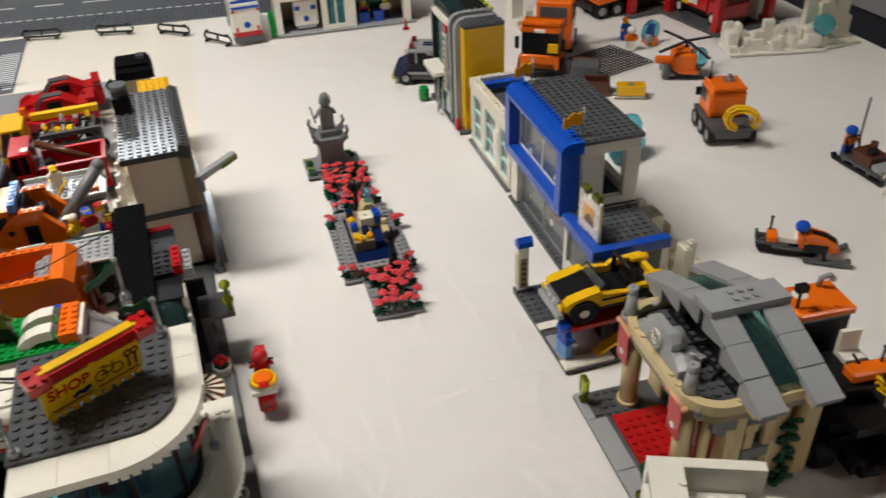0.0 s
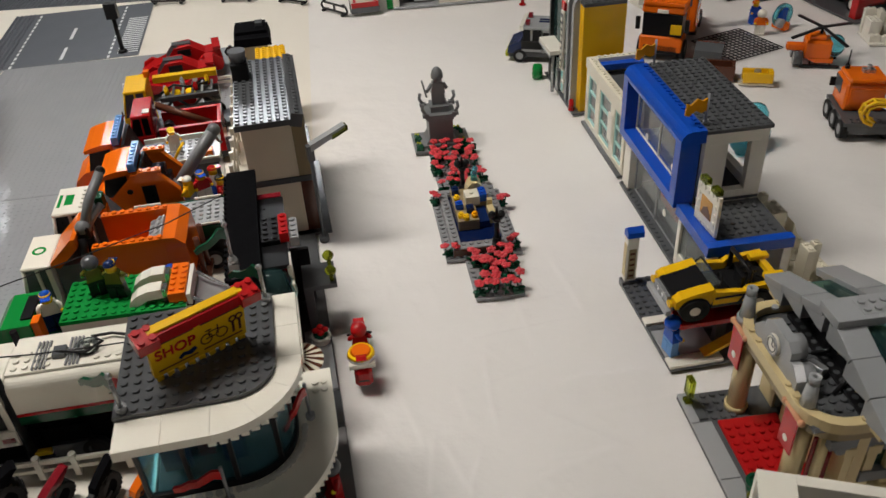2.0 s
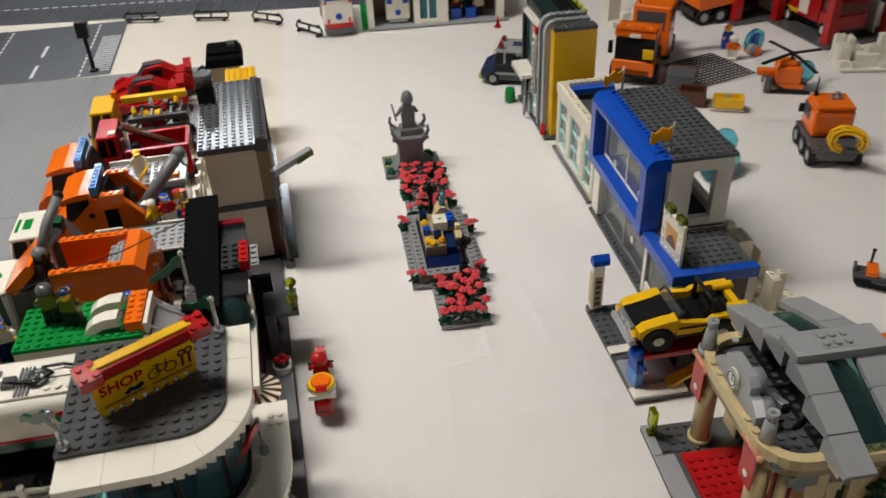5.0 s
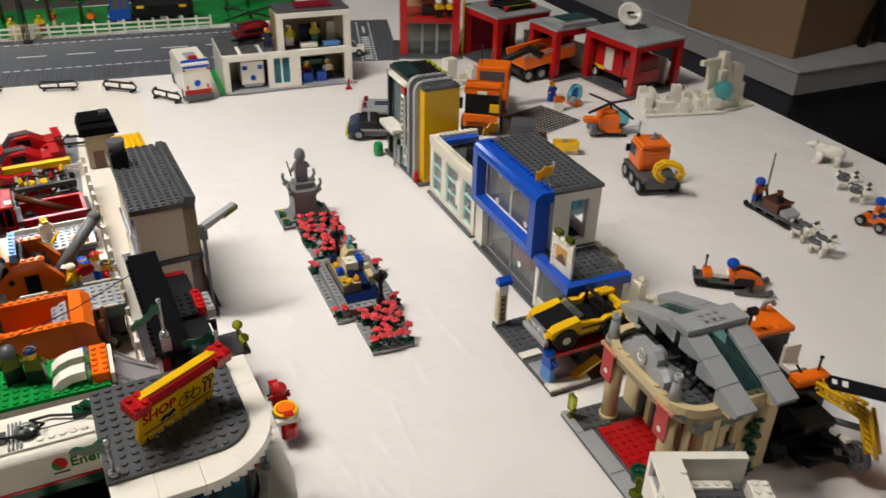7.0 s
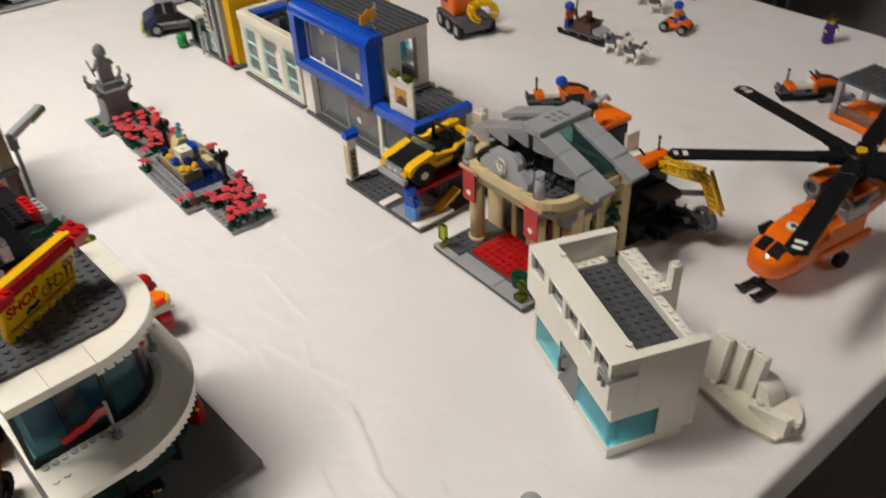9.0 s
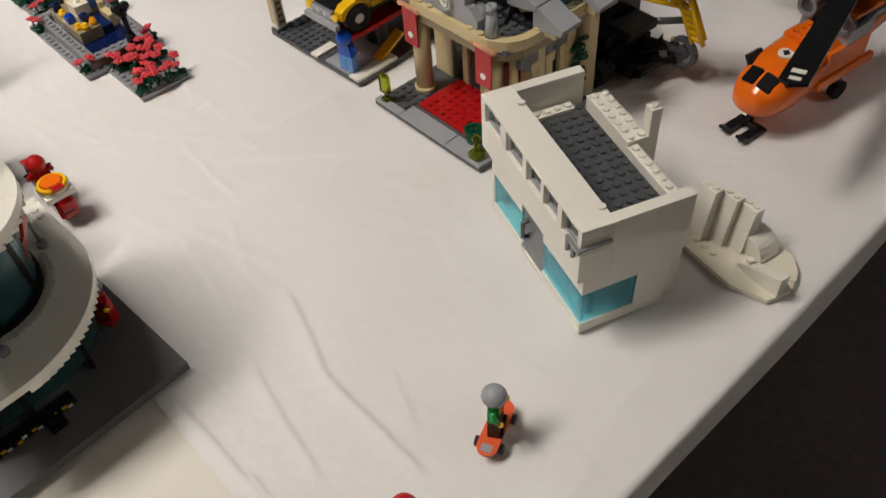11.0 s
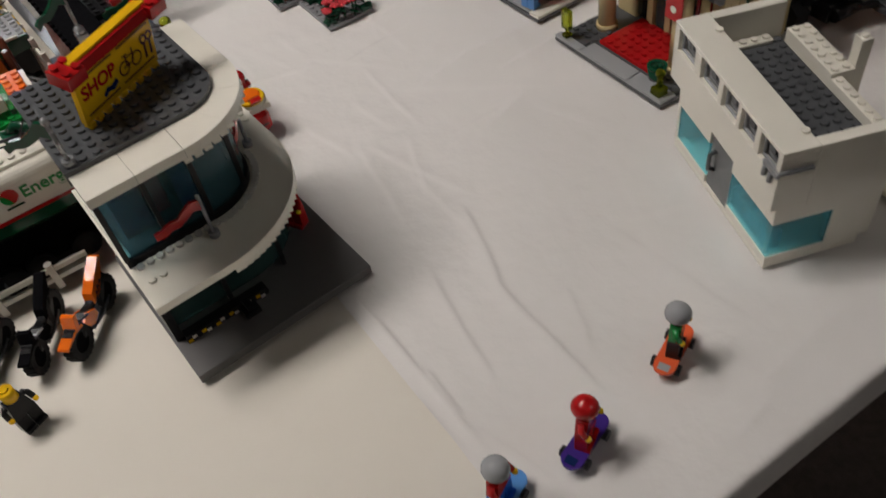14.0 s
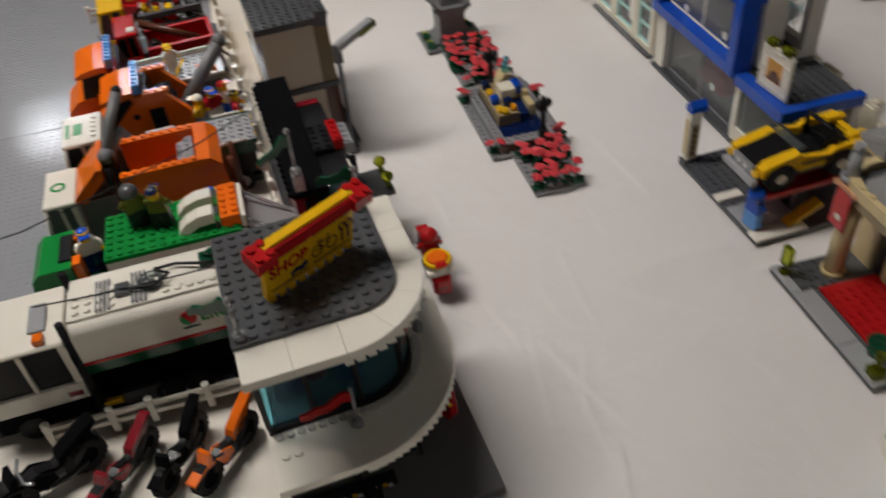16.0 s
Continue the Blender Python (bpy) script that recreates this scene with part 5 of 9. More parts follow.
def parasol(x, y):
    t = thing("parasol", x, y, 0, "cream and brown striped toy parasol over the terrace", "toy parasol")
    part("pole", G().cyl(0, 0, 0, 7.6, 0.2, 8).cyl(0, 0, 0, 0.4, 0.9, 12), GREY, t)
    n = 32
    for mat, off in ((CREAM, 0), (BROWN, 1)):
        g = G()
        for k in range(off, n, 2):
            a0, a1 = 2 * math.pi * k / n, 2 * math.pi * (k + 1) / n
            r = 2.6
            vs = [(0, 0, 8.2), (r * math.cos(a0), r * math.sin(a0), 7.6), (r * math.cos(a1), r * math.sin(a1), 7.6)]
            vs += [(a, b, c - 0.15) for a, b, c in vs]
            g.add(vs, [[0, 1, 2], [5, 4, 3], [0, 3, 4, 1], [1, 4, 5, 2], [2, 5, 3, 0]])
        part("canopy", g, mat, t, kind="stuff")
    part("knob", G().ball(0, 0, 8.25, 0.4, n=10), WHITE, t)
    return t


parasol(2, 506)


def planter(x, y):
    t = thing("planter", x, y, 0, "white round toy planter with red flowers on the kerb", "toy planter")
    part("pot", G().cyl(0, 0, 0, 1.4, 0.7, 14, 1.05).cyl(0, 0, 1.4, 1.8, 1.1, 14), WHITE, t)
    part("leaves", G().ball(0, 0, 1.9, 0.9, 0.9, 0.5, 10), DGREEN, t)
    for a in range(4):
        part("bloom", G().ball(0.55 * math.cos(a * 1.6), 0.55 * math.sin(a * 1.6), 2.5, 0.42, 0.42, 0.3, 8), RED, t)
    return t


planter(16, 588)

def cafe(x, y, turn):
    """Tall house; local origin at its near left ground corner."""
    t = thing("cafe", x, y, turn, "tall beige toy cafe with dark grey studded roof", "toy building")
    W, D = 8.2, 18.5
    part("base", G().box(-1, -1.0, 0, W + 1.4, D + 1, 0.4), DGREY, t)
    part("lower_wall", G().box(0.2, 0, 0.4, W - 1.7, 0.9, 8.2).box(0.2, 0.9, 0.4, 1, D, 8.2).box(0.2, D - 1, 0.4, W - 1, D, 8.2), BEIGE, t, "beige lower wall")
    part("corner_post", G().box(W - 1.7, 0, 0.4, W, 1.2, 8.2), BROWN, t)
    part("corner_post", G().box(W - 1.0, D - 1.2, 0.4, W, D, 8.2), BROWN, t)
    part("shop_front", G().box(W - 0.7, 1.2, 0.4, W - 0.4, D - 1.2, 8.0), SMOKE, t, "clear smoky shop front")
    for k in range(4):
        part("mullion", G().box(W - 0.9, 1.2 + k * 5, 0.4, W - 0.2, 1.7 + k * 5, 8.2), BROWN, t)
    part("band", G().box(-0.1, -0.2, 8.2, W + 0.2, D + 0.1, 9.0), DGREY, t)
    part("awning", G().box(W, 2, 7.6, W + 0.5, D - 2, 8.0), DGREY, t)
    for q in ((0.2, 0, W - 1.7, 0.9), (0.2, D - 1, W - 1, D), (0.2, 9, 1, D - 1)):
        part("upper_wall", G().box(q[0], q[1], 9.0, q[2], q[3], 17.0), BEIGE, t, "beige upper wall")
    part("corner_post", G().box(W - 1.7, 0, 9.0, W, 1.2, 17.0), DTAN, t)
    part("corner_post", G().box(W - 1.0, D - 1.2, 9.0, W, D, 17.0), BROWN, t)
    for k in range(3):
        w = part("window", G().box(W - 0.8, 2.0 + k * 5.2, 9.2, W - 0.3, 2.4 + k * 5.2, 16.6).box(W - 0.8, 6.0 + k * 5.2, 9.2, W - 0.3, 6.4 + k * 5.2, 16.6), DTAN, t)
        part("pane", G().box(W - 0.6, 2.4 + k * 5.2, 9.2, W - 0.5, 6.0 + k * 5.2, 16.6), SMOKE, w)
    part("inner_floor", G().box(1, 1, 9.0, W - 1, D - 1, 9.3), BLUE, t)
    part("furniture", G().box(0.3, 3.0, 9.3, 1.6, 7.5, 12.2), DBLUE, t, "dark blue furniture upstairs")
    part("roof", G().plate(-0.4, -1.4, 17.1, 7, 21, 0.8), DGREY, t, "dark grey studded flat roof")
    g = G()
    g.m = pose(6.7, -1.4, 18.3, 0, 14, 0)
    g.box(0, 0, -1.4, 1.5, 20, 0.4).studs(0.2, 0, 1, 20, 0.4)
    part("roof_edge", g, DGREY, t, "raised dark grey eave strip")
    ch = part("chimney", G().box(-0.3, 12.2, 17.6, 2.0, 14.5, 20.4), BLACK, t)
    part("chimney_pot", G().cyl(0.85, 13.35, 20.4, 22.0, 1.05, 16, 1.2), DGREY, ch, "round grey chimney pot")
    return t


cafe(-46, 776, 4.0)


def street_lamp(x, y, turn, label):
    t = thing("street_lamp", x, y, turn, label, "toy street lamp")
    part("foot", G().cyl(0, 0, 0, 0.8, 0.7, 12), DGREY, t)
    part("post", G().cyl(0, 0, 0.8, 14.2, 0.26, 10).box(-0.42, -0.42, 12.4, 0.42, 0.42, 14.6), DGREY, t)
    h = part("lamp_head", G().prism([(0, 13.8), (4.9, 15.6), (4.9, 16.3), (0, 14.7)], -0.5, 0.5, axis="y"), GREY, t)
    part("lamp_glass", G().prism([(3.0, 14.7), (5.2, 15.5), (5.2, 16.1), (3.0, 15.3)], -0.56, 0.56, axis="y"), CGREEN, h, "neon green lamp glass")
    return t


street_lamp(22, 760, 20, "grey toy street lamp with green glass by the cafe")


def rail_fence(name, x, y, turn, length, mat, label, h=2.4, every=4.0, category="toy fence", posts=None, start=0.0):
    """A two-rail fence along local y, one post object per post."""
    t = thing(name, x, y, turn, label, category)
    for k in posts or [every * k for k in range(int(length / every) + 1)]:
        part("post", G().box(-0.3, k - 0.3, 0, 0.3, k + 0.3, h).cyl(0, k, h, h + 0.2, 0.36, 10), mat, t)
    for z in (h * 0.42, h * 0.8):
        part("rail", G().box(-0.16, start, z - 0.26, 0.16, length, z + 0.26), mat, t)
    return t


rail_fence("white_fence", -62, 636, 3.4, 64, WHITE, "long tall white toy fence behind the shop row", h=6.2)
rail_fence("white_fence", -112, 478, 90, 17.4, WHITE, "white toy fence beside the tanker truck", h=2.7, posts=(3.2, 8.2, 11.6, 17.0))
rail_fence("white_fence", -100, 1205, 90, 20, WHITE, "white toy fence at the head of the car park")


# ---- vehicles in the car park ----
def chassis(t, L, W, h=0.9, n=2, r=1.05, z0=0.5, rim=GREY, fronts=(1.8,), backs=None):
    part("chassis", G().box(0.3, 0.9, z0, L - 0.2, W - 0.9, z0 + h), BLACK, t)
    backs = backs or [L - 2.2 - 2.4 * k for k in range(n)]
    for a in list(fronts) + list(backs):
        wheel(t, a, 0.55, r, r, 0.95, rim)
        wheel(t, a, W - 0.55, r, r, 0.95, rim)


def cab(t, x, L, W, z0, z1, mat, glass=DGREY, sill=0.45, label=""):
    zm, sl = z0 + (z1 - z0) * sill, min(1.3, L * 0.24)
    g = G().box(x, 0, z0, x + L, W, zm, 0.12).box(x + L - 0.6, 0, zm, x + L, W, z1 - 0.5)
    for b in (0.24, W - 0.24):
        g.tube([(x + 0.25, b, zm), (x + sl, b, z1 - 0.4)], 0.22, 6).box(x + L * 0.55, b - 0.22, zm, x + L * 0.55 + 0.35, b + 0.22, z1 - 0.5)
    c = part("cab", g, mat, t, label)
    part("windscreen", G().prism([(x + 0.2, zm), (x + sl + 0.05, z1 - 0.5), (x + L - 0.65, z1 - 0.5), (x + L - 0.65, zm)], 0.3, W - 0.3, axis="y"), glass, c, "dark clear windscreen")
    part("cab_roof", G().box(x + sl - 0.25, 0, z1 - 0.5, x + L, W, z1, 0.14), mat, c)
    part("bumper", G().box(x - 0.45, 0.1, z0 - 0.3, x - 0.01, W - 0.1, z0 + 0.5, 0.1), BLACK, c)
    part("grille", G().box(x - 0.12, 1.6, z0 + 0.7, x - 0.01, W - 1.6, zm - 0.5), DGREY, c)
    for b in (0.3, W - 1.2):
        part("headlight", G().box(x - 0.15, b, z0 + 0.8, x - 0.01, b + 0.9, z0 + 1.5), GLASS, c)
    for b, e in ((0.1, -0.6), (W - 0.1, W + 0.6)):
        part("mirror", G().tube([(x + 0.4, b, zm + 0.6), (x + 0.1, e, zm + 0.9)], 0.12, 6).box(x, e - 0.25, zm + 0.6, x + 0.2, e + 0.25, zm + 1.6), BLACK, c)
    return c


def tanker(x, y, turn):
    t = thing("tanker_truck", x, y, turn, "white and green toy tanker truck with red stripe", "toy truck")
    L, W, T0 = 26, 7.5, 10.9
    chassis(t, L, W, backs=(16.5, 19.2, 23.4), fronts=(4.6,), r=1.3, rim=BLACK)
    c = cab(t, 1.4, 8.8, W, 3.4, 10.4, WHITE, BLACK, 0.3)
    part("cab_foot", G().box(1.8, 0.3, 1.2, 10.0, W - 0.3, 3.38), MATTE, c, "black lower cab")
    for b in (1.4, W - 1.4):
        part("headlight", G().cyl(b, 2.6, 1.4, 1.8, 0.5, 12, axis="x"), YELLOW, c)
    part("beacon", G().box(8.0, 0.3, 10.4, 8.8, 1.3, 11.0), ORANGE, c, "orange roof light")
    part("roof_plate", G().box(7.4, 2.0, 10.4, 8.8, 5.4, 10.7), GREY, c)
    part("door_badge", G().box(8.6, -0.04, 4.0, 9.8, 0.04, 4.6), DRED, c, "dark red printed badge")
    for b in (0.5, W - 0.5):
        part("exhaust", G().cyl(10.5, b, 1.2, 12.0, 0.35, 10).cyl(10.5, b, 1.2, 8.6, 0.55, 10), BLACK, t, "black exhaust pipe")
    pts = [(0.1, 7.4), (0.1, 10.0)] + [(1.1 - math.cos(radians(a)), 10.0 + 1.2 * math.sin(radians(a))) for a in range(15, 91, 15)]
    pts += [(W - p[0], p[1]) for p in pts[::-1]]
    tk = part("tank", G().prism(pts, T0, L, axis="x"), WHITE, t, "white rounded tank")
    part("stripe", G().box(T0, 0.02, 7.05, L, W - 0.02, 7.4), RED, tk)
    part("skirt", G().prism([(0.05, 7.05), (W - 0.05, 7.05), (W - 0.05, 6.0), (W - 0.5, 5.4), (0.5, 5.4), (0.05, 6.0)], T0, L, axis="x"), DGREEN, tk, "dark green lower tank")
    part("top_walk", G().box(T0, 1.1, 11.2, L, 5.2, 11.5).studs(T0 + 0.2, 1.3, 4, 3, 11.5).studs(18.6, 1.3, 5, 1, 11.5), WHITE, tk)
    for a in (13.6, 16.6):
        g = G()
        for k in range(4):
            g.box(a - 0.3 + 0.35 * k, 1.2, 11.5, a - 0.12 + 0.35 * k, 5.1, 11.75)
        part("grille", g, MGREY, tk, "light grey ribbed grille tile")
    part("hatch", G().cyl(18.0, 3.4, 11.5, 11.9, 1.1, 16, hole=0.7).cyl(18.0, 3.4, 11.5, 12.0, 0.35, 10), SMOKE, tk)
    part("hose", G().tube([(15.2, 3.0, 11.9), (16.4, 2.6, 12.1), (18.2, 2.2, 12.0), (19.6, 3.2, 12.2), (18.4, 4.4, 12.0), (20.2, 4.6, 11.9), (22.0, 3.8, 12.0), (24.0, 3.0, 12.2)], 0.16, 6), BLACK, tk, "black hose coiled on the tank")
    part("pump", G().box(15.0, 2.4, 11.5, 16.2, 3.8, 12.0), DGREY, tk)
    part("valve", G().tube([(22.6, 4.8, 11.6), (23.6, 4.2, 12.6), (25.2, 3.0, 12.4), (25.8, 2.4, 11.4)], 0.42, 8).box(22.2, 3.6, 11.5, 24.4, 5.2, 12.0), DGREEN, tk, "dark green filler hose nozzle")
    part("emblem", G().cyl(20.3, 9.4, -0.02, 0.12, 0.72, 18, axis="y"), RED, tk, "round red and green emblem")
    part("emblem_half", G().prism([(19.58, 9.4), (19.7, 9.0), (20.05, 8.72), (20.4, 8.69), (20.2, 9.2), (19.9, 9.7), (19.65, 9.8)], -0.06, 0.02, axis="y"), GREEN, tk)
    part("emblem_bar", G().box(19.6, -0.03, 8.25, 21.1, 0.12, 8.4), DGREEN, tk)
    lettering("tank_word", "Energy", 1.6, GREEN, tk, pose(23.4, 0.07, 9.2, 90, 0, 0))
    part("undercarriage", G().box(10.5, 0.7, 1.2, 25.6, W - 0.7, 5.4).box(12.2, 0.3, 2.7, 16.4, 0.7, 4.8), MATTE, t)
    part("side_box", G().box(12.5, 0.1, 0.9, 16.0, 0.7, 2.6), DGREY, t)
    part("step", G().box(10.8, 0.0, 1.6, 12.4, 0.6, 2.1), YELLOW, t)
    return t


tanker(-296, 486, 2.0)


def flatbed(x, y, turn):
    t = thing("recycling_flatbed", x, y, turn, "green toy truck with studded green deck and white arches", "toy truck")
    L, W, Z = 24, 7, 9.2
    chassis(t, L, W, fronts=(5.0,), backs=(16.5, 20.5), r=1.3)
    c = part("cab", G().prism([(3.2, 1.4), (3.0, 5.0), (3.6, 8.2), (4.4, 8.9), (7.4, 9.0), (7.4, 1.4)], 0.5, W - 0.5, axis="y"), GREEN, t, "green rounded cab")
    part("cab_window", G().prism([(2.9, 5.0), (3.45, 7.9), (3.6, 7.8), (3.1, 4.9)], 1.0, W - 1.0, axis="y"), BLACK, c)
    part("roof_hatch", G().box(6.2, 1.6, 8.95, 7.4, W - 1.4, 9.2), BLACK, c)
    part("cab_trim", G().box(2.6, 0.2, 1.2, 7.6, W - 0.2, 2.0).box(2.6, 0.2, 2.0, 2.9, W - 0.2, 4.6), WHITE, t)
    part("seat_box", G().box(7.6, 0.5, 1.6, 10.4, W - 0.5, 6.6), DGREEN, t, "dark green well behind the cab")
    for b in (0.6, 4.6):
        part("tool_box", G().box(7.5, b, 6.6, 8.3, b + 1.4, 9.2), ORANGE, t)
    part("deck", G().plate(10.5, 0, Z - 0.5, 13, 7, 0.5), GREEN, t, "green studded deck")
    part("deck_side", G().box(10.5, 0.1, 5.6, 24, 0.6, Z - 0.5).box(10.5, W - 0.6, 5.6, 24, W - 0.1, Z - 0.5), WHITE, t)
    part("side_frame", G().box(10.5, 0.6, 1.6, 24, W - 0.6, 5.6), BLACK, t)
    for yy in (0.9, 3.8):
        pts = [(17.6, Z + 0.02), (17.8, Z + 0.6), (18.6, Z + 1.3), (19.8, Z + 1.75), (21.2, Z + 1.8), (21.2, Z + 0.7), (19.6, Z + 0.6), (18.6, Z + 0.02)]
        part("arch", G().prism(pts, yy, yy + 1.6, axis="y"), WHITE, t, "white curved arch piece")
        part("clear_clip", G().box(21.25, yy, Z, 21.7, yy + 1.5, Z + 1.6), GLASS, t, "clear clip behind the arch")
    part("tail_block", G().box(21.8, 0.6, Z, 23.6, 6.2, Z + 1.3).studs(21.7, 0.9, 2, 5, Z + 1.3), ORANGE, t, "orange studded brick stack")
    part("tail_edge", G().box(23.65, 0.6, Z - 0.4, 24.1, 6.2, Z + 1.0), WHITE, t)
    part("tail_ramp", G().prism([(24.2, 8.0), (24.2, 8.5), (29, 5.2), (29, 4.8)], 0.6, 6.4, axis="y"), GREY, t, "grey hinged tail ramp")
    for b in (1.0, 5.6):
        part("ramp_arm", G().tube([(24.2, b, 9.4), (28.4, b, 5.8)], 0.18, 6), GLASS, t, "clear ramp strut")
    return t


flatbed(-278, 576, 1.0)
figure(-206, 600, 15, WHITE, DBLUE, BLUE, "cap", 53, label="toy worker with blue cap standing behind the green cab")
figure(-166, 612, 200, OLIVE, BLACK, DGREY, "helmet", 73.6, label="toy worker in reflective vest standing on the green deck")
figure(-148, 604, 170, OLIVE, BLACK, DBLUE, "cap", 73.6, label="toy worker in reflective vest and blue cap on the green deck")
solid("brick_stack", G().plate(-1.5, -1.2, 0, 3, 2, 4.0), DGREY, -112, 645, 2, "dark grey bricks between the parked trucks", "brick stack", "loose bricks")
figure(-112, 645, 60, BLUE, BLUE, BLUE, "cap", 33.7, label="toy worker in blue standing between the trucks")


def garbage_truck(x, y, turn):
    t = thing("garbage_truck", x, y, turn, "orange toy garbage truck with white cab and open hopper", "toy truck")
    L, W, R = 19.6, 7.6, 11.3
    chassis(t, L, W, fronts=(2.4,), backs=(13, 16.5), r=1.4)
    c = cab(t, 0.4, 4.0, W - 0.8, 1.0, 9.8, WHITE)
    part("emblem", G().cyl(2.6, 3.4, 9.8, 9.85, 0.8, 16, hole=0.5), GREEN, c, "green ring emblem")
    part("front_box", G().box(4.6, 0.8, 2.0, 8.2, W - 1.2, 9.0), STONE, t, "grey body block behind the cab")
    part("shield", G().prism([(4.5, 9.4), (4.5, 9.9), (7.4, 12.6), (7.9, 12.6), (7.9, 11.4), (5.4, 9.1)], 0.2, W - 1.4, axis="y"), ORANGE, t, "orange slanted front shield")
    g = G().box(9.4, 0.0, 2.4, 17.2, 0.9, R).box(9.4, W - 0.9, 2.4, 17.2, W, R).box(9.4, 0.9, 2.4, 17.0, W - 0.9, 5.0).studs(9.4, -0.05, 8, 1, R).studs(9.4, W - 0.95, 8, 1, R)
    b = part("hopper", g, ORANGE, t, "open orange hopper with studded rims")
    part("hopper_plate", G().at(15.2, 1.1, 9.6, ry=-28).plate(0, 0, 0, 2, 5, 0.4), GREY, b, "grey studded plate leaning in the hopper")
    part("hopper_side", G().box(9.6, -0.06, 2.6, 16.8, 0.0, 6.4), DRED, b)
    part("tail", G().prism([(17.2, 2.6), (17.2, R + 0.02), (18.6, R - 0.1), (19.6, R - 1.1), (19.9, 6.0), (19.2, 2.4)], 0.0, W, axis="y"), ORANGE, t, "smooth orange tail")
    part("tail_tools", G().cyl(20.4, 2.2, 4, 9.4, 0.35, 8).cyl(20.7, 4.4, 4, 9.8, 0.35, 8).box(20.1, 1.4, 3.4, 21.2, 5.6, 4.0), BROWN, t)
    part("crane_base", G().cyl(8.7, 2.4, 2.4, 11.6, 0.7, 10).box(7.95, 1.4, 11.6, 9.35, 3.4, 13.2, 0.2), BLACK, t, "black crane turret")
    a = part("lift_arm", G().tube([(8.6, 2.2, 12.6), (9.6, 4.0, 15.2), (11.2, 6.3, 17.6)], 0.55).ball(8.6, 2.2, 12.8, 0.95, n=10).tube([(8.8, 2.8, 12.4), (9.8, 3.4, 13.6), (10.6, 4.6, 14.2)], 0.45), STONE, t, "dark grey lifting arms")
    part("claw", G().ball(11.2, 6.3, 17.6, 0.6, n=8), BLACK, a)
    part("ram", G().tube([(8.4, 1.4, 12.0), (8.2, 0.9, 9.6)], 0.5), BLACK, a)
    return t


garbage_truck(-254, 656, 2.0)


def string_line(name, pts, label):
    g = G().tube([(a / 8, b / 8, c / 8) for a, b, c in pts], 0.07, 6)
    return solid(name, g, STRING, 0, 0, 0, label, "string")


string_line("black_string", [(-330, 590, 96), (-250, 612, 92), (-180, 640, 96), (-110, 668, 102), (-42, 705, 112)], "thin black string stretched over the toy trucks")
string_line("black_string", [(-232, 520, 93), (-190, 516, 94), (-150, 512, 97), (-110, 508, 101), (-88, 470, 150)], "thin black hose lying along the tanker roof")


def cab_front(t, W, z1, body, label):
    """A cab with a rounded hood, black glass and a roof that falls to the front."""
    c = part("cab", G().box(2.2, 0.2, 2.2, 4.4, W - 0.2, z1 - 3.6).box(4.0, 0.2, z1 - 3.6, 4.4, W - 0.2, z1 - 0.8), body, t, label)
    part("windscreen", G().prism([(0.5, z1 - 3.9), (1.2, z1 - 1.0), (3.98, z1 - 0.5), (3.98, z1 - 3.9)], 0.35, W - 0.35, axis="y"), BLACK, c, "black windscreen")
    part("cab_roof", G().prism([(0.6, z1 - 1.1), (0.5, z1 - 0.7), (1.4, z1 - 0.35), (3.0, z1), (4.4, z1), (4.4, z1 - 0.7)], 0.0, W, axis="y"), body, c)
    part("hood", G().prism([(-2.2, 2.4), (-2.3, 4.4), (-1.8, z1 - 5.4), (-0.4, z1 - 4.3), (2.15, z1 - 3.8), (2.15, 2.4)], 0.7, W - 0.7, axis="y"), body, c)
    part("grille", G().box(-2.42, 1.8, 2.6, -2.28, W - 1.8, 4.2), BLACK, c)
    part("bumper", G().box(-2.6, 0.2, 1.4, -1.6, W - 0.2, 2.35, 0.1), BLACK, c)
    for q in (0.0, W - 1.2):
        part("front_fender", G().prism([(-2.0, 2.2), (-1.9, 3.8), (-1.0, 5.0), (1.2, 5.2), (2.0, 4.2), (2.0, 3.4), (-0.8, 3.4), (-1.4, 2.2)], q, q + 1.2, axis="y"), body, c)
        part("lamp", G().cyl(q + 0.6, 4.3, -2.1, -1.7, 0.42, 10, axis="x"), SMOKE, c)
    part("light_bar", G().box(4.45, 0.1, z1 - 0.4, 5.4, W - 0.1, z1 + 0.8).studs(4.42, 0.4, 1, int(W - 0.6), z1 + 0.8), MBLUE, c, "blue roof light bar")
    part("headboard", G().prism([(5.5, 2.2), (5.5, z1 - 0.6), (5.9, z1 - 0.6), (7.2, z1 - 4.6), (7.2, 2.2)], 0.4, W - 0.4, axis="y"), BLACK, t, "black sloping board behind the cab")
    return c


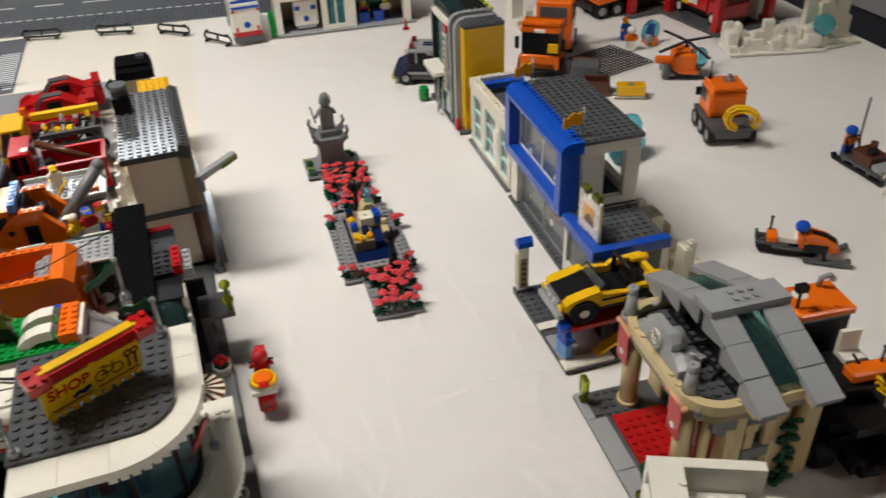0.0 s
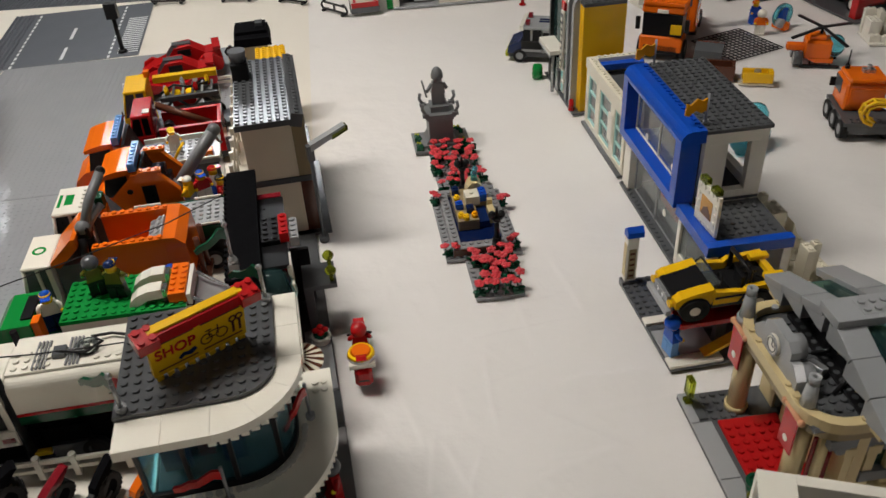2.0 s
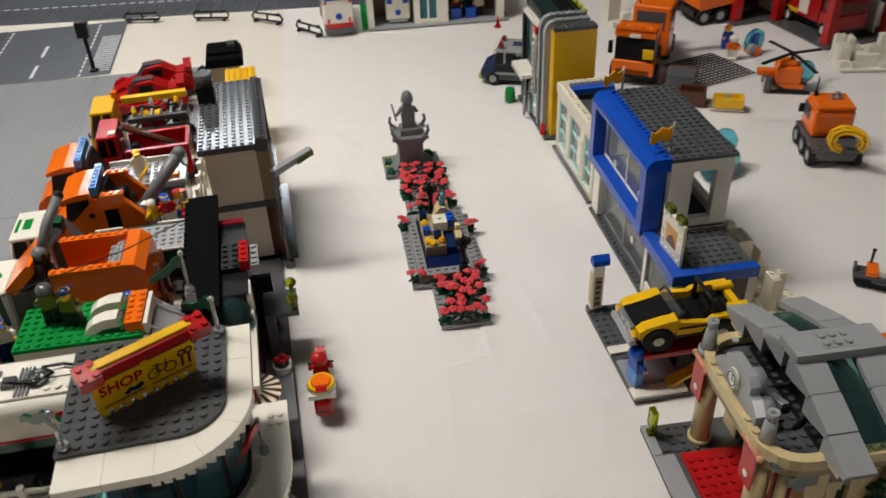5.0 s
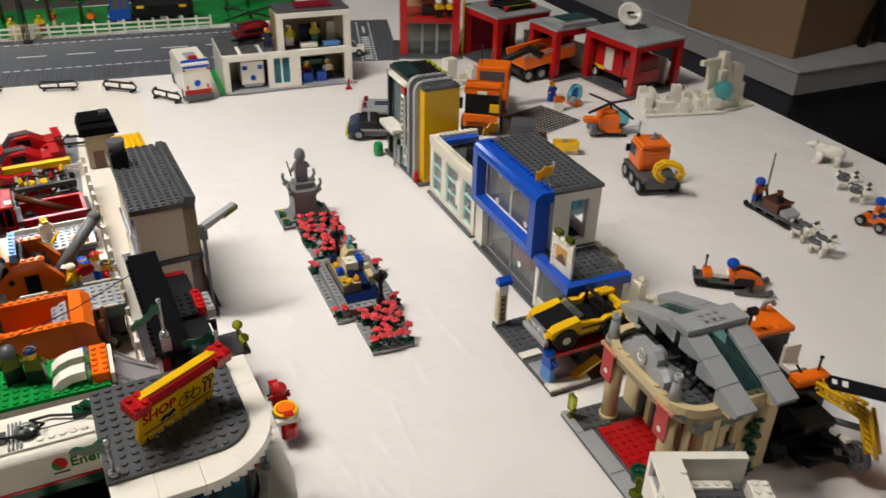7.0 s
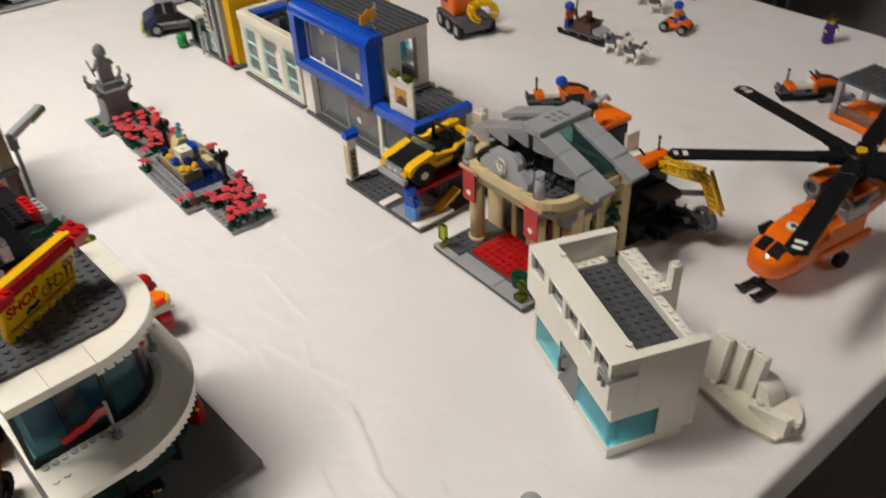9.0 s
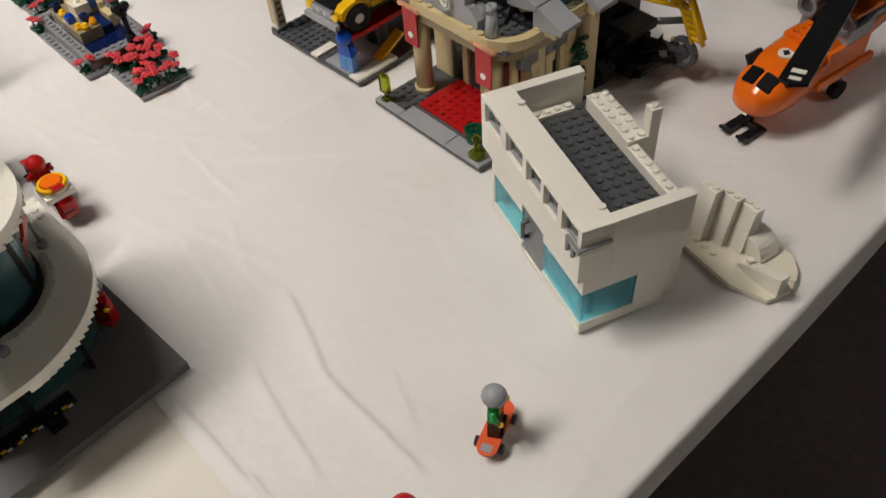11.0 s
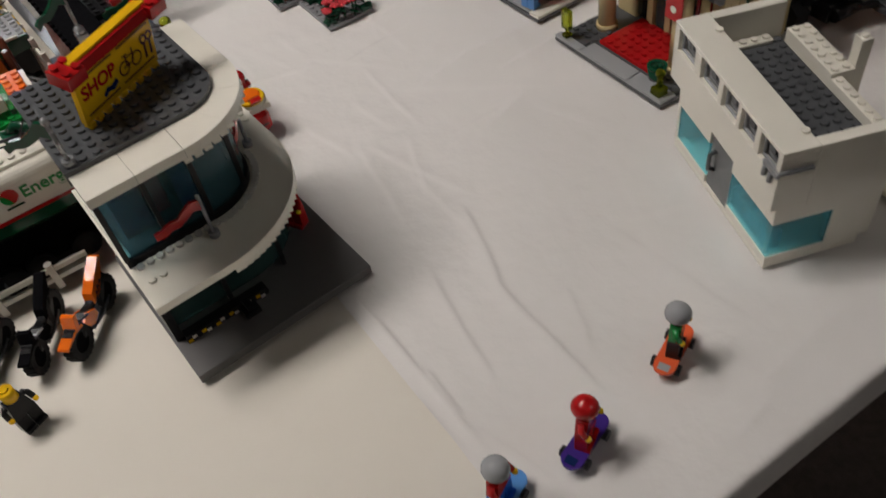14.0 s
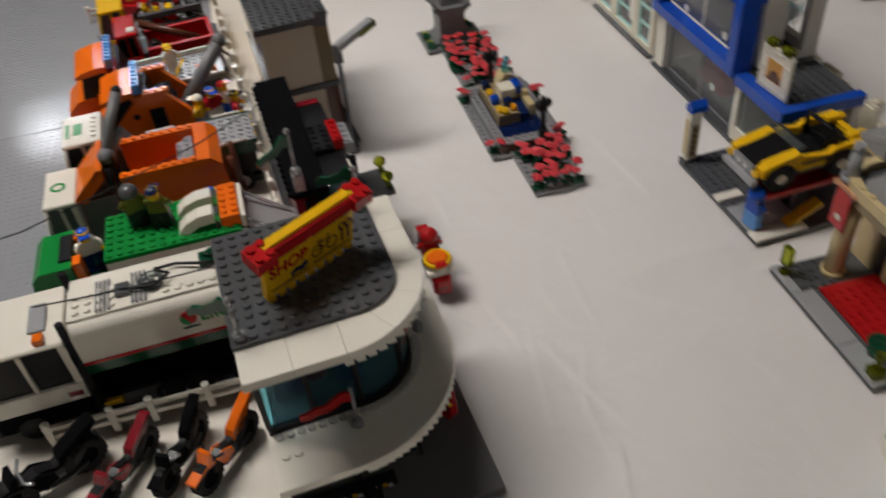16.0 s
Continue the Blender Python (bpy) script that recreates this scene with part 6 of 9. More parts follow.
def tow_truck(x, y, turn):
    t = thing("tow_truck", x, y, turn, "orange toy tow truck with blue light bar and grey boom", "toy truck")
    W, R = 7.0, 10.0
    chassis(t, 10.8, W, fronts=(0.4,), backs=(8.4,), r=1.6, z0=1.2, h=1.2)
    cab_front(t, W, 10.8, ORANGE, "orange cab")
    side = [(1.6, 2.6), (1.6, 7.0), (4.4, 9.6), (4.6, R), (7.8, R), (10.4, 6.8), (10.7, 3.0)]
    b = part("body", G().prism(side, -0.1, 0.9, axis="y").prism(side, W - 0.9, W + 0.1, axis="y").box(7.3, 0.9, 2.4, 10.2, W - 0.9, 4.6), ORANGE, t, "orange sloped tow body")
    for q in (-0.12, W - 0.88):
        part("studded_rim", G().plate(5.5, q, R - 0.2, 3, 1, 0.5), ORANGE, b)
    part("side_hatch", G().box(5.6, -0.16, 3.4, 7.4, -0.1, 8.2), BLACK, b)
    part("side_hole", G().cyl(4.0, 7.6, -0.16, -0.1, 0.4, 12, axis="y"), BLACK, b)
    part("winch", G().cyl(W / 2, 8.6, 7.0, 8.6, 0.9, 14, axis="x").box(7.3, 1.6, 4.7, 9.0, W - 1.6, 7.4), BLACK, b)
    m = part("boom", G().tube([(9.6, 3.6, 5.6), (12.4, 4.2, 8.8), (15.8, 5.2, 12.5)], 0.85, 8).ball(15.8, 5.2, 12.5, 0.95, n=10).ball(9.6, 3.6, 5.6, 1.1, n=10), STONE, t, "dark grey crane boom")
    part("hook", G().tube([(15.8, 5.2, 12.2), (16.0, 5.4, 10.8), (16.5, 5.4, 10.3)], 0.2), SILVER, m)
    part("tow_claw", G().box(10.8, 1.6, 2.2, 12.8, 5.4, 3.2).cyl(11.4, 2.2, 3.2, 4.2, 0.5, 10).cyl(12.2, 4.4, 3.2, 4.6, 0.45, 10).ball(12.6, 3.2, 3.8, 0.6, n=8), MGREY, t, "light grey tow claw")
    return t


def deck_truck(x, y, turn):
    t = thing("service_truck", x, y, turn, "orange toy service truck with blue light bar and grey deck", "toy truck")
    W = 7.6
    chassis(t, 18.2, W, fronts=(0.4,), backs=(12.8, 15.8), r=1.5, z0=1.2, h=1.2)
    cab_front(t, W, 11.3, ORANGE, "orange cab")
    b = part("deck", G().box(7.3, 0, 6.2, 18.3, W, 6.8).studs(7.4, 0.3, 10, 7, 6.8), GREY, t, "light grey studded deck")
    part("deck_frame", G().box(7.3, 0.5, 2.4, 18.0, W - 0.5, 6.2), DGREY, t)
    part("deck_rail", G().box(7.3, W - 0.3, 6.82, 18.3, W, 7.6), WHITE, b)
    part("deck_rail", G().box(7.3, 0, 6.82, 18.3, 0.3, 7.2), WHITE, b)
    part("strap", G().tube([(12.0, 1.2, 7.0), (12.8, 0.9, 8.4), (13.6, 2.0, 9.0)], 0.22, 6), YELLOW, b, "yellow clip on the deck")
    part("tail_tile", G().box(15.0, 1.0, 6.82, 17.4, 2.6, 7.6), ORANGE, b)
    return t


tow_truck(-208, 806, 3)
deck_truck(-234, 864, 4)
figure(-140, 900, 20, WHITE, WHITE, YELLOW, "cap", 56, label="toy worker in white with a yellow cap on the grey deck").scale = (0.85, 0.85, 0.8)


def flat_truck(x, y, turn):
    t = thing("flatbed_truck", x, y, turn, "white cab toy flatbed truck with grey studded deck", "toy truck")
    W, Z = 6.4, 6.9
    chassis(t, 21, W, fronts=(2.4,), backs=(15, 18.5), r=1.4)
    c = cab(t, 0, 5.2, W, 1.2, 11.4, WHITE, BLACK)
    part("roof_emblem", G().box(1.4, 1.6, 11.4, 1.8, 4.6, 11.44).box(2.2, 2.0, 11.4, 3.2, 4.4, 11.44), GREEN, c, "green printed emblem")
    part("roof_studs", G().studs(3.9, 0.7, 1, 5, 11.4), WHITE, c)
    part("rack", G().prism([(5.4, 2.0), (5.4, 10.6), (5.8, 10.6), (8.0, 7.0), (8.0, 2.0)], 0.4, W - 0.4, axis="y"), DGREY, t, "dark grey sloping rack")
    part("rack_brick", G().box(6.0, 1.2, 10.6, 7.0, 2.8, 12.2), DGREEN, t, "green brick on the rack")
    part("rack_foot", G().box(5.9, 1.2, 8.4, 7.1, 2.8, 10.58), ORANGE, t)
    d = part("deck", G().box(8.1, 0, Z - 0.4, 21.2, W, Z).studs(8.2, 0.2, 13, 6, Z), GREY, t, "grey studded loading deck")
    part("deck_frame", G().box(8.2, 0.5, 2.2, 20.8, W - 0.5, Z - 0.4), BLACK, t)
    for b in (-0.2, W):
        part("deck_side", G().box(8.1, b, Z - 1.6, 21.2, b + 0.2, Z + 0.1), DGREEN, d, "dark green deck edge")
        for q in (9.0, 16.8):
            part("rail_tile", G().box(q, b - 0.02, Z + 0.12, q + 3.4, b + 0.24, Z + 0.4), WHITE, d, "white tile on the deck edge")
    for k in range(6):
        part("hazard_tile", G().box(21.2, 0.1 + k * 1.0, Z - 1.6, 21.35, 1.0 + k * 1.0, Z - 0.2), YELLOW if k % 2 else BLACK, d)
    return t


flat_truck(-238, 724, 3)
for fx, fy, turn, shirt, legs, cap in ((-105, 828, 30, RED, WHITE, BLUE), (-92, 836, 120, WHITE, BLUE, RED), (-118, 818, 250, YELLOW, GREY, WHITE), (-82, 812, 80, RED, DGREY, BLACK)):
    figure(fx, fy, turn, shirt, legs, cap, "cap", 28, label="small toy figure crowded among the parked trucks")
solid("pedestal", G().box(-3.6, -3, 0, 3, 4, 3.4), GREY, -92, 826, 4, "grey brick platform under the toy figures", "brick platform")


def pickup(x, y, turn, body, label, L=21, W=7.0, arm=None):
    t = thing("toy_pickup", x, y, turn, label, "toy truck")
    chassis(t, L, W, fronts=(3.0,), backs=(16.5,), r=1.25)
    c = cab(t, 1.0, 5.0, W, 1.2, 9.8, body, BLACK, 0.6)
    part("hood", G().box(-1.0, 0.2, 1.2, 1.0, W - 0.2, 4.2, 0.2), body, c)
    part("roof_tile", G().box(4.4, 0.6, 9.8, 5.8, 2.0, 10.0), WHITE, c, "single white roof tile")
    b = part("bed", G().box(7, 0, 2.0, 20, 0.8, 7.0).box(7, W - 0.8, 2, 20, W, 7.0).box(19.2, 0.8, 2, 20, W - 0.8, 7.0).box(7, 0.8, 2.0, 19.2, W - 0.8, 2.6), body, t, "open truck bed")
    if arm:
        part("arm", G().tube([(6.5, W - 1.0, 8.6), (17.6, W / 2, 5.4)], 0.65, 6), arm, t, "dark reddish brown arm across the bed")
        part("arm_wheel", G().cyl(8.6, 5.4, 3.0, 4.4, 1.2, 14, axis="y"), BLACK, t)
    return t


pickup(-208, 956, 5, RED, "red toy pickup truck with open bed", arm=BROWN).scale = (0.72, 1, 1)


def chassis_truck(x, y, turn):
    t = thing("yellow_truck", x, y, turn, "yellow toy truck with open grey frame and engine", "toy truck")
    W, L = 7.5, 22
    chassis(t, L, W, fronts=(2.5,), backs=(15, 19), r=1.3)
    c = cab(t, 0, 5.6, W, 1.2, 9.4, YELLOW, label="yellow cab")
    part("beacon", G().box(5.0, W - 2.0, 9.4, 6.2, W - 0.8, 10.4), ORANGE, c)
    part("beam", G().box(6.5, W - 1.6, 8.0, 20, W - 0.2, 9.0), YELLOW, t, "long yellow beam")
    fr = part("frame", G().box(7.5, 0.4, 4.4, 20, 1.4, 5.4).box(7.5, W - 1.4, 4.4, 20, W - 0.4, 5.4).box(8, 0.4, 6.6, 20, 1.2, 7.4).tube([(8, 0.8, 5), (11, 0.8, 7), (14, 0.8, 5), (17, 0.8, 7), (20, 0.8, 5)], 0.3), DGREY, t)
    part("engine", G().cyl(11, 3.6, 4.6, 7.0, 1.0, 12).cyl(14, 3.6, 4.6, 7.0, 1.0, 12), YELLOW, t, "yellow engine parts")
    part("engine_block", G().box(10, 2.2, 4.4, 15, 5, 6.0), RED, t)
    part("tank", G().cyl(3.6, 6.0, 16.4, 20, 1.4, 14, axis="x"), BLACK, t)
    for k in range(6):
        part("frame_rung", G().box(8.4 + 2.0 * k, 1.2, 7.0, 8.9 + 2.0 * k, W - 1.6, 7.5), DGREY if k % 2 else GREY, fr)
    for a, b, m in ((9.4, 2.0, YELLOW), (12.6, 5.2, GREY), (15.4, 2.4, RED), (17.8, 4.8, YELLOW)):
        part("valve", G().cyl(a, b, 7.4, 8.3, 0.5, 10).ball(a, b, 8.4, 0.4, n=8), m, t)
    part("hose", G().tube([(8, 2.0, 7.6), (11, 3.2, 8.4), (14, 2.0, 8.2), (18, 3.4, 8.0)], 0.22, 6), BLACK, t)
    return t


chassis_truck(-227, 1040, 5).scale = (0.78, 0.95, 1)


def sports_car(x, y, turn):
    t = thing("sports_car", x, y, turn, "low red toy sports car with black trim", "toy car")
    W, L = 9.0, 23
    for a in (3.6, 18.6):
        for b in (0.6, W - 0.6):
            wheel(t, a, b, 1.5, 1.5, 1.3, DGREY)
    side = [(0, 1.0), (0.4, 2.2), (4.0, 3.6), (7.6, 4.4), (10.2, 6.6), (14.5, 6.8), (18.5, 5.0), (22.6, 5.2), (23, 2.2), (22, 0.9)]
    part("body", G().prism(side, 1.4, W - 1.4, axis="y"), RED, t)
    for b in (0.0, W - 1.5):
        part("wing", G().prism([(0.4, 1.6), (1.2, 3.2), (3.6, 4.0), (6.2, 3.2), (9, 2.6), (15, 2.8), (17.6, 4.6), (20.4, 4.8), (22.8, 3.4), (22.6, 1.6), (20.6, 2.8), (18.6, 3.2), (16.6, 2.4), (5.4, 1.6), (3.6, 3.0), (1.8, 1.6)], b, b + 1.5, axis="y"), RED, t)
    part("windscreen", G().prism([(7.7, 4.5), (10.2, 6.65), (11.2, 6.7), (8.8, 4.4)], 1.9, W - 1.9, axis="y"), BLACK, t)
    for b in (1.3, W - 1.45):
        part("side_window", G().box(11.0, b, 4.8, 14.6, b + 0.15, 6.2), BLACK, t)
    part("roof_line", G().box(9.8, 3.2, 6.7, 15, W - 3.2, 7.0), DGREY, t, "dark grey roof strip")
    part("spoiler", G().box(20.6, 0.4, 5.6, 22.8, W - 0.4, 6.1).box(21.2, 1.6, 5.0, 21.8, 2.2, 5.7).box(21.2, W - 2.2, 5.0, 21.8, W - 1.6, 5.7), RED, t)
    part("badge", G().cyl(17.0, 3.4, -0.04, 0.02, 0.7, 14, axis="y"), WHITE, t, "round white number badge")
    return t


for sx, sy, turn in ((-246, 1174, 7), (-240, 1232, 9)):
    sports_car(sx, sy, turn).scale = (0.68, 0.62, 0.95)


def tall_box_house(x, y, turn):
    t = thing("garden_shed", x, y, turn, "small tan toy shed with black sloped roof", "toy building")
    part("wall", G().box(0.4, 0.4, 0, 5.8, 7.6, 6.7), DTAN, t)
    part("door", G().box(1.4, 0.3, 0, 3.4, 0.5, 3.4), BROWN, t)
    part("roof", G().prism([(-0.4, 6.7), (6.6, 6.7), (6.3, 8.2), (0.0, 8.3)], -0.2, 8.2, axis="y"), MATTE, t, "black roof")
    part("roof_step", G().box(0.2, 2.2, 8.1, 6.0, 8.0, 8.8), MATTE, t)
    part("vent", G().box(4.0, 4.6, 8.8, 5.4, 6.6, 9.4), DGREY, t)
    part("step", G().box(5.8, 0, 0, 8, 4, 1.0), BROWN, t)
    return t


tall_box_house(-90, 1215, 4)


def loader(x, y, turn):
    t = thing("yellow_loader", x, y, turn, "yellow toy loader with black wheels behind the cafe", "toy vehicle")
    for a in (1.8, 10.5):
        for b in (0.6, 5.6):
            wheel(t, b, a, 1.7, 1.7, 1.1, YELLOW, axis="x")
    part("body", G().box(1.0, 0, 2.0, 5.2, 13, 5.0).box(1.0, 7.5, 5.0, 5.2, 13, 9.0), YELLOW, t)
    part("tower", G().plate(0.8, 14, 1.5, 5, 7, 10.0), YELLOW, t, "stacked yellow bricks")
    part("cab_window", G().box(0.9, 8.2, 6.0, 5.3, 10.6, 8.4), DGREY, t)
    part("light", G().box(5.2, 1.0, 3.0, 5.5, 2.0, 4.0), CGREEN, t)
    return t


loader(-46, 938, 4)


def yellow_van(x, y, turn):
    t = thing("delivery_truck", x, y, turn, "yellow toy delivery truck with a red printed panel", "toy truck")
    W, L = 9, 33
    for a in (5, 24, 28):
        for b in (0.8, W - 0.8):
            wheel(t, b, L - a, 1.7, 1.7, 1.4, GREY, axis="x")
    part("box_body", G().box(0.4, 0, 2.2, W - 0.4, 20, 13.5, 0.15), YELLOW, t, "yellow box body")
    part("side_panel", G().box(W - 0.42, 2, 5.4, W - 0.3, 18, 12.0), RED, t, "red printed side panel")
    part("side_print", G().box(W - 0.32, 7, 7.0, W - 0.26, 13, 10.4), WHITE, t, "white square print")
    part("cab", G().box(0.6, 21, 1.8, W - 0.6, 28, 11.0, 0.3), YELLOW, t)
    part("window", G().box(W - 0.65, 22.4, 6.2, W - 0.5, 26.6, 9.8).box(1.2, 27.95, 6.2, W - 1.2, 28.1, 9.8), DTAN, t)
    part("bonnet", G().box(1.0, 28, 1.8, W - 1.0, L, 6.4, 0.4), YELLOW, t)
    part("chassis", G().box(1.4, 0.4, 1.0, W - 1.4, L - 0.6, 2.2), BLACK, t)
    return t


yellow_van(-490, 1000, 12)


def signal_post(x, y):
    t = thing("traffic_light", x, y, 0, "black toy traffic light on the road plate", "toy traffic light")
    part("foot", G().cyl(0, 0, 0, 0.5, 1.1, 12, 0.7), BLACK, t)
    part("post", G().cyl(0, 0, 0.5, 8, 0.45, 10), BLACK, t)
    part("head", G().box(-1.2, -0.9, 7.2, 1.2, 0.9, 10.4), BLACK, t)
    return t


signal_post(-300, 1398)

# bikes parked in front of the fence
motorbike(-128, 424, -40, ORANGE, "orange toy dirt bike parked by the shop", rim=MATTE).scale = (0.82, 0.94, 0.94)
motorbike(-158, 433, -30, MATTE, "black toy motorbike with chrome bars parked by the fence", rim=MATTE, bars=SILVER).scale = (0.78, 0.92, 0.9)
motorbike(-196, 434, -36, DRED, "dark red toy motorbike parked by the fence", rim=MATTE).scale = (0.85, 0.95, 0.78)
motorbike(-244, 443, -62, MATTE, "bulky black toy scooter at the row's end", rim=MATTE, bars=SILVER).scale = (1.3, 1.1, 1.0)
figure(-186, 376, 25, BLACK, BLACK, YELLOW, "none", label="toy figure in a black suit with yellow head")


road_strip("road_far", -900, 1722, -5.0, 165, 39, "grey toy road plates with white dashed lines", near=11.5, far=4.5)
road_strip("road_side", -272, 1380, 92.5, 34, 32, "grey toy road plate with white crossing bars", zebra=18)

# ---- right side of the street ----
def teal_house(x, y, turn):
    t = thing("white_clinic", x, y, turn, "cream toy building with aqua framed windows and open roof", "toy building")
    L, D, H = 18.5, 9, 11.4
    part("base", G().box(-0.6, 0, 0, D, L, 0.4), DGREY, t)
    g = G()
    wins = [(1.0, 4.6), (6.4, 11.6), (13.4, 17.4)]
    cuts = [0] + [v for w in wins for v in w] + [L]
    for k in range(0, len(cuts), 2):
        g.box(0, cuts[k], 0.4, 1, cuts[k + 1], 9.8)
    for a, b in wins:
        g.box(0, a, 0.4, 1, b, 1.2).box(0, a, 9.0, 1, b, 9.8)
    part("front_wall", g, CREAM, t)
    part("side_wall", G().box(1, 0, 0.4, D, 1, 9.8), CREAM, t)
    part("far_wall", G().box(1, L - 1, 0.4, D, L, 9.8), CREAM, t)
    part("back_wall", G().box(D - 1, 1, 0.4, D, L - 1, 9.8), CREAM, t)
    for a, b in wins:
        w = part("window", G().box(0.35, a + 0.4, 1.4, 0.42, b - 0.4, 8.8), GLASS, t, "clear window in a pale aqua lattice")
        for c in (a, b - 0.45):
            part("stile", G().box(0.15, c, 1.2, 0.6, c + 0.45, 9.0), AQUA, w)
        for z in (1.2, 3.6, 6.1, 8.6):
            part("window_bar", G().box(0.2, a + 0.45, z, 0.55, b - 0.45, z + 0.4), AQUA, w)
    part("sign_panel", G().box(-0.15, 5.2, 3.0, 0.02, 7.0, 7.6), WHITE, t)
    part("rim", G().box(-0.2, 0, 9.8, 1.2, L, H).box(1.2, 0, 9.8, D, 1, H).box(1.2, L - 1, 9.8, D, L, H).studs(-0.0, 0, 1, 18, H).studs(1.2, 0, 7, 1, H).studs(1.2, 17.5, 7, 1, H), CREAM, t, "cream studded roof rim")
    part("inner_edge", G().box(1.2, L - 2.4, 9.8, D - 0.5, L - 1, 10.8), BLUE, t)
    part("roof_floor", G().box(1, 1, 8.6, D - 1, L - 1, 9.0), DGREY, t)
    part("machine", G().box(3, 6, 9.0, 6, 10, 11.2).cyl(5, 12, 9.0, 11, 0.8), BLACK, t, "black machine on the roof")
    return t


teal_house(372, 814, 0.5)


def police_tower(x, y, turn):
    t = thing("post_tower", x, y, turn, "tall toy office with yellow end and grey arched frames", "toy building")
    part("base", G().box(-0.6, 0, 0, 9, 18, 0.4).studs(-0.6, 8, 1, 9, 0.4), DGREY, t)
    part("yellow_wall", G().box(0.6, 0.4, 0.4, 7.6, 2.4, 18.2), YELLOW, t, "smooth yellow end wall")
    part("yellow_top", G().plate(0.6, 0.4, 18.2, 7, 2, 0.6), DGREY, t)
    for yy in (2.4, 5.2):
        pts_o = [(-0.4, 0.4), (-0.4, 17.6)] + [(1.4 - 1.8 * math.cos(radians(a)), 17.6 + 1.8 * math.sin(radians(a))) for a in (30, 60, 90)] + [(7.0, 19.4), (7.0, 18.2), (1.6, 18.2)] + [(0.9, 17.6), (0.9, 0.4)]
        part("arch_frame", G().prism(pts_o, yy, yy + 1.0, axis="y").studs(1, yy, 6, 1, 19.4), GREY, t, "light grey rounded arch frame")
        g = G()
        for k in range(5):
            g.box(0.2, yy + 1.0, 1.2 + k * 3.0, 0.8, yy + 2.4, 3.2 + k * 3.0)
        part("vent", g, DGREY, t)
    part("core", G().box(0.9, 2.4, 0.4, 7.4, 16, 17.6), MATTE, t)
    part("glass_front", G().box(0.2, 8.4, 8.3, 0.7, 15.4, 16.8), DGLASS, t, "dark clear upper front window")
    part("glass_front", G().box(0.2, 8.4, 0.6, 0.7, 15.4, 7.5), DGLASS, t, "dark clear lower front window")
    part("ledge", G().box(-2.4, 8.5, 7.5, 0.9, 15.6, 8.2), WHITE, t, "white projecting ledge over the entrance")
    part("ledge_trim", G().box(-2.5, 8.4, 7.2, -2.2, 15.7, 7.5), GREY, t)
    part("red_cap", G().box(-0.7, 6.7, 15.7, 0.3, 8.3, 17.0), RED, t, "red end brick over the sign")
    bd = part("sign_board", G().box(-0.75, 6.8, 5.2, -0.4, 8.4, 15.4), WHITE, t, "white upright sign board with dark marks")
    part("sign_face", G().box(-0.8, 7.05, 5.6, -0.74, 8.15, 15.0), BLACK, bd)
    for k in range(8):
        part("mark", G().box(-0.86, 7.3, 6.0 + k * 1.1, -0.79, 7.9, 6.6 + k * 1.1), WHITE, bd)
    for z in (1.2, 3.4):
        w = part("window", G().box(-0.5, 6.5, z, -0.1, 8.1, z + 1.9), WHITE, t, "small white window")
        part("pane", G().box(-0.56, 6.8, z + 0.3, -0.49, 7.8, z + 1.6), TEAL, w, "clear light blue pane")
    part("door_post", G().cyl(-1.6, 9.4, 0.4, 7.2, 0.3, 10), SILVER, t)
    part("pole", G().box(-0.4, 15.6, 0.4, 0.4, 16.4, 17.6), BLACK, t)
    part("top_band", G().box(-0.4, 6.8, 16.8, 0.9, 16.6, 17.6), WHITE, t)
    part("roof", G().box(0.4, 7.0, 17.6, 8, 17, 18.4).studs(4, 8, 4, 8, 18.4), BLACK, t, "black roof with lime edge bricks")
    part("roof_glass", G().box(0.6, 8.0, 18.4, 3.6, 16, 19.0), DGLASS, t, "dark clear green roof glass")
    for k in range(4):
        part("edge_brick", G().box(7.6, 7.4 + k * 2.4, 18.4, 8.2, 8.8 + k * 2.4, 18.9), LIME, t)
    part("ladder_box", G().box(-0.6, 9.5, 0.4, 0.4, 11, 4), GREY, t)
    return t


police_tower(366, 984, 1.0)
solid("fire_hydrant", G().cyl(0, 0, 0, 1.6, 0.42, 12).ball(0, 0, 1.6, 0.42, n=10).cyl(0, 0.9, -0.6, 0.6, 0.25, 8, axis="y").cyl(0, 0, 0, 0.3, 0.55, 12), RED, 362, 996, 0, "red toy fire hydrant on the pavement", "hydrant", z=3.2)
solid("barrel", G().cyl(0, 0, 0, 2.4, 0.95, 16, 0.85).cyl(0, 0, 0.7, 0.9, 1.02, 16).cyl(0, 0, 1.6, 1.8, 1.0, 16), GREEN, 345, 1118, 0, "green plastic barrel on the cloth", "barrel")


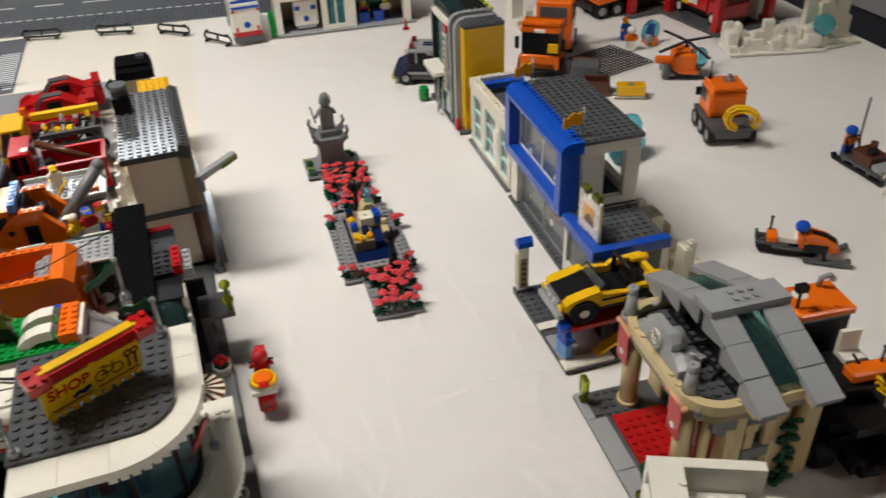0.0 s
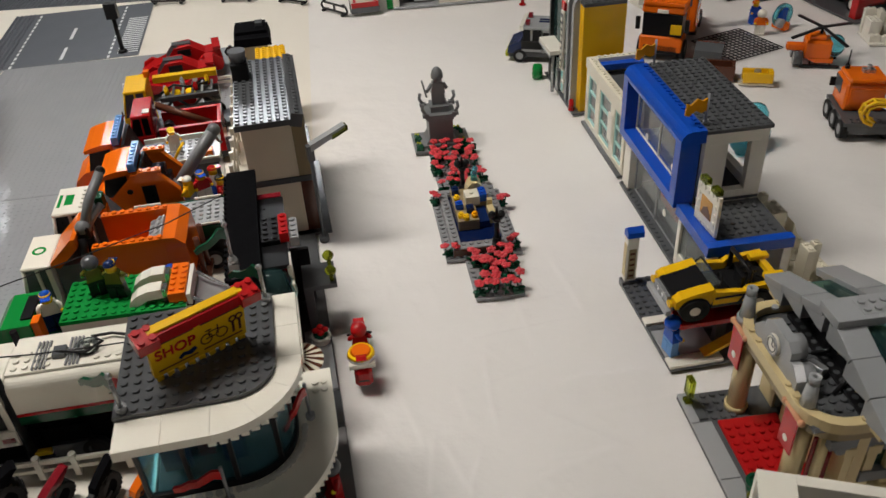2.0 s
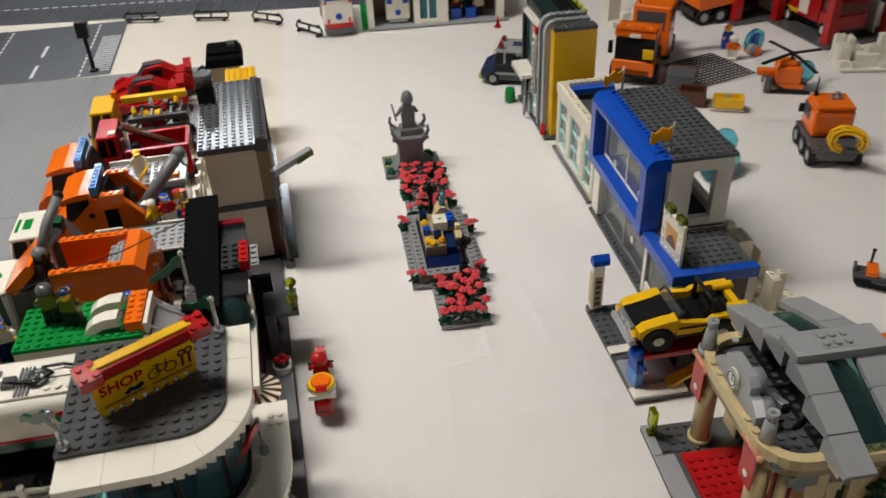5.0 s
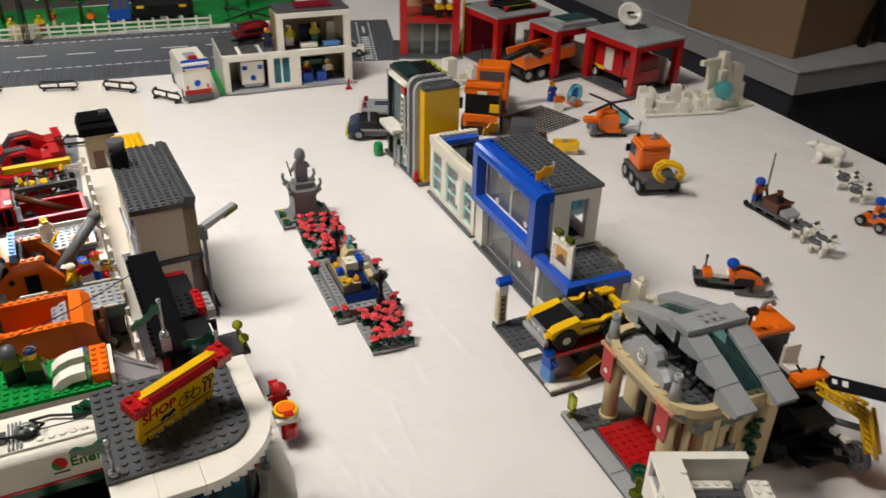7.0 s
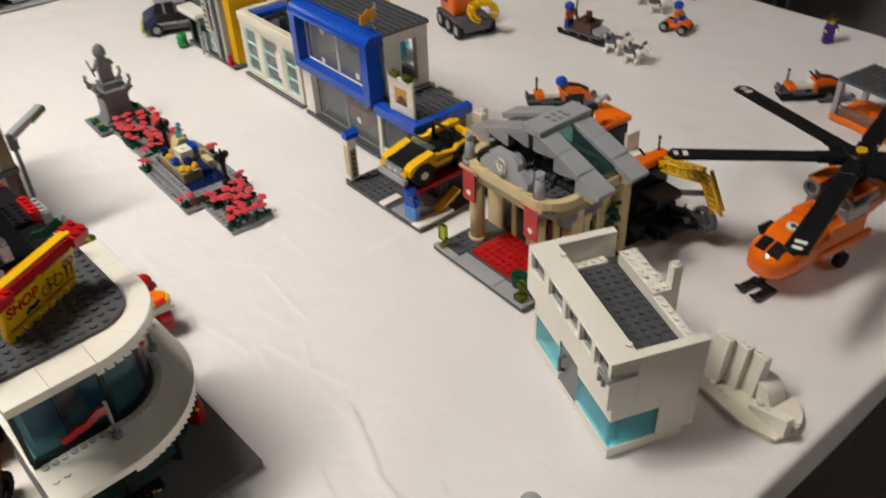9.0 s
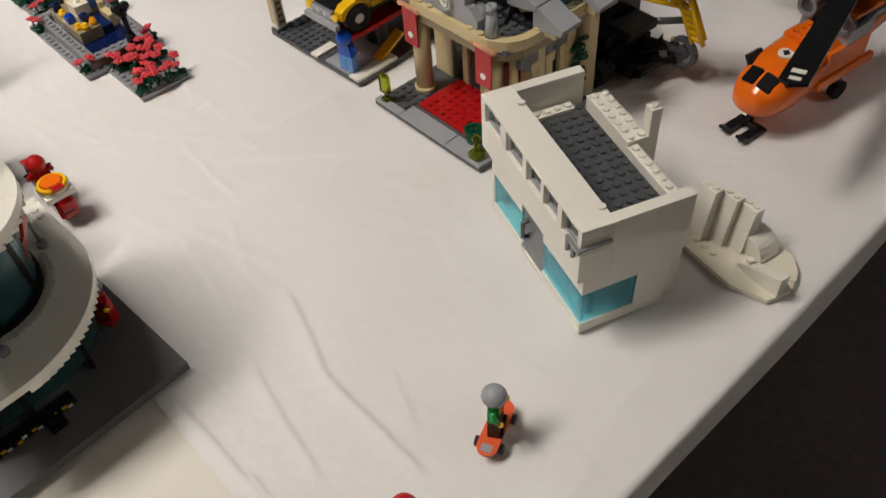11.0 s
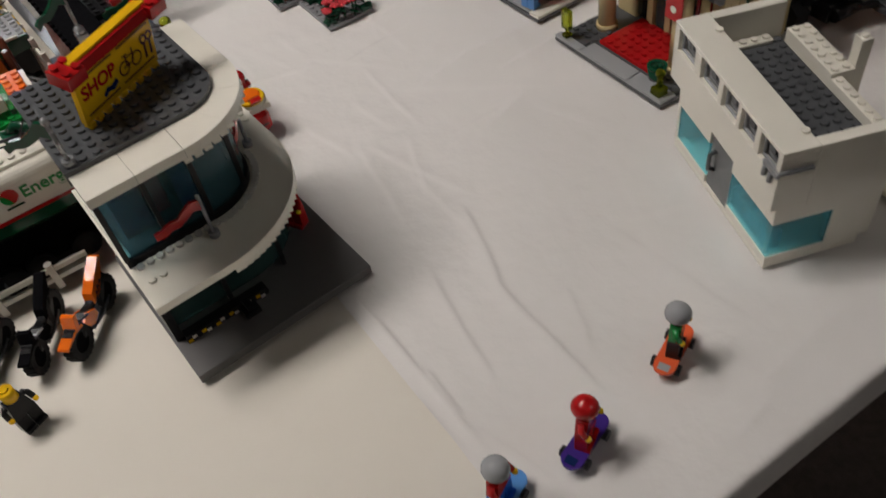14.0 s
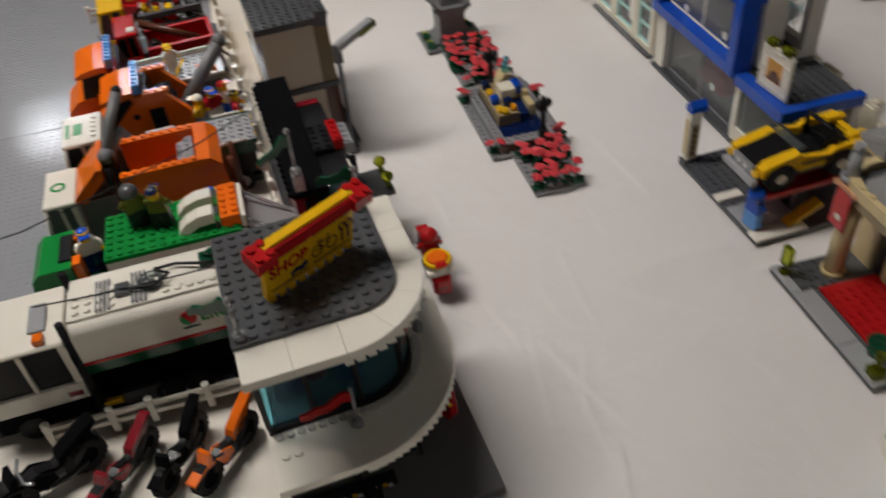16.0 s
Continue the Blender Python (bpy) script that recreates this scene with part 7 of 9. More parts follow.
def jeep(x, y, z, turn):
    t = thing("jeep", x, y, turn, "yellow and black open toy jeep raised on the lift", "toy car", z=z)
    W = 6.6
    for a in (2.6, 10.2):
        for b in (0.5, W - 0.5):
            w = wheel(t, a, b, 1.75, 1.75, 1.3, BLACK)
            part("hub", G().cyl(a, 1.75, b - 0.68, b + 0.68, 0.65, 14, axis="y"), WHITE, w)
    for b in (0.15, W - 0.75):
        part("sill", G().box(4.6, b, 1.6, 8.6, b + 0.6, 2.6), BLACK, t)
    part("chassis", G().box(0.4, 1.0, 1.3, 13.2, W - 1.0, 2.2), BLACK, t)
    part("hood", G().prism([(0.2, 2.4), (0.3, 3.65), (4.6, 4.75), (4.6, 2.4)], 1.5, W - 1.5, axis="y"), BLACK, t, "black sloping bonnet")
    for b in (0.2, W - 1.6):
        arch = [(2.6 + 1.95 * math.cos(radians(q)), 1.75 + 1.95 * math.sin(radians(q))) for q in range(15, 166, 15)]
        part("fender", G().prism([(0.3, 2.3), (0.3, 3.4), (1.0, 3.9), (4.7, 4.75), (5.1, 4.2), (4.9, 2.3)] + arch, b, b + 1.4, axis="y"), YELLOW, t)
    for b in (0.1, W - 0.8):
        part("door_side", G().prism([(4.7, 2.2), (4.7, 4.3), (8.4, 3.7), (9.0, 4.3), (13.3, 4.5), (13.4, 3.2), (11.8, 3.4), (10.2, 3.4), (8.8, 2.9), (8.4, 2.2)], b, b + 0.7, axis="y"), YELLOW, t)
    part("tail", G().box(12.4, 0.8, 2.2, 13.2, W - 0.8, 4.2), YELLOW, t)
    part("tub", G().box(4.8, 0.8, 2.2, 12.4, W - 0.8, 2.7), BLACK, t)
    part("stripe", G().box(4.9, 0.02, 3.1, 12.9, 0.1, 3.45), BLACK, t)
    part("windscreen_frame", G().tube([(4.7, 0.7, 4.3), (5.6, 0.7, 5.2), (5.6, W - 0.7, 5.2), (4.7, W - 0.7, 4.3)], 0.15), BLACK, t)
    part("windscreen", G().prism([(4.6, 4.3), (4.8, 4.3), (5.6, 5.2), (5.4, 5.2)], 0.9, W - 0.9, axis="y"), SMOKE, t)
    part("seat", G().box(7.2, 1.2, 2.7, 8.6, 3.0, 3.4).box(8.4, 1.2, 3.4, 8.8, 3.0, 5.0), BLACK, t)
    part("roll_bar", G().tube([(9.2, 1.0, 3.2), (9.2, 1.0, 6.0), (9.2, W - 1.0, 6.0), (9.2, W - 1.0, 3.2)], 0.3), BLACK, t, "black roll bar")
    part("rear_deck", G().box(9.6, 0.8, 3.0, 12.4, W - 0.8, 3.5).studs(9.8, 1.2, 2, 4, 3.5), BLACK, t)
    for b in (0.9, W - 1.9):
        part("rear_prong", G().box(11.2, b, 4.2, 13.6, b + 1.0, 4.9, 0.1), YELLOW, t)
        part("flare", G().prism([(9.9 + 2.15 * math.cos(radians(q)), 1.75 + 2.15 * math.sin(radians(q))) for q in range(0, 181, 20)] + [(9.9 + 1.85 * math.cos(radians(q)), 1.75 + 1.85 * math.sin(radians(q))) for q in range(180, -1, -20)], -0.05 if b < 3 else W - 0.6, 0.6 if b < 3 else W + 0.05, axis="y"), BLACK, t, "black wheel flare")
    part("grille", G().box(-0.25, 1.5, 2.0, 0.25, W - 1.5, 3.4), SILVER, t)
    part("bumper", G().box(-0.7, 0.4, 1.2, 0.0, W - 0.4, 2.0), GREY, t)
    part("headlight", G().cyl(0.9, 2.8, -0.3, 0.1, 0.5, 12, axis="x"), YELLOW, t)
    part("headlight", G().cyl(W - 0.9, 2.8, -0.3, 0.1, 0.5, 12, axis="x"), YELLOW, t)
    part("steering_wheel", G().cyl(2.2, 4.8, 6.2, 6.35, 0.6, 14, axis="x", hole=0.45), BLACK, t)
    return t


jeep(312, 509, 41.5, 1.5).scale = (0.92, 0.92, 0.8)
figure(316, 514, 100, BLUE, MBLUE, BLUE, "helmet", 6, label="toy mechanic in blue overalls beside the lift", skin=YELLOW)
solid("street_light_stub", G().box(-0.4, -0.4, 0, 0.4, 0.4, 0.4).cyl(0, 0, 0.4, 1.0, 0.2, 8).box(-0.3, -0.6, 1.0, 0.3, 0.6, 3.2), CGREEN, 309, 455, 0, "clear neon green lamp brick on the pavement", "toy lamp", z=6)
solid("flower_tub", G().cyl(0, 0, 0, 1.6, 0.75, 14, 0.98).cyl(0, 0, 1.6, 1.85, 1.02, 14, hole=0.72).ball(-0.2, 0.1, 1.7, 0.4, 0.35, 0.3, 8).ball(0.3, -0.2, 1.75, 0.35, 0.4, 0.25, 8), DGREEN, 322, 362, 0, "dark green toy shrub in a tub", "toy plant", z=3.2)
solid("street_light_stub", G().box(-0.6, -0.6, 0, 0.6, 0.6, 0.8).cyl(0, 0, 0.8, 2.0, 0.3, 8).ball(0, 0, 2.3, 0.5, n=8), [CGREEN], 309, 346, 0, "small neon lamp on a grey foot", "toy lamp", z=6)


def ice_ruin(x, y, turn):
    t = thing("ice_ruin", x, y, turn, "white studded toy ice rock with three sloped pillars", "toy rock")
    part("base", G().prism([(0.4, 10.2), (3.8, 10.4), (5.2, 6.8), (6.8, 4.6), (6.6, 2.2), (5.6, 0.8), (3.6, -0.2), (1.2, 0.2), (0, 3.2), (0.1, 6.5)], 0, 0.45).studs(1, 6, 1, 3, 0.45).studs(3, 0, 2, 1, 0.45), CREAM, t)
    for k, (a, b) in enumerate(((2.4, 9.0), (3.4, 7.5), (4.1, 5.9))):
        top = 5.9 - k * 0.4
        vs = [(a - 0.9, b - 0.86, 0.45), (a + 0.7, b - 0.86, 0.45), (a + 0.7, b + 0.86, 0.45), (a - 0.9, b + 0.86, 0.45), (a - 0.25, b - 0.86, top), (a + 0.7, b - 0.86, top), (a + 0.7, b + 0.86, top), (a - 0.25, b + 0.86, top)]
        g = G().add(vs, [[3, 2, 1, 0], [4, 5, 6, 7], [0, 1, 5, 4], [1, 2, 6, 5], [2, 3, 7, 6], [3, 0, 4, 7]])
        g.cyl(a + 0.22, b - 0.36, top, top + 0.2, 0.28, 10).cyl(a + 0.22, b + 0.36, top, top + 0.2, 0.28, 10)
        part("pillar", g, WHITE, t, "white sloped pillar")
    part("low_wall", G().prism([(0, 0.45), (4.2, 0.45), (4.2, 1.0), (0, 2.6)], 1.9, 2.9, axis="x").studs(1.9, 1, 1, 3, 1.6), WHITE, t)
    pts = [(3.2, 0.45)] + [(3.2 + 1.6 - 1.6 * math.cos(radians(a)), 0.45 + 2.0 * math.sin(radians(a))) for a in range(15, 91, 15)] + [(6.0, 2.45), (6.0, 0.45)]
    part("curved_slope", G().prism([(b, c) for b, c in pts], 3.6, 5.8, axis="x"), WHITE, t)
    return t


ice_ruin(330, 108, -10)


def ice_cliff(name, x, y, turn, w, d, hmax, seed, label, mat=CREAM):
    r = random.Random(seed)
    t = thing(name, x, y, turn, label, "toy rock", "ice rocks")
    part("base", G().box(0, 0, 0, w, d, 0.45), mat, t)
    a = 0.0
    while a < w - 1:
        ww = r.choice((1, 2, 2, 3))
        b = 0.3 + r.uniform(0, 1.0)
        while b < d - 1:
            dd = r.choice((1, 2))
            rise = hmax * (0.25 + 0.75 * (b / d)) * r.uniform(0.35, 1.0)
            n = max(1, int(rise / 1.2))
            if r.random() < 0.92:
                ew, ed, top = min(ww, w - a), min(dd, d - b), 0.45 + 1.2 * n
                if r.random() < 0.35 and n > 1:
                    low = 0.45 + 1.2 * n * r.uniform(0.1, 0.5)
                    part("slope_brick", G().prism([(a, 0.45), (a + ew, 0.45), (a + ew, low), (a + ew * 0.4, top), (a, top)], b, b + ed, axis="y"), mat, t)
                else:
                    part("brick", G().plate(a, b, 0.45, ew, ed, top - 0.45), mat, t)
            b += dd + r.uniform(0.05, 0.5)
        a += ww + r.uniform(0.0, 0.3)
    return t


ice_cliff("ice_rock", 855, 1100, -12, 20, 7, 9, 3, "cream white brick-built ice rock at the table edge", WHITE)
tall_rock = thing("ice_rock", 1000, 1073, 5, "tall cream brick-built ice rock with a cross bar and low steps", "toy rock", "ice rocks")
part("base", G().prism([(0, 0.6), (1.6, -0.2), (6.0, 0.2), (11, 0), (11.4, 3), (10.6, 6.4), (0.6, 6.6), (-2.4, 5.6), (-2.2, 3.4)], 0, 0.45).studs(7, 0, 3, 2, 0.45), CREAM, tall_rock)
part("brick", G().plate(1, 1, 0.45, 2, 2, 2.0), CREAM, tall_rock)
part("brick", G().plate(3.2, 1.2, 0.45, 2, 1, 1.2), CREAM, tall_rock)
part("brick", G().plate(-1.8, 3.6, 0.45, 2, 2, 3.2), CREAM, tall_rock)
part("wall", G().box(-0.2, 5.0, 0.45, 6.6, 6.2, 9.9), CREAM, tall_rock)
part("pillar", G().plate(2.8, 4.3, 0.45, 2, 2, 12.0), CREAM, tall_rock)
part("cross_bar", G().plate(-3.0, 4.8, 10.0, 6, 1, 1.2), CREAM, tall_rock)
part("cross_bar", G().plate(1.8, 3.4, 7.6, 2, 1, 1.0), CREAM, tall_rock)
part("slope_brick", G().prism([(4.9, 0.45), (7.0, 0.45), (7.0, 5.6), (4.9, 10.4)], 4.2, 5.0, axis="y"), CREAM, tall_rock)
part("pillar", G().prism([(7.1, 0.45), (10.4, 0.45), (10.4, 8.8), (8.6, 9.4), (7.1, 9.4)], 4.4, 6.2, axis="y").studs(7.2, 4.7, 1, 1, 9.4), CREAM, tall_rock)
part("brick", G().plate(10.4, 4.2, 0.45, 1, 2, 4.0), CREAM, tall_rock)
part("slope_brick", G().prism([(5.4, 0.45), (10.6, 0.45), (9.8, 1.6), (7.0, 3.0), (5.4, 3.0)], 2.8, 4.1, axis="y"), CREAM, tall_rock)
ice_cliff("ice_rock", 585, 1350, 12, 9, 6, 11, 17, "small cream ice rock by the fire station", WHITE)
low_rock = thing("ice_rock", 458, 566, 2, "low cream brick-built rock behind the showroom", "toy rock", "ice rocks")
part("base", G().plate(0, 0, 0, 7, 17, 0.4), CREAM, low_rock)
for a, b, w, d, h in ((1, 9, 2, 3, 5.6), (0, 5, 2, 2, 2.4), (2, 2, 1, 2, 4.6), (3.6, 3.4, 1, 1, 4.4), (4.4, 0.4, 1, 1, 2.6), (0, 13, 3, 2, 3.4), (1, 12, 1, 1, 6.4)):
    part("brick", G().plate(a, b, 0.4, w, d, h), CREAM, low_rock)
part("slope_brick", G().prism([(4.05, 0.4), (6.0, 0.4), (5.0, 2.0), (4.05, 4.4)], 8.6, 10.4, axis="y"), CREAM, low_rock)


def crystal(x, y, r, label, z=0.0):
    g = G().cyl(0, 0, 0, 0.4, r * 0.5, 10)
    if r > 2.4:
        for a, b, c, q in ((0, 0, 0.9, 0.8), (0.35, 0.2, 1.5, 0.6), (-0.3, 0.1, 1.45, 0.55), (0.1, -0.35, 0.5, 0.6), (0.45, -0.1, 0.7, 0.6)):
            g.ball(a * r, b * r, c * r, q * r, n=10)
    else:
        g.ball(0, 0, r, r, n=16)
    return solid("crystal_ball", g, TEAL, x, y, 0, label, "crystal", "clear blue crystals", z=z)


crystal(1014, 1090, 2.2, "clear light blue ball on a step of the ice rock", z=19.5)
crystal(545, 855, 3.2, "large clear light blue crystal on the cloth")
crystal(531, 838, 2.0, "smaller clear blue crystal on the cloth")


# ---- arctic vehicles and figures on the open cloth ----
def six_wheeler(x, y, turn):
    t = thing("arctic_truck", x, y, turn, "orange six-wheeled toy truck with yellow winch frame", "toy truck")
    W, L = 7.6, 10.5
    for a in (1.4, 5.0, 8.6):
        for b in (0.5, W - 0.5):
            wheel(t, b, a, 1.45, 1.45, 1.2, GREY, axis="x")
    part("chassis", G().box(0.8, 0, 1.2, W - 0.8, L, 2.4), DGREY, t)
    part("deck", G().box(0.2, 0, 2.4, W - 0.2, L, 3.0).studs(1, 0, 5, 2, 3.0), DGREY, t)
    c = part("cab", G().box(0.8, 4.2, 3.0, W - 0.8, 10, 7.6, 0.35), ORANGE, t, "orange boxy cab")
    part("cab_roof", G().box(1.0, 4.0, 7.6, W - 1.0, 9.4, 8.4, 0.3), ORANGE, c)
    part("rear_panel", G().box(1.4, 4.0, 4.0, W - 1.4, 4.25, 6.8), ORANGE, c)
    part("side_window", G().box(0.7, 6.6, 5.0, 0.82, 9.6, 7.2), DGREY, c)
    part("side_window", G().box(W - 0.82, 6.6, 5.0, W - 0.7, 9.6, 7.2), DGREY, c)
    part("mirror", G().box(-0.2, 9.0, 5.2, 0.6, 9.4, 6.6), BLACK, c)
    part("mirror", G().box(W - 0.6, 9.0, 5.2, W + 0.2, 9.4, 6.6), BLACK, c)
    part("antenna", G().cyl(1.6, 8.4, 8.4, 11.4, 0.12, 8).cyl(1.6, 8.4, 8.4, 9.0, 0.35), BLACK, c)
    part("beacon", G().box(3.4, 6.4, 8.4, 5.2, 7.4, 9.0).cyl(4.3, 6.9, 9.0, 9.6, 0.35), SILVER, c)
    g = G()
    bow = [(6.9, -0.9, 3.6), (7.3, -1.1, 4.9), (6.8, -0.9, 6.2), (5.4, -0.5, 6.9), (3.6, -0.2, 6.9), (2.3, -0.3, 6.2), (1.9, -0.5, 5.0), (2.4, -0.7, 3.9), (3.6, -0.8, 3.4)]
    for off in (-0.55, 0.55):
        g.tube([(a, b + off, c) for a, b, c in bow], 0.24, 6)
        g.tube([(4.5 + (a - 4.5) * 0.72, b + off, 5.1 + (c - 5.1) * 0.68) for a, b, c in bow], 0.24, 6)
    for k in range(len(bow)):
        a, b, c = bow[k]
        p, q = (4.5 + (a - 4.5) * 0.72, b, 5.1 + (c - 5.1) * 0.68), (a, b, c)
        g.tube([(p[0], p[1] - 0.5, p[2]), (q[0], q[1] + 0.5, q[2])], 0.22, 5).tube([(p[0], p[1] + 0.5, p[2]), (q[0], q[1] - 0.5, q[2])], 0.22, 5)
    part("winch_frame", g, YELLOW, t, "yellow truss frame at the rear")
    return t


six_wheeler(657, 838, -15)


def snowmobile(x, y, turn, label):
    t = thing("snowmobile", x, y, turn, label, "toy snowmobile", "snowmobiles")
    g = G().prism([(-0.6, 0.1), (-1.0, 0.7), (-0.4, 1.3), (6.2, 1.3), (6.8, 0.6), (6.2, 0)], -0.95, 0.95, axis="y")
    for k in range(9):
        g.box(-0.5 + 0.75 * k, -1.05, 0.0, -0.2 + 0.75 * k, 1.05, 0.2)
    part("track", g, RUBBER, t, "black ribbed track", kind="stuff")
    part("rear_tray", G().box(-1.2, -1.2, 1.3, 3.0, 1.2, 1.7).box(-1.3, -0.6, 1.7, -0.9, 0.6, 2.6).studs(-0.8, -1, 2, 2, 1.7), DGREY, t, "dark grey rear tray")
    part("seat", G().prism([(1.6, 1.7), (1.6, 2.5), (3.6, 2.3), (4.4, 2.7), (4.6, 1.7)], -0.8, 0.8, axis="y"), WHITE, t, "white saddle")
    part("rear_body", G().box(0.2, -1.25, 1.72, 1.5, 1.25, 2.5, 0.1), ORANGE, t)
    part("body", G().prism([(4.2, 1.3), (4.4, 2.9), (5.4, 3.4), (7.4, 3.0), (8.8, 2.2), (9.3, 1.5), (8.6, 1.1)], -1.15, 1.15, axis="y"), ORANGE, t, "orange nose cover")
    part("nose_stripe", G().prism([(5.6, 3.42), (7.4, 3.1), (8.7, 2.35), (8.8, 2.5), (7.5, 3.2), (5.6, 3.5)], -0.45, 0.45, axis="y"), BLACK, t)
    part("windscreen", G().prism([(5.0, 3.2), (5.3, 3.3), (4.8, 4.3), (4.6, 4.2)], -0.8, 0.8, axis="y"), SMOKE, t)
    part("handlebar", G().tube([(4.2, -1.3, 3.7), (4.7, 0, 3.3), (4.2, 1.3, 3.7)], 0.17), BLACK, t)
    for b in (-1.5, 1.18):
        part("side_panel", G().box(4.8, b, 1.0, 7.8, b + 0.32, 2.2, 0.08), BLACK, t)
    for s in (-1, 1):
        part("ski", G().prism([(5.0, 0), (5.0, 0.3), (9.6, 0.3), (10.4, 0.9), (10.7, 0.75), (9.9, 0)], 1.9 * s - 0.55, 1.9 * s + 0.55, axis="y"), DGREY, t)
        part("strut", G().tube([(7.6, 1.9 * s, 0.25), (7.2, 1.0 * s, 1.6)], 0.26), BLACK, t)
        part("running_board", G().box(1.0, 1.1 * s - 0.35, 1.0, 5.0, 1.1 * s + 0.35, 1.28), DGREY, t)
    part("mast", G().cyl(0.6, 0.9, 2.5, 4.4, 0.16, 8).ball(0.6, 0.9, 4.4, 0.25, n=8), BLACK, t)
    return t


snowmobile(588, 612, -33, "orange and grey toy snowmobile on the cloth")
figure(617, 592, 57, ORANGE, BLUE, BLUE, "helmet", 8, seated=True, label="toy rider in a blue hood on the snowmobile")
snowmobile(833, 412, -35, "orange toy snowmobile parked near the helicopter")


def toy_dog(x, y, turn, label, mat=WHITE):
    """A plain brick-built animal shape in one mesh."""
    g = G().ball(0, 0.1, 1.65, 0.72, 1.5, 0.68, 12).ball(0, -1.15, 2.1, 0.6, 0.7, 0.8, 10).ball(0, -1.75, 2.75, 0.58, 0.66, 0.56, 10).ball(0, -2.35, 2.55, 0.3, 0.5, 0.28, 8)
    for a in (-0.45, 0.45):
        for b in (-1.0, 1.0):
            g.cyl(a, b, 0, 1.4, 0.24, 8, 0.32).ball(a, b - 0.12, 0.14, 0.27, 0.4, 0.16, 8)
    g.tube([(0, 1.4, 1.9), (0, 1.9, 2.6), (0, 1.7, 3.0)], 0.24)
    g.k = 1
    g.ball(0, 0.35, 1.95, 0.72, 1.35, 0.52, 12).ball(0, -1.6, 3.05, 0.54, 0.54, 0.36, 10).ball(0, 1.6, 2.3, 0.3, 0.4, 0.4, 8).cyl(-0.36, -1.5, 3.1, 3.65, 0.2, 6, 0.04).cyl(0.36, -1.5, 3.1, 3.65, 0.2, 6, 0.04).ball(0, -2.85, 2.6, 0.13, 0.1, 0.1, 6)
    g.box(-0.78, -0.85, 1.3, 0.78, -0.6, 2.3, 0.1)
    return solid("toy_sled_dog", g, [mat, DGREY], x, y, turn, label, "toy animal", "toy sled dogs")


for dx, dy, turn in ((802, 655, 0), (786, 652, 4), (796, 618, -5), (779, 612, 5), (980, 756, 15), (966, 744, 20), (965, 718, 15), (951, 706, 18)):
    toy_dog(dx, dy, turn + 8, "white and grey plastic sled dog figurine")
gb = G().ball(0, 0.6, 2.7, 1.5, 2.5, 1.5, 14).ball(0, -1.6, 2.9, 1.2, 1.5, 1.3, 12).ball(0, -3.2, 3.5, 0.85, 1.1, 0.8, 12).ball(0, -4.2, 3.3, 0.45, 0.6, 0.4, 8).ball(-0.6, -2.9, 4.2, 0.28, n=8).ball(0.6, -2.9, 4.2, 0.28, n=8)
for a in (-0.85, 0.85):
    for b in (-1.7, 1.9):
        gb.cyl(a, b, 0, 2.4, 0.58, 10, 0.75).ball(a, b - 0.3, 0.3, 0.6, 0.85, 0.32, 8)
solid("toy_bear", gb, WHITE, 1017, 828, 215, "white plastic polar bear figurine on the cloth", "toy animal")


def dog_sled(x, y, turn, label):
    t = thing("dog_sled", x, y, turn, label, "toy sled", "dog sleds")
    for s in (-1, 1):
        part("runner", G().prism([(-1.0, 0), (-1.9, 0.8), (-1.6, 1.1), (-0.7, 0.45), (8.6, 0.45), (9.2, 0.9), (9.4, 0.7), (9.0, 0)], 1.5 * s - 0.4, 1.5 * s + 0.4, axis="x"), BLACK, t)
        for b in (1.4, 4.0, 6.4):
            part("runner_post", G().box(1.5 * s - 0.3, b, 0.45, 1.5 * s + 0.3, b + 0.7, 1.0), DGREY, t)
    part("deck", G().plate(-2, -0.4, 1.0, 4, 8, 0.4), DGREY, t)
    part("front_panel", G().prism([(-0.6, 1.4), (-0.4, 1.9), (1.4, 2.4), (1.4, 1.4)], -1.6, 1.6, axis="x"), GREY, t)
    part("crate", G().box(-1.7, 1.8, 1.4, 1.7, 5.4, 3.2).box(-1.9, 1.6, 2.8, 1.9, 2.0, 3.3).box(-1.9, 5.2, 2.8, 1.9, 5.6, 3.3), BROWN, t, "reddish brown cargo crate")
    part("pack", G().box(-1.2, 2.3, 3.2, 0.2, 3.6, 4.0, 0.2), BLACK, t)
    part("pack", G().cyl(0.9, 4.2, 3.2, 4.4, 0.6, 10), BROWN, t)
    part("handle", G().tube([(-1.3, 7.0, 1.2), (-1.3, 7.6, 4.0), (1.3, 7.6, 4.0), (1.3, 7.0, 1.2)], 0.22), BLACK, t)
    part("antenna", G().cyl(1.2, 7.4, 3.8, 10.4, 0.14, 8), BLACK, t)
    return t


dog_sled(806, 688, 4, "brown and grey toy dog sled with tall antenna")
figure(803, 754, 10, ORANGE, BLUE, BLUE, "helmet", 4, label="toy musher in orange and blue behind the sled")


def quad(x, y, turn):
    t = thing("quad_bike", x, y, turn, "orange toy quad bike on the white cloth", "toy vehicle")
    for a in (0.6, 4.2):
        for b in (-1.4, 1.4):
            wheel(t, b, a, 0.9, 0.9, 0.8, GREY, axis="x")
    part("body", G().box(-1.0, 0, 0.8, 1.0, 4.8, 1.6).prism([(-0.4, 1.6), (0.2, 2.3), (1.8, 2.4), (1.8, 1.6)], -1.0, 1.0, axis="x"), ORANGE, t)
    part("handlebar", G().tube([(-1.0, 1.4, 2.9), (1.0, 1.4, 2.9)], 0.15), BLACK, t)
    return t


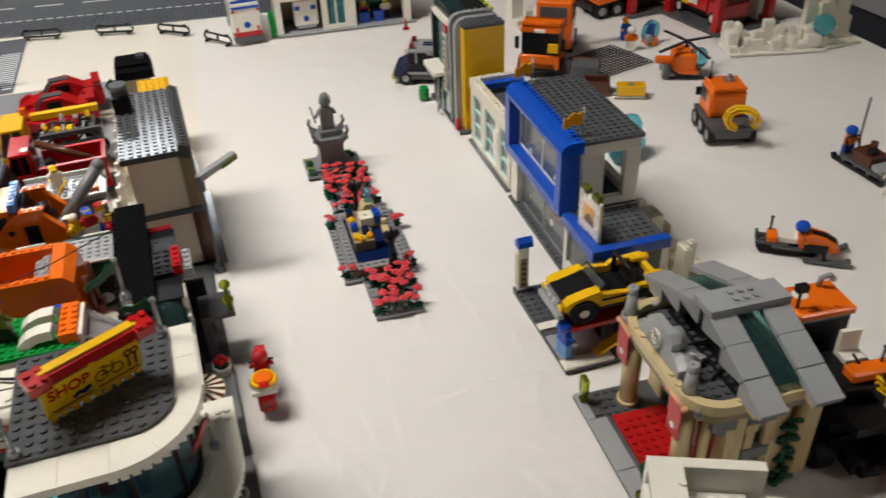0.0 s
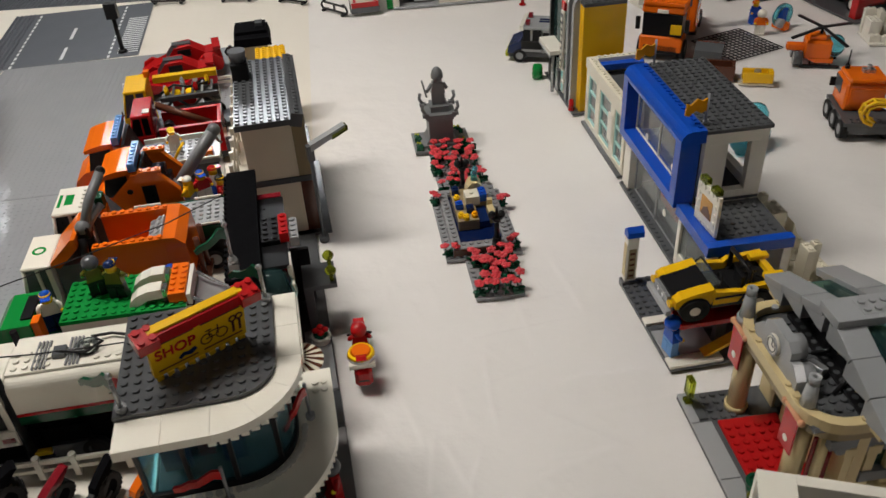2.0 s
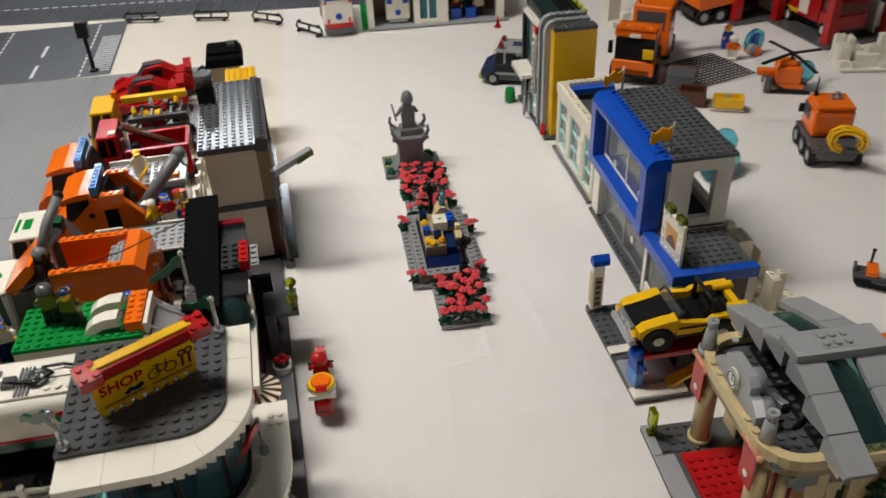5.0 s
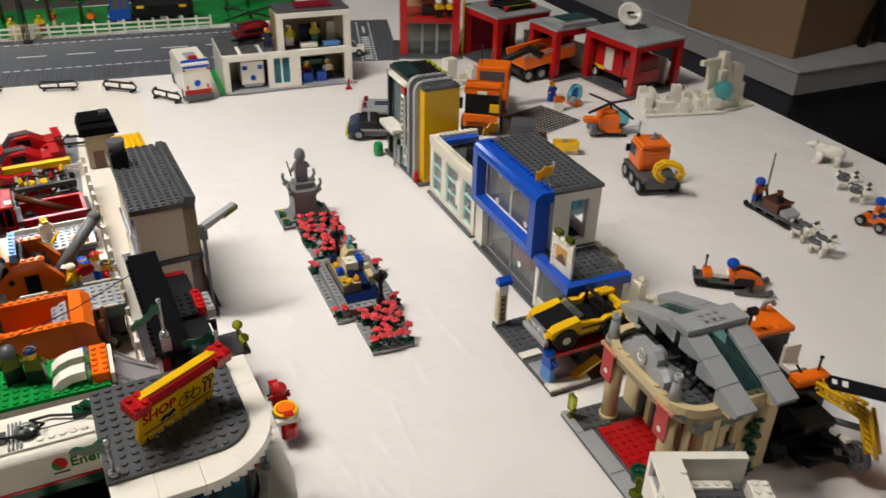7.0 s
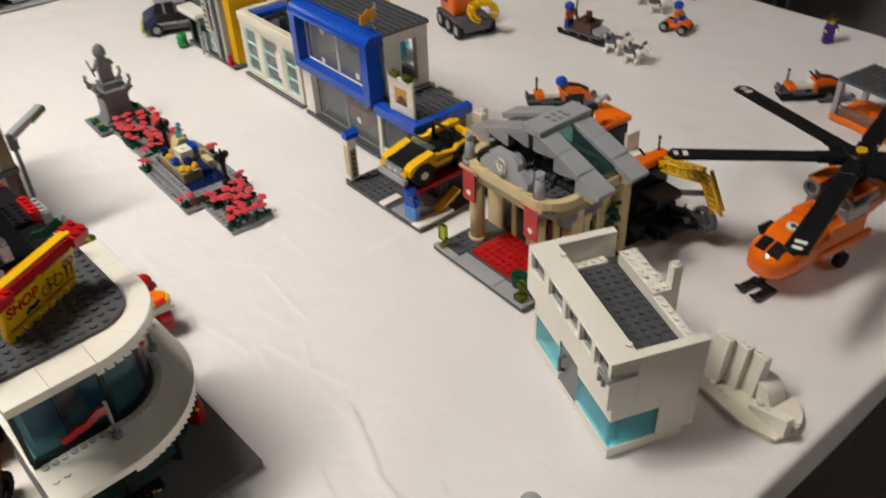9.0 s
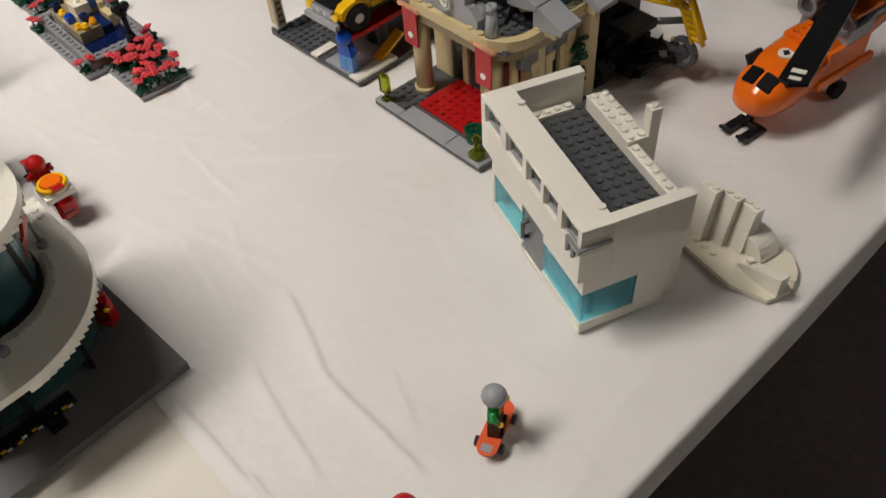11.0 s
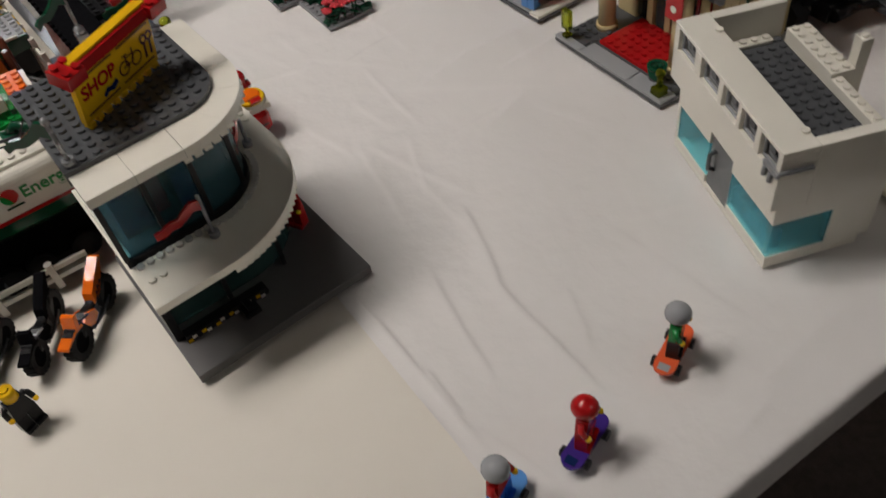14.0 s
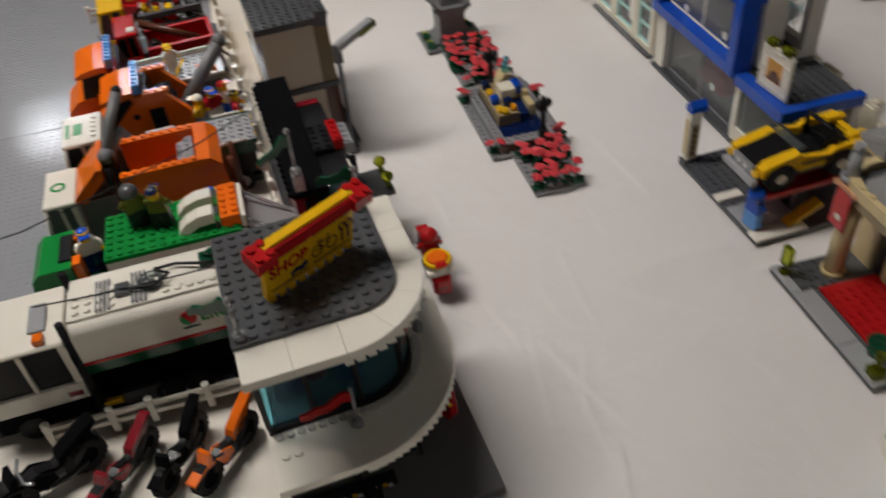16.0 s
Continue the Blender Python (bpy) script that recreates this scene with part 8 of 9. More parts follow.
quad(918, 622, 12)
figure(916, 642, 10, ORANGE, BLUE, BLUE, "helmet", 13, seated=True, label="toy rider in orange and blue on the quad bike")
figure(1042, 702, -20, ORANGE, BLUE, BLUE, "helmet", label="toy explorer in orange and blue near the table edge")
figure(1032, 466, -30, PURPLE, PURPLE, BLACK, "brim", label="dark purple toy figure with brimmed black hat")


def trailer(x, y, turn):
    t = thing("cargo_trailer", x, y, turn, "light grey open toy cargo module with orange base", "toy trailer")
    part("base", G().box(0, 0, 0, 8, 12, 1.0), ORANGE, t)
    for a in (0, 7.2):
        for b in (0, 11.2):
            part("post", G().box(a, b, 1.0, a + 0.8, b + 0.8, 6.2), GREY, t)
    part("roof", G().plate(0, 0, 6.2, 8, 12, 0.5), DGREY, t)
    part("glass", G().box(0.2, 0.8, 1.0, 0.5, 11.2, 2.6), SMOKE, t)
    part("cargo", G().box(2, 3, 1.0, 5, 7, 2.6), ORANGE, t)
    return t


trailer(812, 250, -8)


def helicopter(x, y, turn):
    """Big transport helicopter with its nose towards local -x."""
    t = thing("helicopter", x, y, turn, "large orange toy helicopter with six black rotor blades", "toy helicopter")
    sec = [(-0.6, 0.9, 3.9, 0.8), (-0.1, 1.7, 3.9, 1.4), (1.0, 2.4, 4.1, 2.0), (3.2, 2.8, 4.6, 2.6), (6.5, 2.7, 5.1, 2.8), (10, 2.4, 5.7, 2.3), (14, 1.9, 6.3, 1.8), (20, 1.3, 6.7, 1.3), (30, 1.0, 6.9, 1.0)]
    n = 18
    vs, fs = [], []
    for a, ry, cz, rz in sec:
        for k in range(n):
            an = 2 * math.pi * k / n
            c, s = math.cos(an), math.sin(an)
            vs.append((a, 1.06 * ry * math.copysign(abs(c) ** 0.75, c), cz + rz * math.copysign(abs(s) ** 0.75, s)))
    for j in range(len(sec) - 1):
        for k in range(n):
            fs.append([j * n + k, j * n + (k + 1) % n, (j + 1) * n + (k + 1) % n, (j + 1) * n + k])
    fs += [list(range(n))[::-1], list(range((len(sec) - 1) * n, len(sec) * n))]
    part("fuselage", G().add(vs, fs, True), ORANGE, t, "glossy orange rounded fuselage")
    for s in (-1, 1):
        g = G()
        g.m = pose(1.0, 0.92 * s, 5.95, 0, -34, 0) @ pose(0, 0, 0.0, -18 * s, 0, 0)
        g.box(-0.85, -0.78, -0.4, 0.95, 0.78, 0.2, 0.15)
        part("windscreen", g, BLACK, t, "black cockpit window")
        g = G()
        g.m = pose(2.7, 2.3 * s, 6.3, -34 * s, 0, 0)
        g.box(-0.8, -0.4, -0.8, 1.2, 0.3, 0.7, 0.12)
        part("side_window", g, BLACK, t)
    part("emblem", G().cyl(4.2, 0, 7.2, 7.52, 0.75, 18), WHITE, t, "round white emblem with a bird shape")
    part("emblem_mark", G().prism([(3.7, -0.2), (4.2, 0.4), (4.7, 0.1), (4.3, -0.4)], 7.52, 7.55), BLACK, t)
    part("top_plate", G().plate(6, -1.5, 7.9, 3, 3, 0.5), ORANGE, t)
    for s in (-1, 1):
        e = part("engine", G().cyl(2.1 * s, 9.6, 9.3, 14.0, 1.0, 16, axis="x"), DGREY, t, "dark grey engine pod")
        part("intake", G().cyl(2.1 * s, 9.6, 9.0, 9.4, 1.05, 16, axis="x", hole=0.7), MGREY, e)
        part("cowling", G().box(9.2, 2.1 * s - 0.9, 10.3, 13.4, 2.1 * s + 0.9, 10.8, 0.1), ORANGE, e)
        part("engine_mount", G().box(9.6, 2.1 * s - 0.6, 7.2, 13.4, 2.1 * s + 0.6, 8.8), GREY, t)
        part("side_frame", G().box(7.4, 2.5 * s - 0.25, 4.6, 13.6, 2.5 * s + 0.25, 7.2), ORANGE, t, "orange side frame")
        part("side_beam", G().box(6.4, 2.75 * s - 0.3, 3.4, 15.0, 2.75 * s + 0.3, 4.5, 0.1), ORANGE, t)
        part("wheel_strut", G().tube([(11.4, 2.0 * s, 4.0), (11.7, 2.2 * s, 1.2)], 0.35), DGREY, t)
        part("main_wheel", G().cyl(11.7, 1.0, 2.2 * s - 0.45, 2.2 * s + 0.45, 1.0, 16, axis="y"), RUBBER, t)
        part("nose_ski", G().prism([(-0.8, 0.0), (-1.5, 0.5), (-1.4, 0.75), (-0.6, 0.4), (2.0, 0.4), (2.2, 0)], 1.05 * s - 0.5, 1.05 * s + 0.5, axis="y"), BLACK, t, "black nose ski")
    part("nose_leg", G().box(0.7, -1.2, 0.4, 1.3, 1.2, 1.0).cyl(1.1, 0, 0.9, 2.6, 0.4, 10), BLACK, t)
    part("mast", G().cyl(13.2, 0, 7.0, 13.0, 0.7, 12).box(10.6, -1.3, 7.4, 15.2, 1.3, 10.8).cyl(13.2, 0, 10.8, 12.0, 1.5, 12, 1.0).box(12.2, -2.2, 11.8, 14.2, 2.2, 12.5), BLACK, t)
    part("hub", G().cyl(13.2, 0, 12.6, 13.8, 1.5, 16), BLACK, t)
    part("hub_cap", G().cyl(13.2, 0, 13.8, 14.2, 0.6, 12), YELLOW, t, "yellow hub cap")
    for k in range(6):
        g = G()
        g.m = pose(13.2, 0, 13.2, 0, 1.5, 12.5 + 60 * k - turn) @ pose(0, 0, 0, 5, 0, 0)
        g.box(1.0, -0.85, -0.45, 4.6, 0.85, 0.35).box(2.2, -1.1, -0.6, 3.4, 1.1, 0.1).prism([(4.4, -1.1), (4.4, 1.1), (20.1, 1.2), (20.7, -0.2), (20.1, -1.2)], -0.16, 0.16)
        b = part("rotor_blade", g, BLACK, t, "long black rotor blade with white tip marks")
        g2 = G()
        g2.m = g.m
        g2.box(18.4, -0.6, 0.14, 19.0, 0.6, 0.17).box(19.5, -0.5, 0.14, 20.0, 0.5, 0.17)
        part("tip_mark", g2, WHITE, b)
    part("tail_fin", G().prism([(28, 7), (31, 7), (33, 13), (31.6, 13)], -0.3, 0.3, axis="y"), ORANGE, t)
    return t


helicopter(478, 217.5, -8)


def excavator(x, y, turn):
    t = thing("ice_saw_vehicle", x, y, turn, "orange toy ice saw vehicle with yellow truss arm", "toy vehicle")
    for b in (0.8, 7.2):
        tr = part("track", G().prism([(1.0, 0), (0, 1.0), (0, 2.2), (1.0, 3.0), (13.4, 3.0), (14.6, 2.2), (14.6, 1.0), (13.4, 0)], b - 0.9, b + 0.9, axis="x"), RUBBER, t, "black crawler track")
        for k in range(16):
            part("track_pad", G().box(b - 1.05, 0.9 + k * 0.82, 2.95, b + 1.05, 1.4 + k * 0.82, 3.25), RUBBER, tr)
        for k in range(5):
            part("road_wheel", G().cyl(1.9 + k * 2.7, 1.5, b - 1.0, b + 1.0, 0.9, 12, axis="x"), DGREY, tr)
    part("chassis", G().box(1.2, 0.6, 2.2, 6.8, 14, 4.2).box(1.0, 1.0, 4.2, 7.2, 8.0, 5.6).box(2.8, 2.2, 5.6, 7.4, 7.6, 8.4).box(2.2, -1.0, 5.6, 6.4, 2.2, 6.6), BLACK, t)
    c = part("cab", G().box(1.4, 9.0, 4.2, 7.2, 13.4, 11.5, 0.3), BLACK, t, "black glazed cab")
    part("cab_roof", G().box(1.2, 8.8, 11.5, 7.4, 13.6, 12.4, 0.2).studs(2, 9, 4, 1, 12.4), ORANGE, c, "orange cab roof")
    part("roof_emblem", G().cyl(3.0, 12.0, 12.4, 12.46, 0.8, 16), WHITE, c, "round white emblem")
    part("roof_hook", G().tube([(5.6, 12.9, 12.4), (5.6, 12.7, 13.5), (6.4, 12.5, 13.9), (6.9, 12.5, 13.2)], 0.3), GREY, c)
    part("roof_light", G().cyl(1.6, 10.2, 12.4, 14.6, 0.16, 8).box(1.0, 9.8, 14.4, 2.2, 10.6, 15.2), BLACK, c)
    part("seat", G().box(4.6, 5.4, 8.4, 6.8, 7.0, 9.0).box(4.6, 6.8, 8.4, 6.8, 7.3, 11.4), WHITE, t, "white open seat")
    part("console", G().box(3.6, 2.8, 8.4, 8.2, 4.6, 9.6, 0.2), ORANGE, t, "orange control console")
    part("lever", G().cyl(7.2, 4.0, 9.6, 11.4, 0.14, 8).ball(7.2, 4.0, 11.4, 0.25, n=8).tube([(5.0, 4.2, 9.6), (4.6, 4.8, 10.4)], 0.14), BLACK, t)
    g = G()
    p0, p1, p2 = Vector((6.4, 2.9, 8.6)), Vector((7.5, -3.0, 9.2)), Vector((7.5, -5.6, 5.4))
    up, out = Vector((0, 0, 0.58)), Vector((0.2, -0.55, 0))
    for s in (Vector((-0.5, -0.3, 0)), Vector((0.5, 0.3, 0))):
        for sg in (-1, 1):
            g.tube([p0 + s + sg * up, p1 + s + sg * up], 0.24, 4).tube([p1 + s + sg * out + up, p2 + s + sg * out], 0.24, 4)
        for k in range(6):
            u, w = k / 6, (k + 0.5) / 6
            g.tube([p0.lerp(p1, u) + s - up, p0.lerp(p1, w) + s + up], 0.2, 4).tube([p0.lerp(p1, w) + s + up, p0.lerp(p1, (k + 1) / 6) + s - up], 0.2, 4)
            g.tube([p1.lerp(p2, u) + s - out, p1.lerp(p2, w) + s + out], 0.2, 4)
    part("arm", g, YELLOW, t, "yellow open truss arm")
    part("saw_wheel", G().cyl(-3.6, 3.0, 7.6, 8.3, 1.8, 20, axis="x", hole=1.3).cyl(-3.6, 3.0, 7.65, 8.25, 0.8, 14, axis="x").tube([(7.4, -1.0, 4.0), (7.8, -3.6, 3.0)], 0.4, 8), DGREY, t, "dark grey saw wheel")
    part("front_gear", G().box(2.4, -1.6, 1.2, 6.8, 0.58, 2.6).tube([(3, -1, 2.4), (7.6, -3, 2)], 0.4).tube([(5, -0.5, 3.0), (8.4, -2.6, 3.4)], 0.35).cyl(-1.8, 1.9, 3.0, 6.4, 0.7, 12, axis="x"), BLACK, t)
    part("side_lamp", G().box(6.9, -2.6, 4.2, 7.6, -1.6, 4.8), WHITE, t)
    part("ram", G().tube([(5.6, 2.4, 5.0), (8.4, -3.4, 6.6)], 0.4, 8).tube([(6.4, 0.4, 3.4), (8.6, -3.8, 3.0)], 0.5, 8), DGREY, t)
    return t


excavator(446, 331, -4)


def yellow_sled(x, y, turn):
    t = thing("rescue_sled", x, y, turn, "small yellow toy rescue sled on skis", "toy sled")
    part("tub", G().box(0, 0, 0.6, 5, 2.6, 1.6).box(0, 0, 1.6, 5, 0.5, 2.4).box(0, 2.1, 1.6, 5, 2.6, 2.4).box(4.2, 0.5, 1.6, 5, 2.1, 2.6), YELLOW, t)
    for b in (0.3, 2.0):
        part("ski", G().box(-0.6, b, 0, 5.2, b + 0.5, 0.3).box(0.6, b, 0.3, 1.0, b + 0.4, 0.6).box(4, b, 0.3, 4.4, b + 0.4, 0.6), WHITE, t)
    part("load", G().cyl(2.4, 1.3, 1.6, 2.6, 0.6, 12), DTAN, t)
    return t


yellow_sled(614, 1016, -20)
solid("crate", G().box(0, 0, 0, 5, 3.6, 0.6).box(0, 0, 0.6, 0.6, 3.6, 2.6).box(4.4, 0, 0.6, 5, 3.6, 2.6).box(0.6, 0, 0.6, 4.4, 0.6, 2.6).box(0.6, 3.0, 0.6, 4.4, 3.6, 2.6), BROWN, 572, 1048, -25, "open reddish brown plastic crate on the cloth", "crate")


def cargo_net(x, y, turn):
    g = G()
    n = 12
    for k in range(n + 1):
        g.box(k - 0.09, 0, 0.05, k + 0.09, n, 0.2, 0.02).box(0, k - 0.09, 0.05, n, k + 0.09, 0.2, 0.02)
    return solid("cargo_net", g, BLACK, x, y, turn, "square black plastic cargo net lying flat", "net")


cargo_net(640, 1098, 18)


def small_copter(x, y, turn):
    t = thing("small_helicopter", x, y, turn, "small orange toy helicopter with clear blue canopy", "toy helicopter")
    part("body", G().box(0.6, -1.7, 1.0, 6, 1.7, 3.6, 0.3).box(6, -0.6, 1.8, 9.5, 0.6, 2.8, 0.2).box(2.0, -1.2, 3.6, 5.4, 1.2, 4.3, 0.2), ORANGE, t)
    part("side_panel", G().prism([(0.8, 1.0), (4.6, 1.0), (5.6, 2.4), (2.4, 2.8)], -2.2, -1.7, axis="y"), ORANGE, t)
    part("side_stripe", G().box(2.0, -1.74, 2.9, 5.6, -1.68, 3.3), GREY, t)
    part("canopy", G().ball(-0.2, 0, 2.6, 2.0, 1.5, 1.6, 14), TEAL, t, "clear light blue canopy")
    part("nose_plate", G().prism([(0, 0.6), (0, 1.2), (5.6, 1.2), (3.6, 0.6)], -1.8, 1.8, axis="y"), ORANGE, t)
    for s in (-1, 1):
        part("skid", G().box(-1.5, 1.8 * s - 0.25, 0, 6.5, 1.8 * s + 0.25, 0.3).cyl(0.5, 1.5 * s, 0.3, 1.2, 0.2, 8).cyl(4.5, 1.5 * s, 0.3, 1.2, 0.2, 8), BLACK, t)
        part("float", G().cyl(1.6 * s, 1.1, 6.2, 8.0, 1.0, 14, axis="x"), DGREY, t)
    part("mast", G().cyl(3, 0, 3.4, 5.2, 0.3, 10), BLACK, t)
    for k in range(4):
        g = G()
        g.m = pose(3, 0, 5.2, 0, 4, 30 + 90 * k)
        g.box(0.3, -0.35, -0.1, 7.5, 0.35, 0.1)
        part("rotor_blade", g, BLACK, t)
    return t


small_copter(768, 1058, 158).scale = (0.85, 1.15, 1.3)
figure(735, 1238, 10, BLUE, BLUE, ORANGE, "hair", label="toy explorer in blue standing behind the net")
figure(722, 1190, -20, ORANGE, WHITE, WHITE, "helmet", label="toy explorer in orange and white by the net")


def buggy(x, y):
    t = thing("ice_scooter", x, y, 20, "blue and orange toy scooter with clear blue ring", "toy vehicle")
    part("ring", G().cyl(0, 2.6, -0.4, 0.4, 2.4, 20, axis="y", hole=1.7), TEAL, t, "clear blue ring")
    part("seat", G().box(-0.8, -1.6, 0, 0.8, 1.6, 1.4), ORANGE, t)
    part("motor", G().cyl(-1.4, 1.6, -1.4, -0.4, 0.9, 12, axis="y"), GREY, t)
    part("rig", G().box(-0.6, -0.6, 1.4, 0.6, 0.6, 4.2), BLUE, t)
    return t


buggy(765, 1205)


def heavy_truck(x, y, turn):
    """Big truck, cab towards local -y."""
    t = thing("heavy_truck", x, y, turn, "large orange toy truck with dark windscreen and grey scoop", "toy truck")
    W, L = 8.6, 24
    for a in (2.5, 15, 19.5):
        for b in (0.6, W - 0.6):
            wheel(t, b, a, 1.8, 1.8, 1.4, GREY, axis="x")
    part("chassis", G().box(1.2, 0, 1.4, W - 1.2, L, 3.0), BLACK, t)
    c = part("cab", G().box(0.4, 0, 1.8, W - 0.4, 5.4, 4.6, 0.2).box(0.4, 4.6, 4.6, W - 0.4, 5.4, 10.4).box(0.4, 0.4, 8.8, W - 0.4, 5.4, 10.4, 0.3), ORANGE, t, "orange cab")
    part("windscreen", G().box(0.7, 0.5, 4.6, W - 0.7, 4.6, 8.8), BLACK, c, "dark glossy windscreen")
    part("cab_badge", G().box(3.3, -0.06, 9.1, 5.3, 0.36, 9.7), WHITE, c)
    part("roof_rail", G().box(0.6, 0.2, 10.4, W - 0.6, 1.2, 11.0).studs(1, 0.2, 6, 1, 11.0), ORANGE, c)
    part("mirror", G().box(-0.6, 0.4, 5.6, 0.2, 0.8, 8.0), BLACK, c)
    part("mirror", G().box(W - 0.2, 0.4, 5.6, W + 0.6, 0.8, 8.0), BLACK, c)
    cb = part("rear_cab", G().box(2.0, 8, 3.0, W + 0.6, 13.6, 12.6, 0.3), ORANGE, t, "second orange cabin")
    part("rear_window", G().box(2.8, 7.9, 8.0, W - 0.4, 8.05, 11.6).box(W + 0.55, 8.8, 7.6, W + 0.66, 12.6, 11.8), DGREY, cb)
    part("antenna", G().cyl(3.0, 9, 12.6, 17, 0.12, 8), BLACK, cb)
    part("boom", G().tube([(W - 3, 14, 6), (W - 1, 17, 11.5), (W + 4, 20, 13.5), (W + 7, 20, 12.0)], 0.9), BLACK, t, "black folding boom")
    part("pallet", G().box(2.0, 14.2, 3.0, W - 1.0, 23, 6.4), DGREY, t)
    part("scoop", G().prism([(0, 0), (4.6, 0), (5.2, 1.6), (4.0, 3.4), (2.0, 3.8), (0.6, 2.6)], W + 2.0, W + 7.0, axis="x"), DGREY, t, "dark grey scoop on the cloth")
    part("crane_hook", G().box(W - 2.6, -0.4, 5.4, W - 0.6, -0.06, 7.2), YELLOW, t, "yellow crane hook")
    return t


heavy_truck(505, 1149, -32)


def tipper(x, y, turn):
    t = thing("tipper_bed", x, y, turn, "raised orange toy tipper bed with dark underside", "toy truck")
    for a in (2, 6):
        for b in (0.6, 7.4):
            wheel(t, a, b, 1.6, 1.6, 1.2, GREY)
    part("frame", G().box(0, 1.2, 1.4, 16, 6.8, 2.8), BLACK, t)
    part("bed", G().prism([(1, 3.2), (0, 6.8), (15.6, 8.4), (16, 5.0)], 0, 0.8, axis="y").prism([(1, 3.2), (0, 6.8), (15.6, 8.4), (16, 5.0)], 7.2, 8, axis="y").prism([(1, 3.2), (1, 3.8), (16, 5.6), (16, 5.0)], 0.8, 7.2, axis="y"), ORANGE, t)
    part("rim", G().prism([(0, 6.2), (0, 6.9), (15.6, 8.5), (15.6, 7.8)], -0.15, 0, axis="y"), GREY, t)
    part("load", G().box(4, 2, 3.8, 10, 6, 6.6).box(6, 3, 6.6, 9, 5, 7.6), BROWN, t)
    return t


tipper(728, 1345, 6)


def police_truck(x, y, turn):
    """Small pickup, front towards local -x."""
    t = thing("police_truck", x, y, turn, "dark blue and grey toy police pickup", "toy truck")
    W = 6.4
    for a in (2.2, 9.4):
        for b in (0.4, W - 0.4):
            wheel(t, a, b, 1.2, 1.2, 1.0, GREY)
    part("chassis", G().box(0, 0.4, 0.9, 12, W - 0.4, 1.8), DGREY, t)
    part("nose", G().prism([(-0.2, 1.6), (0.0, 3.0), (2.4, 4.2), (2.6, 1.6)], 0.2, W - 0.2, axis="y"), DBLUE, t)
    cb = part("cab", G().box(2.4, 0.2, 1.8, 6.4, W - 0.2, 4.0).box(2.8, 0.4, 4.0, 6.2, W - 0.4, 6.4), BLACK, t, "black cab")
    part("side_trim", G().box(2.6, 0.1, 2.0, 6.4, 0.2, 2.5).box(4.2, 0.28, 4.2, 4.6, 0.4, 6.4), GREY, cb)
    part("roof", G().box(2.4, 0, 6.4, 11, W, 6.9), GREY, t, "flat light grey roof")
    part("roof_trim", G().box(2.2, -0.1, 6.2, 2.9, W + 0.1, 7.2), WHITE, t)
    part("beacon", G().box(3.2, 0.8, 7.0, 4.0, 1.8, 7.8).box(3.2, W - 1.8, 7.0, 4.0, W - 0.8, 7.8), DRED, t)
    part("bed", G().box(6.6, 0.2, 1.8, 12, 0.8, 6.4).box(6.6, W - 0.8, 1.8, 12, W - 0.2, 6.4), BLACK, t)
    part("bed_frame", G().box(6.5, 0.08, 1.9, 12.1, 0.2, 2.5).box(6.5, 0.08, 5.9, 12.1, 0.2, 6.4).box(11.5, 0.08, 2.5, 12.1, 0.2, 5.9), SILVER, t)
    part("ladder", G().box(5.5, 2.6, 6.95, 11, 2.9, 7.2).box(5.5, 3.8, 6.95, 11, 4.1, 7.2), DBLUE, t)
    part("bumper", G().box(-0.6, 0.4, 0.9, 0, W - 0.4, 1.8), LIME, t)
    return t


police_truck(316, 1188, -22)
solid("traffic_cone", G().cyl(0, 0, 0, 0.25, 0.8, 12).cyl(0, 0, 0.25, 2.6, 0.45, 12, 0.12), RED, 394, 1431, 0, "small red toy traffic cone", "traffic cone")


# ---- far end: hospital, ambulance, barriers, fire station ----
def barrier(x, y, turn):
    t = thing("barrier", x, y, turn, "low black toy crowd barrier on the cloth", "toy barrier", "black barriers")
    part("frame", G().tube([(-4, 0, 0.5), (-4.3, 0, 1.2), (-3.8, 0, 2.0), (3.8, 0, 2.0), (4.3, 0, 1.2), (4, 0, 0.5), (-4, 0, 0.5)], 0.26), BLACK, t)
    part("strut", G().cyl(0, 0, 0.5, 2.0, 0.25, 8), BLACK, t)
    for a in (-3.2, 3.2):
        part("foot", G().box(a - 0.3, -0.9, 0, a + 0.3, 0.9, 0.45).cyl(a, 0, 2.0, 2.5, 0.35, 8), BLACK, t)
    return t


for (ax, ay), (bx, by) in (((41, 1508), (79, 1463)), ((-40, 1583), (8, 1549)), ((-155, 1617), (-90, 1601)), ((-285, 1640), (-222, 1628)), ((-200, 1330), (-140, 1322)), ((-118, 1322), (-58, 1316))):
    barrier((ax + bx) / 2, (ay + by) / 2, math.degrees(math.atan2(by - ay, bx - ax)))


